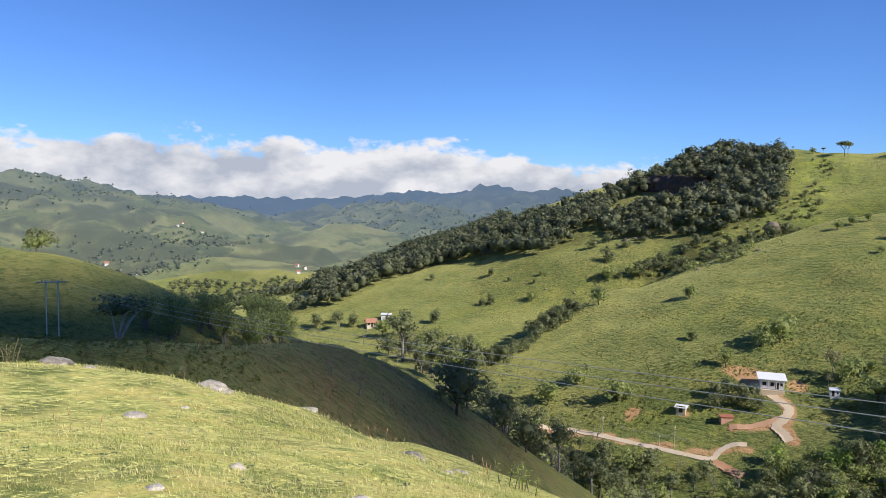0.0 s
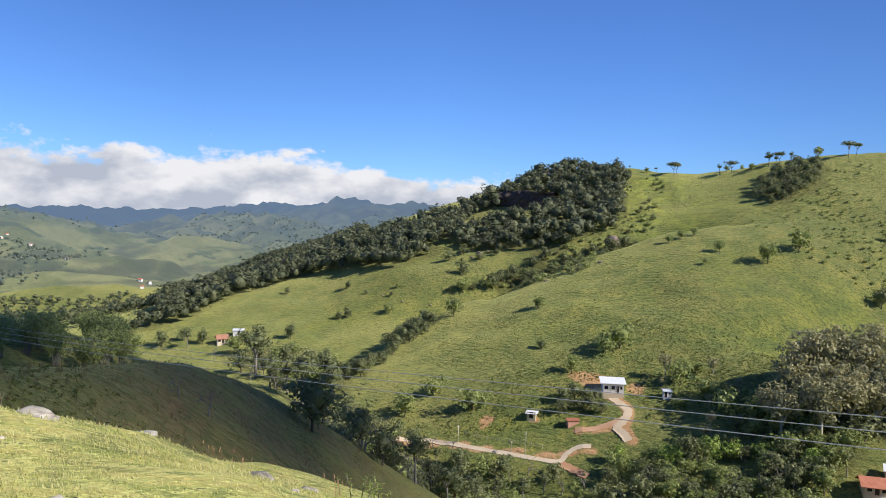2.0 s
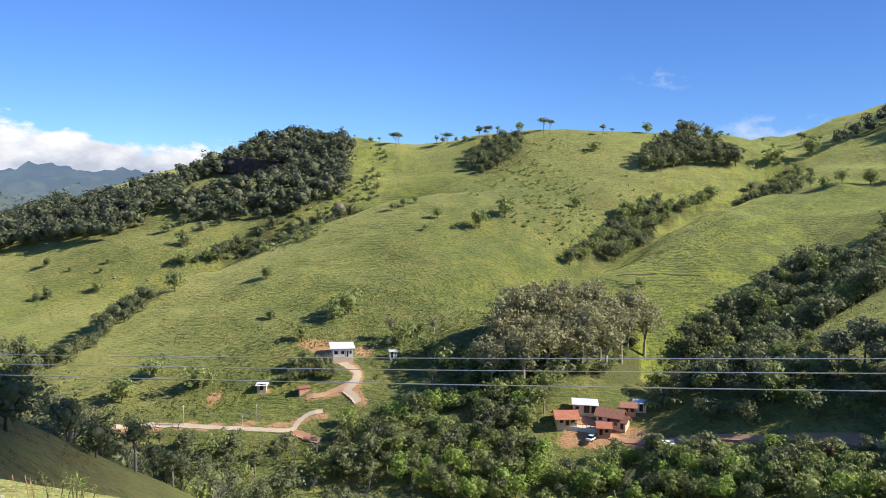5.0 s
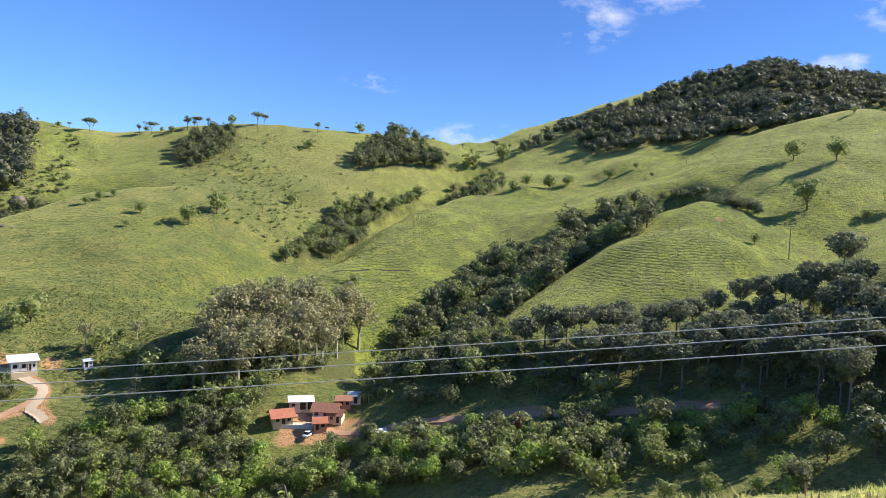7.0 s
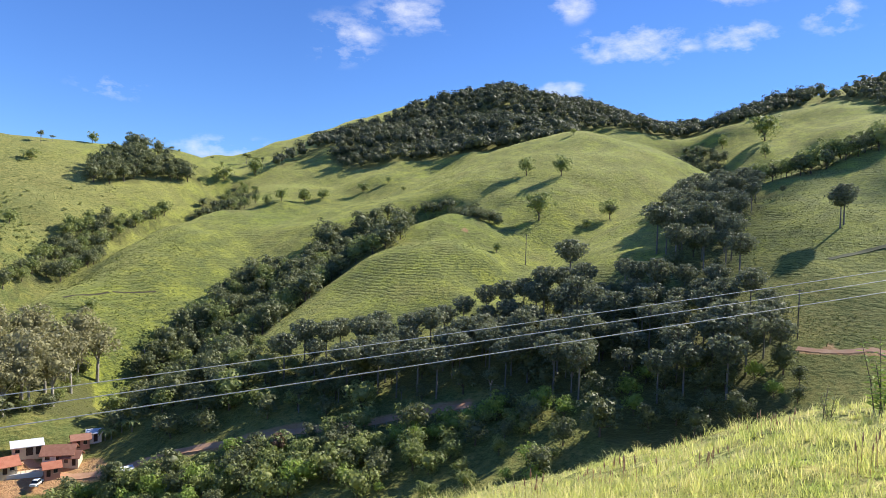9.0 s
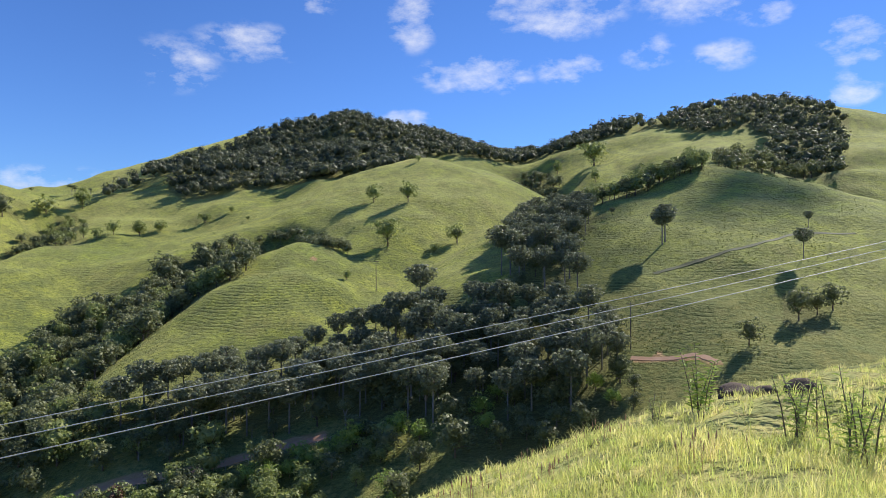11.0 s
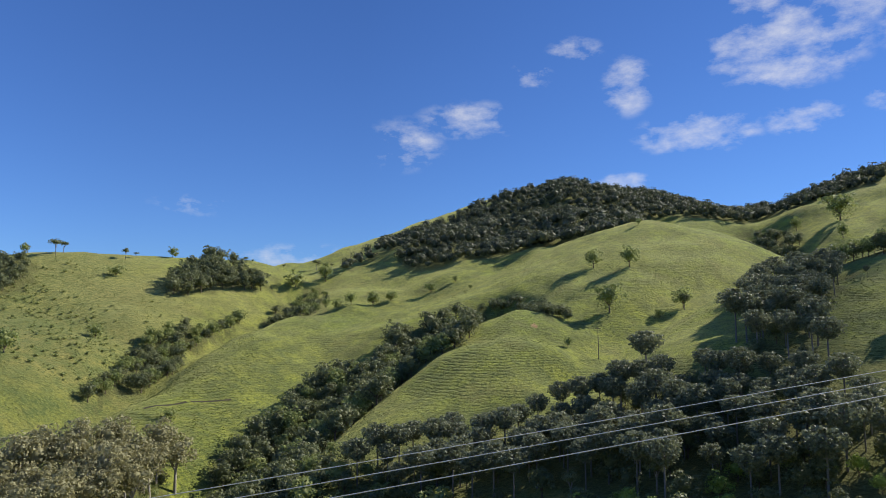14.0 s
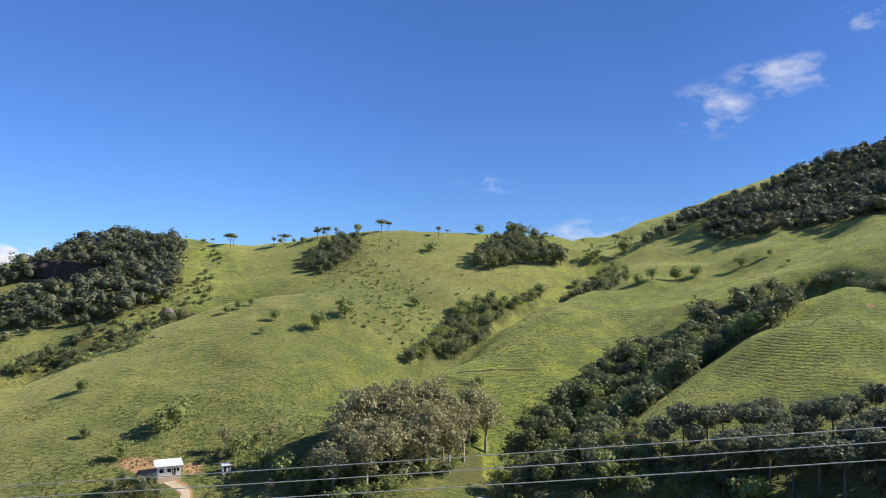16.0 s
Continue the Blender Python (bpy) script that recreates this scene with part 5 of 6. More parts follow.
# terrace wall and steps before the farmstead
for vb, vd, vr in ((43.2, 188, 7), (45.0, 189, 7), (46.6, 192, 7), (48.0, 195, 7), (42.6, 192, 6), (49.4, 199, 6)):
    KEEP_CLEAR.append((*at(vb, vd), vr))
yard = tagged(new("retaining_wall"), "pale terrace wall with a dark railing before the farmhouse", "wall")
yx, yy = at(44.2, 196)
yard.matrix_basis = pose(yx, yy, float(ground(yx, yy)), 0, 0, -44)
box_part("wall", (-4.2, -0.25, -3.0, 4.2, 0.25, 1.0), WHITEWASH, yard, "", 0.04)
box_part("terrace", (-4.2, 0.25, -3.0, 4.2, 4.2, 0.95), CONCRETE, yard, "pale paved terrace", 0)
for k in range(9):
    box_part("railing_post", (-4.1 + k * 1.02, -0.03, 1.0, -4.04 + k * 1.02, 0.03, 1.9), DARK_WOOD, yard, "", 0)
box_part("rail", (-4.2, -0.04, 1.9, 4.2, 0.04, 1.98), DARK_WOOD, yard, "", 0)
KEEP_CLEAR.append((yx, yy, 6))


def car(b, d, turn):
    x, y = at(b, d)
    root = tagged(new("car"), "small white car parked on the earth yard", "car")
    z = float(ground(x, y)) + 0.12
    root.matrix_basis = pose(x, y, z, 0, 0, turn)
    bm = bmesh.new()
    box(bm, -2.0, -0.82, 0.32, 2.0, 0.82, 0.85)
    bmesh.ops.bevel(bm, geom=bm.edges[:], offset=0.12, segments=2, affect="EDGES")
    part("body", bm, CAR_WHITE, root)
    bm = bmesh.new()
    box(bm, -1.2, -0.72, 0.84, 1.15, 0.72, 1.42)
    for v in bm.verts:
        if v.co.z > 1.2:
            v.co.x *= 0.68
            v.co.y *= 0.84
    bmesh.ops.bevel(bm, geom=bm.edges[:], offset=0.05, segments=2, affect="EDGES")
    part("cabin", bm, GLASS, root, "dark glazed cabin")
    box_part("roof", (-0.8, -0.58, 1.425, 0.76, 0.58, 1.47), CAR_WHITE, root, "", 0.015)
    for wx in (-1.25, 1.25):
        for wy in (-0.8, 0.8):
            bm = bmesh.new()
            bmesh.ops.create_cone(bm, cap_ends=True, segments=20, radius1=0.32, radius2=0.32, depth=0.2, matrix=pose(wx, wy, 0.32, 90))
            wheel = part("wheel", bm, RUBBER, root, "black tyre")
            bm = bmesh.new()
            bmesh.ops.create_cone(bm, cap_ends=True, segments=16, radius1=0.19, radius2=0.17, depth=0.21, matrix=pose(wx, wy * 1.02, 0.32, 90))
            part("rim", bm, STEEL, wheel)
    KEEP_CLEAR.append((x, y, 3))


car(44.9, 193, 20)


# ---- power lines ----
def pole(name, b, d, h, thick, mat, label, arm=0.0, lamp=False):
    x, y = at(b, d)
    root = tagged(new(name), label, "pole")
    root.matrix_basis = pose(x, y, float(ground(x, y)), 0, 0, -b)
    child("post", np_mesh("post", *tube([(0, 0, -0.8), (0, 0, h * 0.5), (0, 0, h)], [thick, thick * 0.9, thick * 0.75], 10), mat, True), root)
    if arm:
        box_part("crossarm", (-arm / 2, -0.07, h - 0.55, arm / 2, 0.07, h - 0.4), mat, root, "", 0.01)
        for f in (-0.45, 0.0, 0.45):
            child("insulator", np_mesh("insulator", *tube([(arm * f, 0, h - 0.4), (arm * f, 0, h - 0.3), (arm * f, 0, h - 0.16)], [0.035, 0.065, 0.03], 8), INSULATOR, True), root)
    if lamp:
        box_part("lamp_arm", (-0.03, -1.2, h - 0.2, 0.03, 0.0, h - 0.13), mat, root, "", 0)
        box_part("lamp_head", (-0.12, -1.6, h - 0.24, 0.12, -1.1, h - 0.12), SHEET, root, "pale lamp head", 0.02)
    KEEP_CLEAR.append((x, y, 2.0))
    return root


pole("power_pole", 80.5, 307, 13.0, 0.17, POLE_WOOD, "dark wooden power pole on the grassy knoll", 2.2)
pole("power_pole", 100.3, 200, 12.5, 0.16, POLE_WOOD, "dark wooden power pole on the lower pasture", 2.0)
pole("power_pole", 51.7, 265, 8.5, 0.13, POLE_WOOD, "slim power pole at the edge of the wood", 1.6)
pole("power_pole", 12.9, 223, 5.8, 0.13, POLE_GREY, "pale concrete pole beside the lane", 1.0)
pole("street_lamp", 18.3, 215, 6.4, 0.10, POLE_GREY, "pale concrete street lamp beside the lane", 0, True)
pole("street_lamp", 17.2, 216, 3.2, 0.08, POLE_GREY, "short pale lamp post beside the lane", 0, True)

H_B, H_D = -28.45, 117.0
hx, hy = at(H_B, H_D)
h_base = float(ground(hx, hy))
H_TOP = -10.4
pylon = tagged(new("pylon"), "two-legged timber power pylon with a pale crossarm on the dark hillside", "pylon")
pylon.matrix_basis = pose(hx, hy, h_base, 0, 0, 28.0)
for px in (-0.76, 0.76):
    child("leg", np_mesh("leg", *tube([(px, 0, -1.0), (px, 0, (H_TOP - h_base) * 0.5), (px, 0, H_TOP - h_base + 0.1)], [0.11, 0.10, 0.085], 10), POLE_GREY, True), pylon)
box_part("crossarm", (-1.95, -0.08, H_TOP - h_base - 0.33, 1.95, 0.08, H_TOP - h_base - 0.14), POLE_GREY, pylon, "", 0.02)
for px in (-1.28, 0.0, 1.28):
    child("insulator", np_mesh("insulator", *tube([(px, 0, H_TOP - h_base - 0.14), (px, 0, H_TOP - h_base + 0.05), (px, 0, H_TOP - h_base + 0.24)], [0.03, 0.07, 0.03], 8), INSULATOR, True), pylon)

# three wires from the pylon across the valley head to its twin up the hill behind
FAR_X, FAR_Y = at(137.97, 132.06)
FAR_Z = 17.55
twin = copy_thing(pylon, pose(FAR_X, FAR_Y, FAR_Z - 0.22 - (H_TOP - h_base), 0, 0, 42))
run = Vector((FAR_X - hx, FAR_Y - hy, 0))
across = Vector((-run.y, run.x, 0)).normalized()
for k in (-1, 0, 1):
    pts = []
    for i in range(81):
        t = i / 80
        p = Vector((hx, hy, 0)).lerp(Vector((FAR_X, FAR_Y, 0)), t) + across * 1.28 * k
        pts.append((p.x, p.y, (H_TOP + 0.22) * (1 - t) + FAR_Z * t - 4 * 4.53 * t * (1 - t)))
    tagged(new("power_wire", np_mesh("power_wire", *tube(pts, [0.010] * 81, 6), WIRE, True)), "bright bare power wire sagging across the valley head", "wire", "wires of the power line")


# ---- fences ----
def fence(line, gap, h, label):
    root = tagged(new("fence"), label, "fence")
    pts = plan(line)
    spots = []
    for (ax, ay), (bx, by) in zip(pts, pts[1:]):
        n = max(1, int(math.hypot(bx - ax, by - ay) / gap))
        spots += [(ax + (bx - ax) * i / n, ay + (by - ay) * i / n) for i in range(n)]
    x0, y0 = spots[0]
    z0 = float(ground(x0, y0))
    root.location = (x0, y0, z0)
    me = np_mesh("post", *tube([(0, 0, -0.4), (0, 0, h * 0.5), (0, 0, h)], [0.09, 0.085, 0.08], 6), BARK_PALE, True)
    tops = []
    for x, y in spots:
        z = float(ground(x, y)) - z0
        child("post", me, root).location = (x - x0, y - y0, z)
        tops.append((x - x0, y - y0, z + h * 0.85))
    for f in (0.0, 0.4):
        child("rail", np_mesh("rail", *tube([(a, b, c - f) for a, b, c in tops], [0.035] * len(tops), 4), BARK_PALE), root)


fence([(60, 182), (64, 180), (70, 179), (75, 177), (79, 179)], 2.6, 1.3, "pale post-and-rail fence along the earth road")
fence([(13.5, 226), (17, 220), (20.5, 215)], 3.0, 1.2, "low wooden fence above the lane")


# ---- rock ----
def rock_thing(name, b, d, size, seed, squash, label, mat=None, sink=0.35, detail=3):
    x, y = at(b, d)
    ob = tagged(new(name, boulder(seed, size, squash, mat, detail)), label, "rock")
    ob.matrix_basis = pose(x, y, float(ground(x, y)) - size * squash * sink + size * squash * 0.35, 0, 0, seed * 47 % 360)
    return ob


# cliff under the crown of the wooded ridge
def cliff(b, d, wide, high, turn, seed, label):
    x, y = at(b, d)
    nx, nz = 60, 34
    verts, faces = [], []
    for j in range(nz + 1):
        for i in range(nx + 1):
            u, v = i / nx - 0.5, j / nz
            p = Vector((u * wide, 0, v * high))
            n = noise.noise(Vector((p.x * 0.09, seed, p.z * 0.16))) * 3.2 + noise.noise(Vector((p.x * 0.3, seed + 4, p.z * 0.35))) * 1.4 + noise.noise(Vector((p.x, seed, p.z * 1.1))) * 0.4
            bulge = 2.5 * (1 - (2 * u) ** 2) * (1 - (2 * v - 0.9) ** 2 * 0.6)
            verts.append((p.x, -bulge - n + v * high * 0.10 + 4.0 * (2 * u) ** 4, p.z * (0.93 + 0.07 * math.cos(u * 5.0)) + noise.noise(Vector((u * 9, seed, 2))) * 1.5))
    for j in range(nz):
        for i in range(nx):
            a = j * (nx + 1) + i
            faces.append((a, a + 1, a + nx + 2, a + nx + 1))
    base = len(verts)
    for j in (0, nz):
        for i in range(nx + 1):
            vx, vy, vz = verts[j * (nx + 1) + i]
            verts.append((vx, vy + 16, vz - (6 if j == 0 else 2)))
    for i in range(nx):
        t = nz * (nx + 1) + i
        q = base + nx + 1 + i
        faces.append((t, t + 1, q + 1, q))
    ob = tagged(new("rock_cliff", np_mesh("rock_cliff", verts, faces, CLIFF, True)), label, "cliff")
    ob.matrix_basis = pose(x, y, float(ground(x, y)) - 3, 0, 0, turn)


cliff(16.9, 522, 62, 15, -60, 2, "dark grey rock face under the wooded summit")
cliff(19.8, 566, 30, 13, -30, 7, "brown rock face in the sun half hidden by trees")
rock_thing("boulder", 24.5, 439, 4.4, 3, 0.8, "large brown boulder among bushes on the hillside", ROCK_BROWN)
for b, d, r, sd in ((20.9, 419, 2.6, 4), (22.0, 355, 2.2, 5), (14.2, 437, 3.0, 6), (14.9, 440, 1.8, 7), (19.5, 350, 1.7, 8), (23.6, 355, 1.9, 9), (8.2, 398, 1.3, 10), (6.6, 408, 1.1, 11), (10.4, 395, 1.2, 12), (13.6, 431, 1.6, 13)):
    rock_thing("boulder", b, d, r * 0.62, sd, 0.6, "weathered brown boulder lying in the pasture", ROCK_BROWN)
# stones in the turf of the knoll
for b, d, r, sd, sq in ((-28.4, 13.8, 0.30, 21, 0.5), (-26.3, 13.6, 0.12, 22, 0.6), (-23.4, 9.6, 0.17, 23, 0.4), (-18.0, 12.9, 0.30, 24, 0.5), (-17.2, 12.6, 0.20, 30, 0.5), (-19.8, 10.4, 0.06, 25, 0.6), (-2.2, 13.2, 0.25, 26, 0.6),
                        (1.6, 12.6, 0.17, 27, 0.5), (-15.9, 6.7, 0.07, 28, 0.9), (-6.3, 5.7, 0.12, 29, 0.4), (-10.6, 14.8, 0.22, 31, 0.35), (95.4, 15.5, 0.16, 32, 0.9), (0.7, 8.4, 0.07, 33, 0.5), (-22.0, 5.6, 0.08, 34, 0.4)):
    rock_thing("stone", b, d, r, sd, sq, "pale lichened grey stone set in the turf", None, 0.6)
rock_thing("boulder", 108.7, 21.5, 0.62, 41, 0.42, "broad dark brown rock slab on the grassy brow", ROCK_DARK)
rock_thing("boulder", 110.3, 20.6, 0.36, 42, 0.55, "dark brown rock beside the slab on the brow", ROCK_DARK)
rock_thing("boulder", 112.9, 13.5, 0.28, 43, 0.8, "dark rough rock in tall grass", ROCK_DARK)

# ---- trees, wood by wood ----
ROUND = [(broadleaf(k, 9, 4.2, 4.1, 0.2, 34, 24, 0.34, LEAF_MID, BARK, 0, 0.30, -0.95), 9) for k in (1, 2, 3)]
DENSE = [(broadleaf(10 + k, 9, 4.1, 4.1, 0.2, 34, 24, 0.34, LEAF_DARK, BARK, 0, 0.31, -0.95), 9) for k in range(4)]
BUSH = [(broadleaf(20 + k, 4, 2.5, 2.0, 0.12, 22, 22, 0.22, LEAF_MID, BARK, 0, 0.36, -0.7), 4) for k in range(3)]
BUSH_DARK = [(broadleaf(25 + k, 4, 2.5, 2.0, 0.12, 22, 22, 0.22, LEAF_DARK, BARK, 0, 0.36, -0.7), 4) for k in range(3)]
FRESH = [(broadleaf(30 + k, 6, 2.9, 2.7, 0.15, 30, 24, 0.25, LEAF_FRESH, BARK, 0, 0.34, -0.6), 6) for k in range(3)]
SCRUB = [(broadleaf(26 + k, 2.2, 1.9, 1.2, 0.1, 9, 18, 0.20, LEAF_MID, BARK, 0, 0.40, -0.6), 2.2) for k in range(4)]
RUST = [(broadleaf(36, 6, 2.4, 2.6, 0.2, 20, 26, 0.26, LEAF_RUST, BARK), 6)]
UMBRELLA = [(broadleaf(40 + k, 9, 4.8, 1.7, 0.42, 26, 28, 0.28, LEAF_DARK, BARK_GREY, 0.5, 0.26, 0.0), 9) for k in range(2)]
LANKY = [(broadleaf(45 + k, 10, 3.0, 2.9, 0.4, 22, 30, 0.26, LEAF_DARK, BARK_GREY, 0.4, 0.36), 10) for k in range(3)]
GUM = [(broadleaf(50 + k, 16, 4.9, 5.6, 0.34, 50, 26, 0.36, LEAF_PALE, BARK_PALE, 0.6, 0.32, -0.8), 16) for k in range(4)]
PINE = [(araucaria(60 + k), 16) for k in range(4)]
BARE = []
for k in range(3):
    v, f = bare_limbs(70 + k, depth=3)
    twigs = foliage(rng_of(75 + k), [(random.Random(k * 50 + i).uniform(-2.2, 2.2), random.Random(k * 77 + i).uniform(-2.2, 2.2), random.Random(k * 31 + i).uniform(4, 7.6)) for i in range(14)], np.full(14, 0.7), 7, 0.14)
    BARE.append(((np_mesh("trunk", v, f, BARK_GREY, True), big_mesh("crown", twigs[0], twigs[1], LEAF_PALE)), 8))
BANANA = [(banana(80 + k), 4.5) for k in range(2)]
BAMBOO_CLUMP = [(bamboo(85 + k), 8) for k in range(2)]


def grove(kinds, zone, gap, heights, label, group, name, seed, category="tree", keep=1.0, limit=290):
    plant(kinds, scatter(zone, gap, seed, limit, keep), heights, label, category, group, name, seed)


def singles(kinds, rows, label, group, name, seed, swell=1.15):
    for i, (b, d, h) in enumerate(rows):
        plant([kinds[(i * 7 + seed) % len(kinds)]], [at(b, d)], (h * swell, h * swell), label, "tree", group, name, seed * 100 + i)


singles(ROUND + BUSH, LONE_TREES, "lone rounded tree with a dense green crown on open pasture", "scattered pasture trees", "pasture_tree", 1, 1.3)
singles(UMBRELLA + LANKY + UMBRELLA + ROUND, RIDGE_TREES, "tall thin tree with a small flat crown on the ridge", "trees along the ridge", "ridge_tree", 2, 1.05)
singles(LANKY + ROUND + UMBRELLA, [(b + 0.45 + 0.3 * math.sin(i * 2.1), d + 6, h * (0.55 + 0.2 * math.sin(i))) for i, (b, d, h) in enumerate(RIDGE_TREES)], "smaller tree beside its neighbour on the ridge", "trees along the ridge", "ridge_tree", 8, 1.2)
singles(ROUND + DENSE, MID_TREES, "lone rounded tree casting shade on the valley pasture", "scattered pasture trees", "pasture_tree", 3)
singles(ROUND, HILL_TREES, "lone spreading tree on the bright hillside", "scattered pasture trees", "pasture_tree", 4, 1.3)
singles(PINE, PINE_LONE + PINE_LONE_B, "candelabra pine with an umbrella crown on the shaded slope", "candelabra pines", "araucaria", 5, 1.05)
grove(DENSE, CLIFF_FOOT, 5.6, (6, 11), "dark bushy tree below the cliff among boulders", "trees under the cliff", "cliff_tree", 11)
grove(DENSE + BUSH_DARK, CLIFF_FOOT_B, 9.0, (3, 6), "dark shrub on the rough slope under the wood", "trees under the cliff", "cliff_tree", 12, "tree", 0.7)
grove(DENSE, TOP_GROVE, 5.5, (6, 11), "dark tree in the small grove below the ridge", "ridge grove", "grove_tree", 13)
grove(DENSE + ROUND, SADDLE_BUSHES, 5.5, (4, 8), "rounded dark bush in the saddle under the hilltop grove", "saddle bushes", "saddle_bush", 141, "bush", 0.8)
grove(DENSE, SADDLE_GROVE, 7.0, (7, 11), "dark tree in the hollow behind the bright hill", "hollow grove", "hillside_tree", 142, "tree", 0.9, 120)
grove(DENSE, SOUTH_FRONT, 9.0, (9, 14), "tall dark tree at the edge of the high forest", "trees before the high forest", "hillside_tree", 143, "tree", 0.8, 140)
grove(DENSE, DOME_GROVE, 6.4, (10, 15), "dark tree in the dome-shaped hilltop grove", "dome grove", "grove_tree", 14)
grove(DENSE + ROUND, MID_GULLY, 4.8, (6, 11), "dense green tree in the gully between pastures", "gully trees", "gully_tree", 15)
grove(GUM, EUCALYPT, 5.0, (14, 20), "tall gum tree with pale trunk and olive-grey crown", "gum tree stand", "gum_tree", 16)
grove(BUSH + BUSH_DARK, EUCALYPT, 6.0, (3, 5), "olive undergrowth bush below the gum trees", "gum stand undergrowth", "undergrowth_bush", 161, "bush", 0.9, 120)
grove(DENSE, PINES_UP, 6.0, (5, 9), "dark leafy tree under the pines of the strip", "trees under the pine strip", "understory_tree", 201, "tree", 0.8, 90)
grove(DENSE, PINES, 7.5, (5, 9), "dark shaded understory tree among pine trunks", "understory of the pine wood", "understory_tree", 202, "tree", 0.85, 70)
grove(DENSE + DENSE + ROUND, LOWER_GULLY, 5.6, (6, 12), "dark leafy tree at the mouth of the gully", "gully mouth trees", "gully_wood_tree", 171, "tree", 0.95, 120)
grove(DENSE + DENSE + ROUND, GULLY_WOOD, 5.2, (8, 13.5), "dark leafy tree crowding the deep gully wood", "gully wood", "gully_wood_tree", 17)
grove(BUSH_DARK, KNOLL_HEDGE, 3.0, (4.5, 6.5), "clipped-looking dark bush in a row behind the knoll", "hedge behind the knoll", "bush", 18, "bush")
grove(PINE, PINES, 5.4, (10, 15), "candelabra pine with bare trunk and tufted dark crown", "pine wood", "araucaria", 19, "tree", 0.97, 294)
grove(PINE, PINES_UP, 5.6, (10, 15), "candelabra pine in the strip climbing the slope", "pine strip", "araucaria", 20, "tree", 1.0, 130)
grove(DENSE + ROUND, PINES_BAND, 4.2, (8, 12), "dark tree in the band crossing the shaded hill", "tree band on the hill", "hillside_tree", 21)
grove(DENSE, SOUTH_GROVE, 5.5, (6, 10), "dark tree in the shaded grove on the hillside", "shaded grove", "hillside_tree", 22)
grove(DENSE, SOUTH_GROVE_B, 5.0, (5, 9), "dark tree clump by the earth track", "trees by the track", "hillside_tree", 23)
grove(ROUND + BUSH + DENSE + FRESH, CREEK, 4.6, (4, 7.5), "mixed leafy tree crowding the stream bed", "stream trees", "stream_tree", 24, "tree", 0.95, 290)
grove(ROUND + FRESH + DENSE + BUSH, CREEK_MID, 4.8, (4, 7.5), "leafy tree filling the valley floor below the houses", "valley canopy", "canopy_tree", 241, "tree", 0.95, 294)
grove(BARE + BARE + BUSH_DARK + BARE + LANKY, CREEK_WEST, 5.0, (4.5, 8), "half-bare grey tree on the valley floor", "valley floor trees", "grey_tree", 25, "tree", 0.9, 267)
grove(BUSH + GUM, HOUSE_EAST, 5.5, (3, 8), "olive-grey shrub on the rough slope beside the house", "shrubs beside the house", "shrub", 26, "shrub", 0.7)
grove(DENSE + ROUND + BARE, FAR_LEFT_TREES, 8.0, (6, 11), "tall dark tree in the valley beyond the brown slope", "trees beyond the slope", "valley_tree", 27, "tree", 0.9, 120)
grove(BAMBOO_CLUMP, BAMBOO, 4.2, (5.8, 8.2), "bamboo clump with many leaning culms in shade", "bamboo grove", "bamboo", 28, "bamboo")
grove(DENSE + LANKY + BARE, SLOPE_FOOT, 6.0, (4, 8), "dark thin-crowned tree along the foot of the brown slope", "trees at the slope foot", "slope_tree", 291, "tree", 0.9, 90)
grove(DENSE, SPUR_BUSHES, 3.6, (4, 8), "dark bush in the fold of the big spur", "bushes in the fold", "bush", 29, "bush")
grove(LANKY + ROUND + BUSH, PINES_SLOPE, 7.0, (3, 9), "thin young tree on the shaded slope over the road", "young trees over the road", "young_tree", 30, "tree", 0.85, 200)
plant([(broadleaf(49, 14, 3.3, 2.0, 0.5, 24, 28, 0.26, LEAF_DARK, BARK_PALE, 0.5, 0.30, -0.2), 14)], [at(-24.4, 110)], (13.6, 13.6), "flat-crowned tree with forked pale trunk beside the bamboo", "tree", "", "umbrella_tree", 31)
plant(DENSE, [at(-29.0, 176)], (5.8, 5.8), "dark flat-crowned tree standing on the crest of the hill", "tree", "", "umbrella_tree", 32)
plant(BUSH, [at(-29.4, 172)], (4.0, 4.0), "small shrub below the crest of the dark hill", "shrub", "", "shrub", 33)
plant([BARE[0]], [at(-6.4, 71)], (4.2, 4.2), "dead forked tree on the brown slope", "tree", "", "dead_tree", 34)
plant([BARE[1]], [at(-8.6, 71)], (3.0, 3.0), "small half-dead tree on the brown slope", "tree", "", "dead_tree", 35)
plant([BARE[2]], [at(37.0, 193)], (9, 9), "pale leafless tree beside the clearing", "tree", "", "dead_tree", 36)
plant(BANANA, [at(b, d) for b, d in ((48.2, 204), (48.6, 207), (48.9, 204), (49.2, 207), (49.6, 206), (50.3, 208), (47.9, 206), (51.0, 206))], (3.8, 5.2), "banana plant with long arching leaves by the farmstead", "banana plant", "bananas by the farmstead", "banana_plant", 37)
plant(ROUND, [at(46.0, 197), at(43.6, 196)], (4.0, 4.6), "small round tree at the edge of the yard", "tree", "", "yard_tree", 38)
plant(DENSE, [at(b, d) for b, d in ((21.2, 234), (22.0, 236), (22.9, 234), (23.3, 231), (22.3, 231), (21.0, 230), (23.6, 235), (24.1, 229))], (4.5, 6.5), "dark leafy tree below the white house", "tree", "trees below the house", "garden_tree", 39)
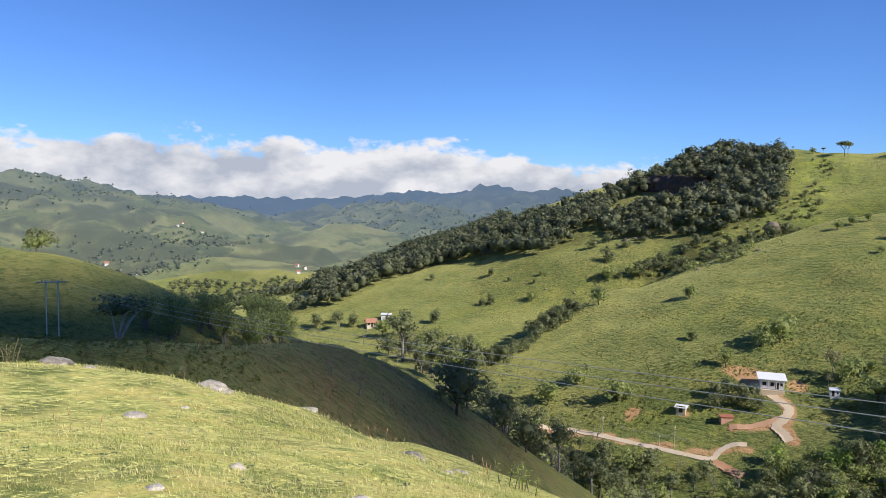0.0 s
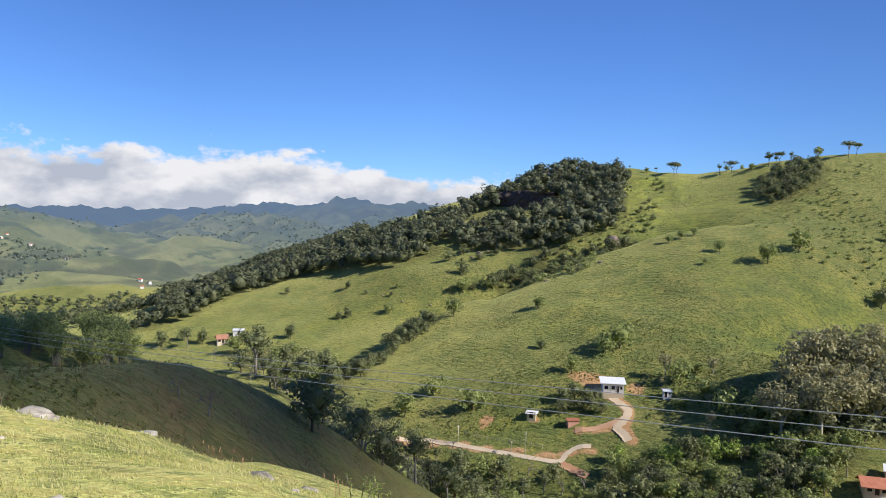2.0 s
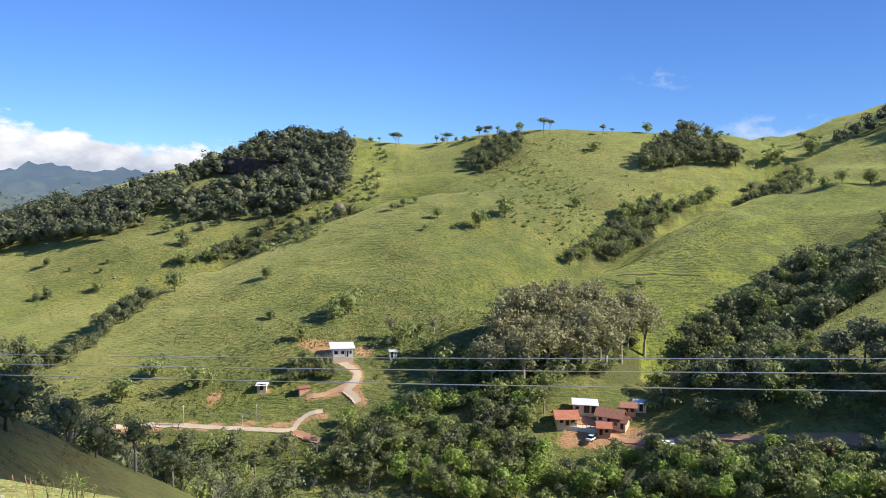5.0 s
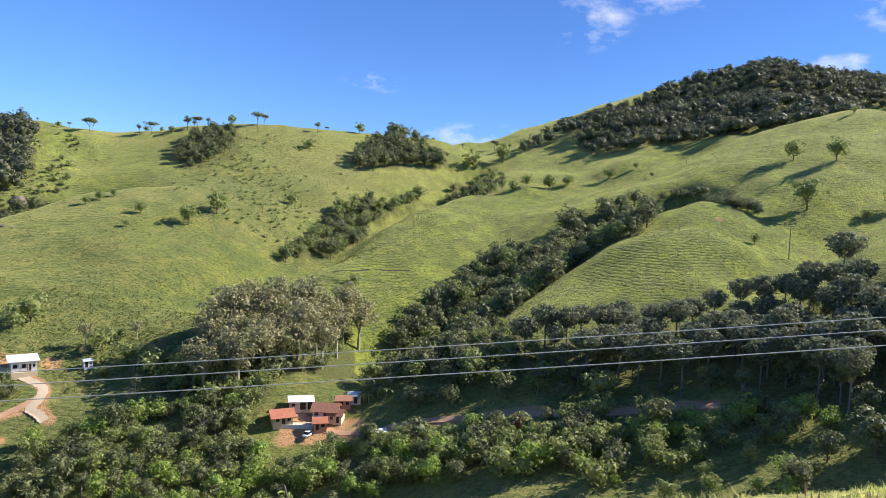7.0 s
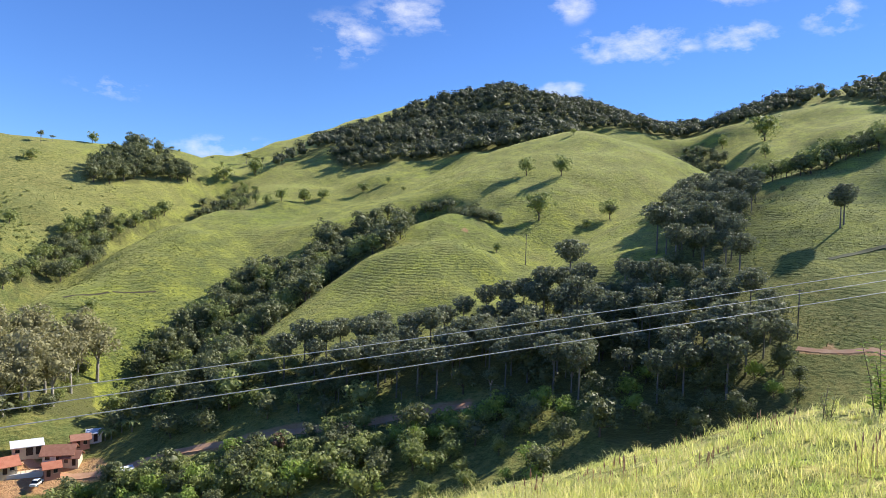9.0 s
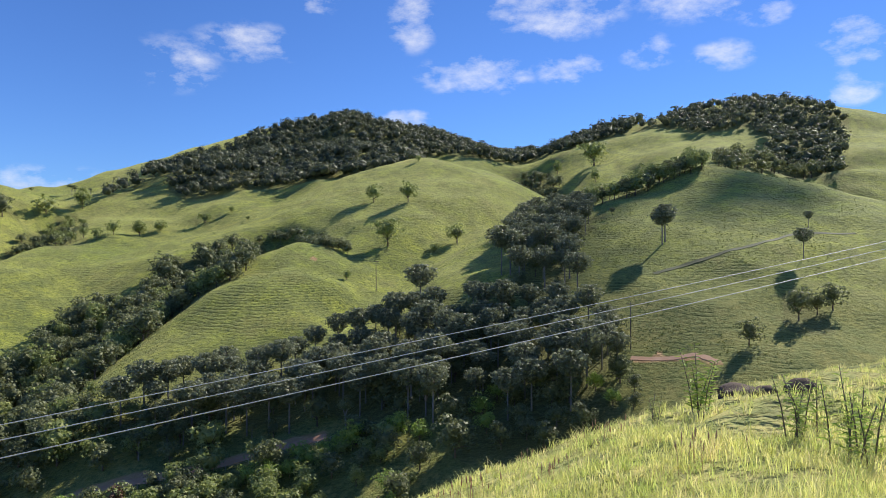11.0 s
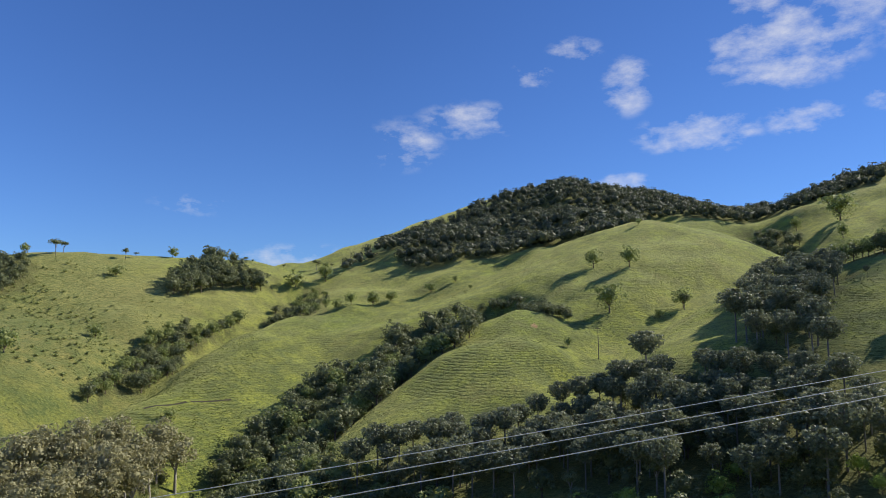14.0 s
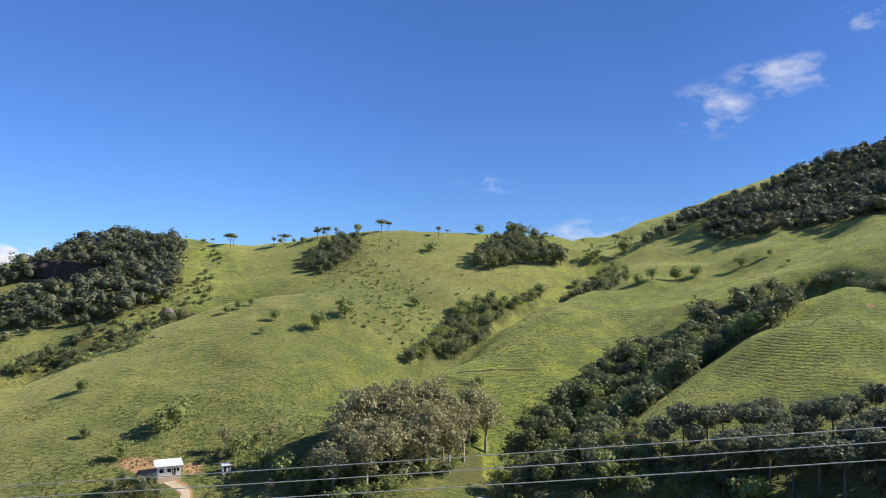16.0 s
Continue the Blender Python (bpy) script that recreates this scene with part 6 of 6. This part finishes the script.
plant(FRESH, [at(b, d) for b, d in ((71.0, 168), (72.4, 167), (73.9, 167), (75.3, 169), (76.6, 170), (77.8, 171), (74.6, 172), (72.0, 171))], (4.5, 6.0), "bright green billowing bush in the hedge by the stream", "bush", "bright hedge by the stream", "hedge_bush", 40)
plant(DENSE, [at(70.6, 178), at(75.5, 181), at(76.4, 180)], (8, 10), "dark dense tree standing beside the road", "tree", "trees beside the road", "roadside_tree", 41)
singles(DENSE + LANKY, SLOPE_TREES, "dark spreading tree at the foot of the brown slope", "trees under the brown slope", "slope_tree", 6, 1.0)
plant(BUSH + FRESH, scatter(UNDER_ROAD, 5.5, 244, 90, 0.85), (2, 3.6), "leafy tree between the earth road and the stream", "tree", "trees below the road", "roadside_tree", 44)
plant(SCRUB, scatter(SCRUB_UP, 3.0, 45, 280, 0.6, 0.02), (0.5, 2.0), "dark scrub bush on the rough upper pasture", "bush", "scrub on the upper pasture", "scrub_bush", 45)
plant(SCRUB + BUSH_DARK, scatter(SCRUB_CLIFF, 3.8, 46, 290, 0.9, 0.02), (1.0, 4.0), "dark scrub bush on the rough slope under the wood", "bush", "scrub under the wood", "thorn_bush", 46)
grove(ROUND + FRESH + DENSE + BUSH, NEAR_CANOPY, 5.0, (4.5, 8.5), "leafy tree crowding the near side of the stream", "near stream trees", "streamside_tree", 47, "tree", 0.95, 200)
grove(DENSE + ROUND + FRESH, EAST_CANOPY, 5.0, (4, 8), "dark leafy tree on the slope under the brow", "trees under the brow", "streamside_tree", 48, "tree", 0.95, 220)
grove(BARE + DENSE + BUSH + ROUND, WEST_CANOPY, 5.5, (4, 8), "half-bare leafy tree on the near valley floor", "near valley floor trees", "grey_tree", 49, "tree", 0.9, 120)
plant(FRESH + BUSH + ROUND, scatter(NEAR_MEADOW, 5.0, 50, 120, 0.75), (2.5, 6.0), "leafy bush on the meadow below the knoll", "bush", "meadow bushes", "meadow_bush", 50)
grove(DENSE + ROUND + BUSH, VILLAGE_WOOD, 4.8, (4, 9), "leafy tree between the gum stand and the farmstead", "trees behind the farmstead", "farmstead_tree", 52, "tree", 0.9, 120)
grove(DENSE + ROUND + BUSH_DARK, VILLAGE_WOOD_B, 5.2, (4, 8.5), "dark leafy tree on the slope above the earth road", "trees above the road", "farmstead_tree", 53, "tree", 0.9, 112)
grove(ROUND + BUSH + FRESH + DENSE, BOTTOM_WOOD, 5.0, (3.5, 7), "leafy tree at the foot of the knoll", "trees under the knoll", "foot_tree", 54, "tree", 0.9, 136)
singles(DENSE, ROADSIDE, "dark round tree standing over the stream wood", "tall trees over the stream", "roadside_tree", 7, 1.0)
plant(DENSE, [at(24.9, 186), at(27.2, 187)], (9.5, 11), "large dark round tree standing on the valley floor", "tree", "", "valley_tree", 301)
plant(RUST, [at(61.5, 174), at(66.8, 173), at(58.2, 179)], (5, 6.5), "rust-leaved tree among the green stream trees", "tree", "", "rust_tree", 42)
plant(FRESH, [at(b, d) for b, d in ((31.5, 174), (33.2, 171), (29.8, 178), (35.5, 169), (38.0, 173), (82.2, 170), (84.0, 167))], (5, 7.5), "bright leafy tree in the sun on the valley floor", "tree", "", "bright_tree", 43)

# far woods, too many to count
face_x, face_y = at(16.9, 506)
ridge_places = [p for p in scatter(RIDGE_WOOD, 5.0, 51, 3600) if math.hypot((p[0] - face_x) * 0.7, p[1] - face_y) > 24]
wood_stuff("ridge_wood", ridge_places, (6, 15), "dense dark wood along the long ridge", 51, LEAF_WOOD, 9, 14, 0.56)
wood_stuff("hill_wood", scatter(HILL_WOOD, 6.6, 52, 3600), (7, 15), "dense dark forest over the round hill", 52, LEAF_WOOD, 9, 18, 0.52)
wood_stuff("south_wood", scatter(SOUTH_WOOD, 7.5, 53, 1500), (8, 13), "forest on the crest of the high hill", 53, LEAF_WOOD, 8, 12, 0.70)
wood_stuff("valley_wood", scatter(VALLEY_WOOD, 9.0, 54, 900), (6, 10), "dark woods on the far valley floor", 54, LEAF_WOOD, 7, 7, 0.9)


def far_trees(seed, count, near, far_, b0, b1, bias):
    """Hedgerow trees over the distant country, thicker where a slow noise says so."""
    rng = rng_of(seed)
    b = np.radians(rng.uniform(b0, b1, count * 4))
    d = near * (far_ / near) ** rng.random(count * 4)
    x, y = d * np.sin(b), d * np.cos(b)
    keep = fbm(x, y, 240, 4, seed) + 0.12 * rng.normal(size=len(x)) > bias
    return list(zip(x[keep][:count], y[keep][:count]))


wood_stuff("distant_trees", far_trees(61, 2400, 1130, 3400, -34, 10, 0.14), (5, 11), "scattered hedgerow trees over the distant hills", 61, LEAF_HAZED, 3, 4, 1.4)


# the small town on the far valley floor
def far_house(b, d, turn, w, dep, h, wall_mat, roof_mat, label):
    x, y = at(b, d)
    root = tagged(new("town_house"), label, "house", "houses of the far town")
    root.matrix_basis = pose(x, y, float(ground(x, y)) + 0.2, 0, 0, turn)
    part("wall", wall_shell(w, dep, h, 1.6, [(-w / 4 - 0.6, 1.0, -w / 4 + 0.6, 2.2), (w / 4 - 0.6, 1.0, w / 4 + 0.6, 2.2)]), wall_mat, root)
    part("roof", gable_roof(w, dep, h + 0.02, 1.6, 0.6), roof_mat, root)


town = rng_of(88)
for centre_b, centre_d, count in ((-24.2, 1250, 5), (-10.4, 1130, 3), (-14.5, 1520, 2), (-19.5, 1750, 3)):
    for k in range(count):
        pick = int(town.integers(3))
        far_house(centre_b + town.normal() * 1.5, centre_d + town.normal() * 40, town.uniform(0, 360), town.uniform(5, 7), town.uniform(4, 6), town.uniform(2.6, 3.4), (WHITEWASH, CREAM, WHITEWASH)[pick], (TILE_RED, SHEET, TILE_OLD)[pick],
                  ("white town house with a red tiled roof in the far valley", "cream town house with a pale sheet roof in the far valley", "white town house with a brown tiled roof in the far valley")[pick])


# ---- turf of the knoll ----
def turf(name, seed, b0, b1, d0, d1, count, blades, low, high, wide, mat, label, reach=None):
    """Tufts of bent blades, each blade two tapering leaves of mesh."""
    rng = rng_of(seed)
    b = np.radians(rng.uniform(b0, b1, count))
    d = d0 * (d1 / d0) ** rng.random(count)
    x, y = d * np.sin(b), d * np.cos(b)
    thick = fbm(x, y, 1.4, 3, seed) + 0.25 * rng.normal(size=count) > -0.18
    x, y, d = x[thick], y[thick], d[thick]
    z = ground(x, y) - 0.02
    lush = 1 + 0.7 * fbm(x, y, 2.2, 2, seed + 3)
    n = blades
    X, Y, Z, D, L = (np.repeat(v, n) for v in (x, y, z, d, lush))
    m = len(X)
    X, Y = X + rng.normal(size=m) * 0.05, Y + rng.normal(size=m) * 0.05
    a = rng.uniform(0, 2 * math.pi, m)
    h = rng.uniform(low, high, m) * L
    bend = rng.uniform(0.25, 1.0, m) * h
    w = wide * np.clip(D / 7, 0.6, 2.2) * rng.uniform(0.7, 1.3, m)
    sx, sy = -np.sin(a), np.cos(a)
    rows = []
    for f, lift, width in ((0.0, 0.0, 1.0), (0.35, 0.62, 0.75), (1.0, 1.0, 0.12)):
        cx, cy, cz = X + np.cos(a) * bend * f, Y + np.sin(a) * bend * f, Z + h * lift
        rows += [np.stack([cx - sx * w * width, cy - sy * w * width, cz], 1), np.stack([cx + sx * w * width, cy + sy * w * width, cz], 1)]
    v = np.stack(rows, 1).reshape(-1, 3)
    o = np.arange(m)[:, None] * 6
    q = np.concatenate([o + np.array([[0, 1, 3, 2]]), o + np.array([[2, 3, 5, 4]])], 1).reshape(-1, 4)
    return tagged(new(name, big_mesh(name, v, q, mat)), label, "grass", kind="stuff")


turf("slope_herbage", 75, -34, 7, 26, 112, 9000, 4, 0.18, 0.55, 0.009, GRASS_BROWN, "brown rank herbage on the shaded slope")
turf("short_grass", 71, -36, 14, 2.6, 18.5, 26000, 5, 0.02, 0.055, 0.0036, GRASS_SHORT, "grazed straw-and-green turf on the sunny knoll")
turf("tall_grass", 72, 74, 121, 3.0, 31, 12000, 8, 0.05, 0.15, 0.0036, GRASS_TALL, "yellow-green grass on the sunny brow")
turf("grass_clumps", 74, 76, 121, 4.0, 30, 1500, 14, 0.12, 0.30, 0.0036, GRASS_TALL, "taller yellow grass clumps on the brow")
turf("brow_grass", 73, 14, 74, 3.2, 9, 1800, 5, 0.06, 0.2, 0.006, GRASS_SHORT, "short grass on the lip of the knoll")


def tussocks(name, seed, count, b0, b1, d0, d1, size, mat, label):
    rng = rng_of(seed)
    b = np.radians(rng.uniform(b0, b1, count * 2))
    d = d0 * (d1 / d0) ** rng.random(count * 2)
    x, y = d * np.sin(b), d * np.cos(b)
    keep = fbm(x, y, 45, 3, seed) + 0.2 * rng.normal(size=len(x)) > 0.0
    for zone in WOODS:
        keep &= ~within(x, y, plan(zone))
    for a, c, r in KEEP_CLEAR:
        keep &= np.hypot(x - a, y - c) > r + 0.5
    x, y = x[keep][:count], y[keep][:count]
    z = ground(x, y)
    r = rng.uniform(size * 0.5, size * 1.4, len(x))
    v, q = foliage(rng, np.stack([x, y, z + r * 0.3], 1), r, 6, size * 0.6, 0.6, 0.7)
    return tagged(new(name, big_mesh(name, v, q, mat)), label, "undergrowth", kind="stuff")


tussocks("spur_tussocks", 81, 24000, 2, 54, 225, 560, 0.32, TUSSOCK, "low green tussocks dotted over the big spur")
tussocks("hill_tussocks", 82, 13000, 52, 116, 190, 620, 0.27, TUSSOCK, "low tussocks and weeds dotted over the hills")
tussocks("slope_tussocks", 83, 6000, -36, 8, 30, 190, 0.20, TUSSOCK, "weeds and tussocks on the shaded slopes")


# ---- plants on the knoll ----
def leafy_stem(rng, height, leaves, length, lean):
    """A wand with narrow pointed leaves set round it."""
    verts, faces = tube([(0, 0, -0.1), (lean * 0.4, 0, height * 0.5), (lean, 0, height)], [0.012, 0.009, 0.004], 5)
    wood = (verts, faces)
    lv, lf = [], []
    for i in range(leaves):
        f = 0.18 + 0.82 * i / leaves
        base = Vector((lean * f * f, 0, height * f))
        a = i * 2.4 + rng.uniform(-0.4, 0.4)
        out = Vector((math.cos(a), math.sin(a), rng.uniform(0.1, 0.9))).normalized()
        side = out.cross(Vector((0, 0, 1))).normalized()
        n = length * rng.uniform(0.7, 1.2) * (1.15 - 0.5 * f)
        o = len(lv)
        droop = Vector((0, 0, -0.25 * n))
        lv += [tuple(base), tuple(base + out * n * 0.45 + side * n * 0.13), tuple(base + out * n + droop), tuple(base + out * n * 0.45 - side * n * 0.13)]
        lf.append((o, o + 1, o + 2, o + 3))
    return wood, (lv, lf)


def shrub(b, d, height, stems, leaves, length, seed, mat, label, name="shrub", spread=0.18):
    rng = rng_of(seed)
    x, y = at(b, d)
    root = tagged(new(name), label, "shrub")
    root.matrix_basis = pose(x, y, float(ground(x, y)), 0, 0, seed * 31 % 360)
    for k in range(stems):
        wood, foli = leafy_stem(rng, height * rng.uniform(0.65, 1.05), leaves, length, rng.uniform(0.1, 0.4) * height)
        m = pose(rng.normal() * spread, rng.normal() * spread, 0, 0, 0, 360 * k / stems + rng.uniform(-20, 20))
        child("stem", np_mesh("stem", *wood, BARK, True), root).matrix_basis = m
        child("leaves", np_mesh("leaves", *foli, mat), root).matrix_basis = m


shrub(106.6, 13.5, 1.25, 6, 34, 0.20, 91, LEAF_FRESH, "tall leafy green sapling standing in the grass", "sapling", 0.10)
shrub(113.6, 10.5, 0.8, 8, 26, 0.15, 92, LEAF_FRESH, "leafy green shrub on the grassy brow")
shrub(116.6, 9.5, 0.95, 8, 28, 0.16, 93, LEAF_FRESH, "tall leafy shrub beside the path")
shrub(103.4, 17.5, 0.9, 7, 22, 0.18, 94, LEAF_MID, "low bushy weed in the tall grass")
shrub(-20.3, 14.4, 0.30, 7, 14, 0.09, 97, LEAF_DARK, "dark little weed at the edge of the knoll", "weed", 0.08)
shrub(6.3, 14.2, 0.55, 9, 18, 0.13, 98, LEAF_FRESH, "fresh green bush on the lip of the slope", "bush", 0.22)
shrub(-31.0, 14.2, 0.45, 6, 12, 0.08, 99, LEAF_MID, "thin weed on the brow of the knoll", "weed", 0.08)
for k, (b, d, h) in enumerate(((53.7, 3.5, 0.88), (55.5, 3.5, 0.80), (57.0, 3.5, 0.72), (58.6, 3.5, 0.80))):
    shrub(b, d, h, 3, 22, 0.09, 110 + k, LEAF_FRESH, "bright sunlit weed tips on the lip of the knoll", "weed", 0.05)


STALK = []
for k in range(4):
    lx, ly = 0.05 * math.cos(k * 2.0), 0.05 * math.sin(k * 2.0)
    STALK.append(np_mesh("stalk", *joined([tube([(0, 0, -0.05), (lx * 0.5, ly * 0.5, 0.35), (lx, ly, 0.5)], [0.004, 0.004, 0.003], 4),
                                           tube([(lx, ly, 0.42), (lx, ly, 0.47), (lx * 1.2, ly * 1.2, 0.57)], [0.004, 0.016, 0.003], 5)]), SEED_HEAD, True))


def seed_stalks(b, d, count, height, seed):
    rng = rng_of(seed)
    x, y = at(b, d)
    root = tagged(new("dry_stalks"), "reddish dry seed stalks standing in the grass", "weed", "dry stalks on the knoll")
    root.location = (x, y, float(ground(x, y)))
    for k in range(count):
        px, py, s = rng.normal() * 0.16, rng.normal() * 0.16, height * rng.uniform(0.9, 1.6)
        child("stalk", STALK[k % 4], root).matrix_basis = pose(px, py, float(ground(x + px, y + py)) - root.location.z, 0, 0, rng.uniform(0, 360)) @ Matrix.Scale(s, 4)


for k, (b, d, n, h) in enumerate(((84.5, 8.5, 9, 0.5), (91.0, 9.5, 10, 0.55), (97.0, 10.5, 12, 0.5), (100.5, 12.0, 14, 0.5), (88.0, 12.5, 8, 0.5), (-4.6, 14.6, 6, 0.45), (-5.6, 14.9, 5, 0.40), (4.2, 14.0, 6, 0.5), (-26.5, 7.8, 4, 0.35), (94.0, 17.0, 9, 0.5), (107.5, 9.0, 10, 0.5))):
    seed_stalks(b, d, n, h, 130 + k)


# ---- unseen clouds, added up-sun to lay broken shade on the hills ----
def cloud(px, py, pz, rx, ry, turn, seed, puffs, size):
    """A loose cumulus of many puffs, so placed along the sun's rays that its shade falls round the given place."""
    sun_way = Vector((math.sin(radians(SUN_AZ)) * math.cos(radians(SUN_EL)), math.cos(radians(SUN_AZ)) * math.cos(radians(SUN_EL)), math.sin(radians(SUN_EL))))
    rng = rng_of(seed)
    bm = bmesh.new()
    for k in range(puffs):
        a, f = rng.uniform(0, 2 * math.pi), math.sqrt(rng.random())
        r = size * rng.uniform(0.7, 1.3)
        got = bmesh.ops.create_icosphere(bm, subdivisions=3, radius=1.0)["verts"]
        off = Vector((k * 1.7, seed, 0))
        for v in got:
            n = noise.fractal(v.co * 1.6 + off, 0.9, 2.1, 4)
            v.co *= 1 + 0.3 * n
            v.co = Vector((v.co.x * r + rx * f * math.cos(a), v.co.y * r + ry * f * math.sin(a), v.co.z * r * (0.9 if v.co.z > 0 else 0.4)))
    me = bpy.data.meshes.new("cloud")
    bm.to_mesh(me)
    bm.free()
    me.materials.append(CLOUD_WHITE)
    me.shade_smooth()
    ob = tagged(new("cloud", me), "unseen cumulus cloud added up-sun to shade the hills", "cloud", "fair-weather clouds")
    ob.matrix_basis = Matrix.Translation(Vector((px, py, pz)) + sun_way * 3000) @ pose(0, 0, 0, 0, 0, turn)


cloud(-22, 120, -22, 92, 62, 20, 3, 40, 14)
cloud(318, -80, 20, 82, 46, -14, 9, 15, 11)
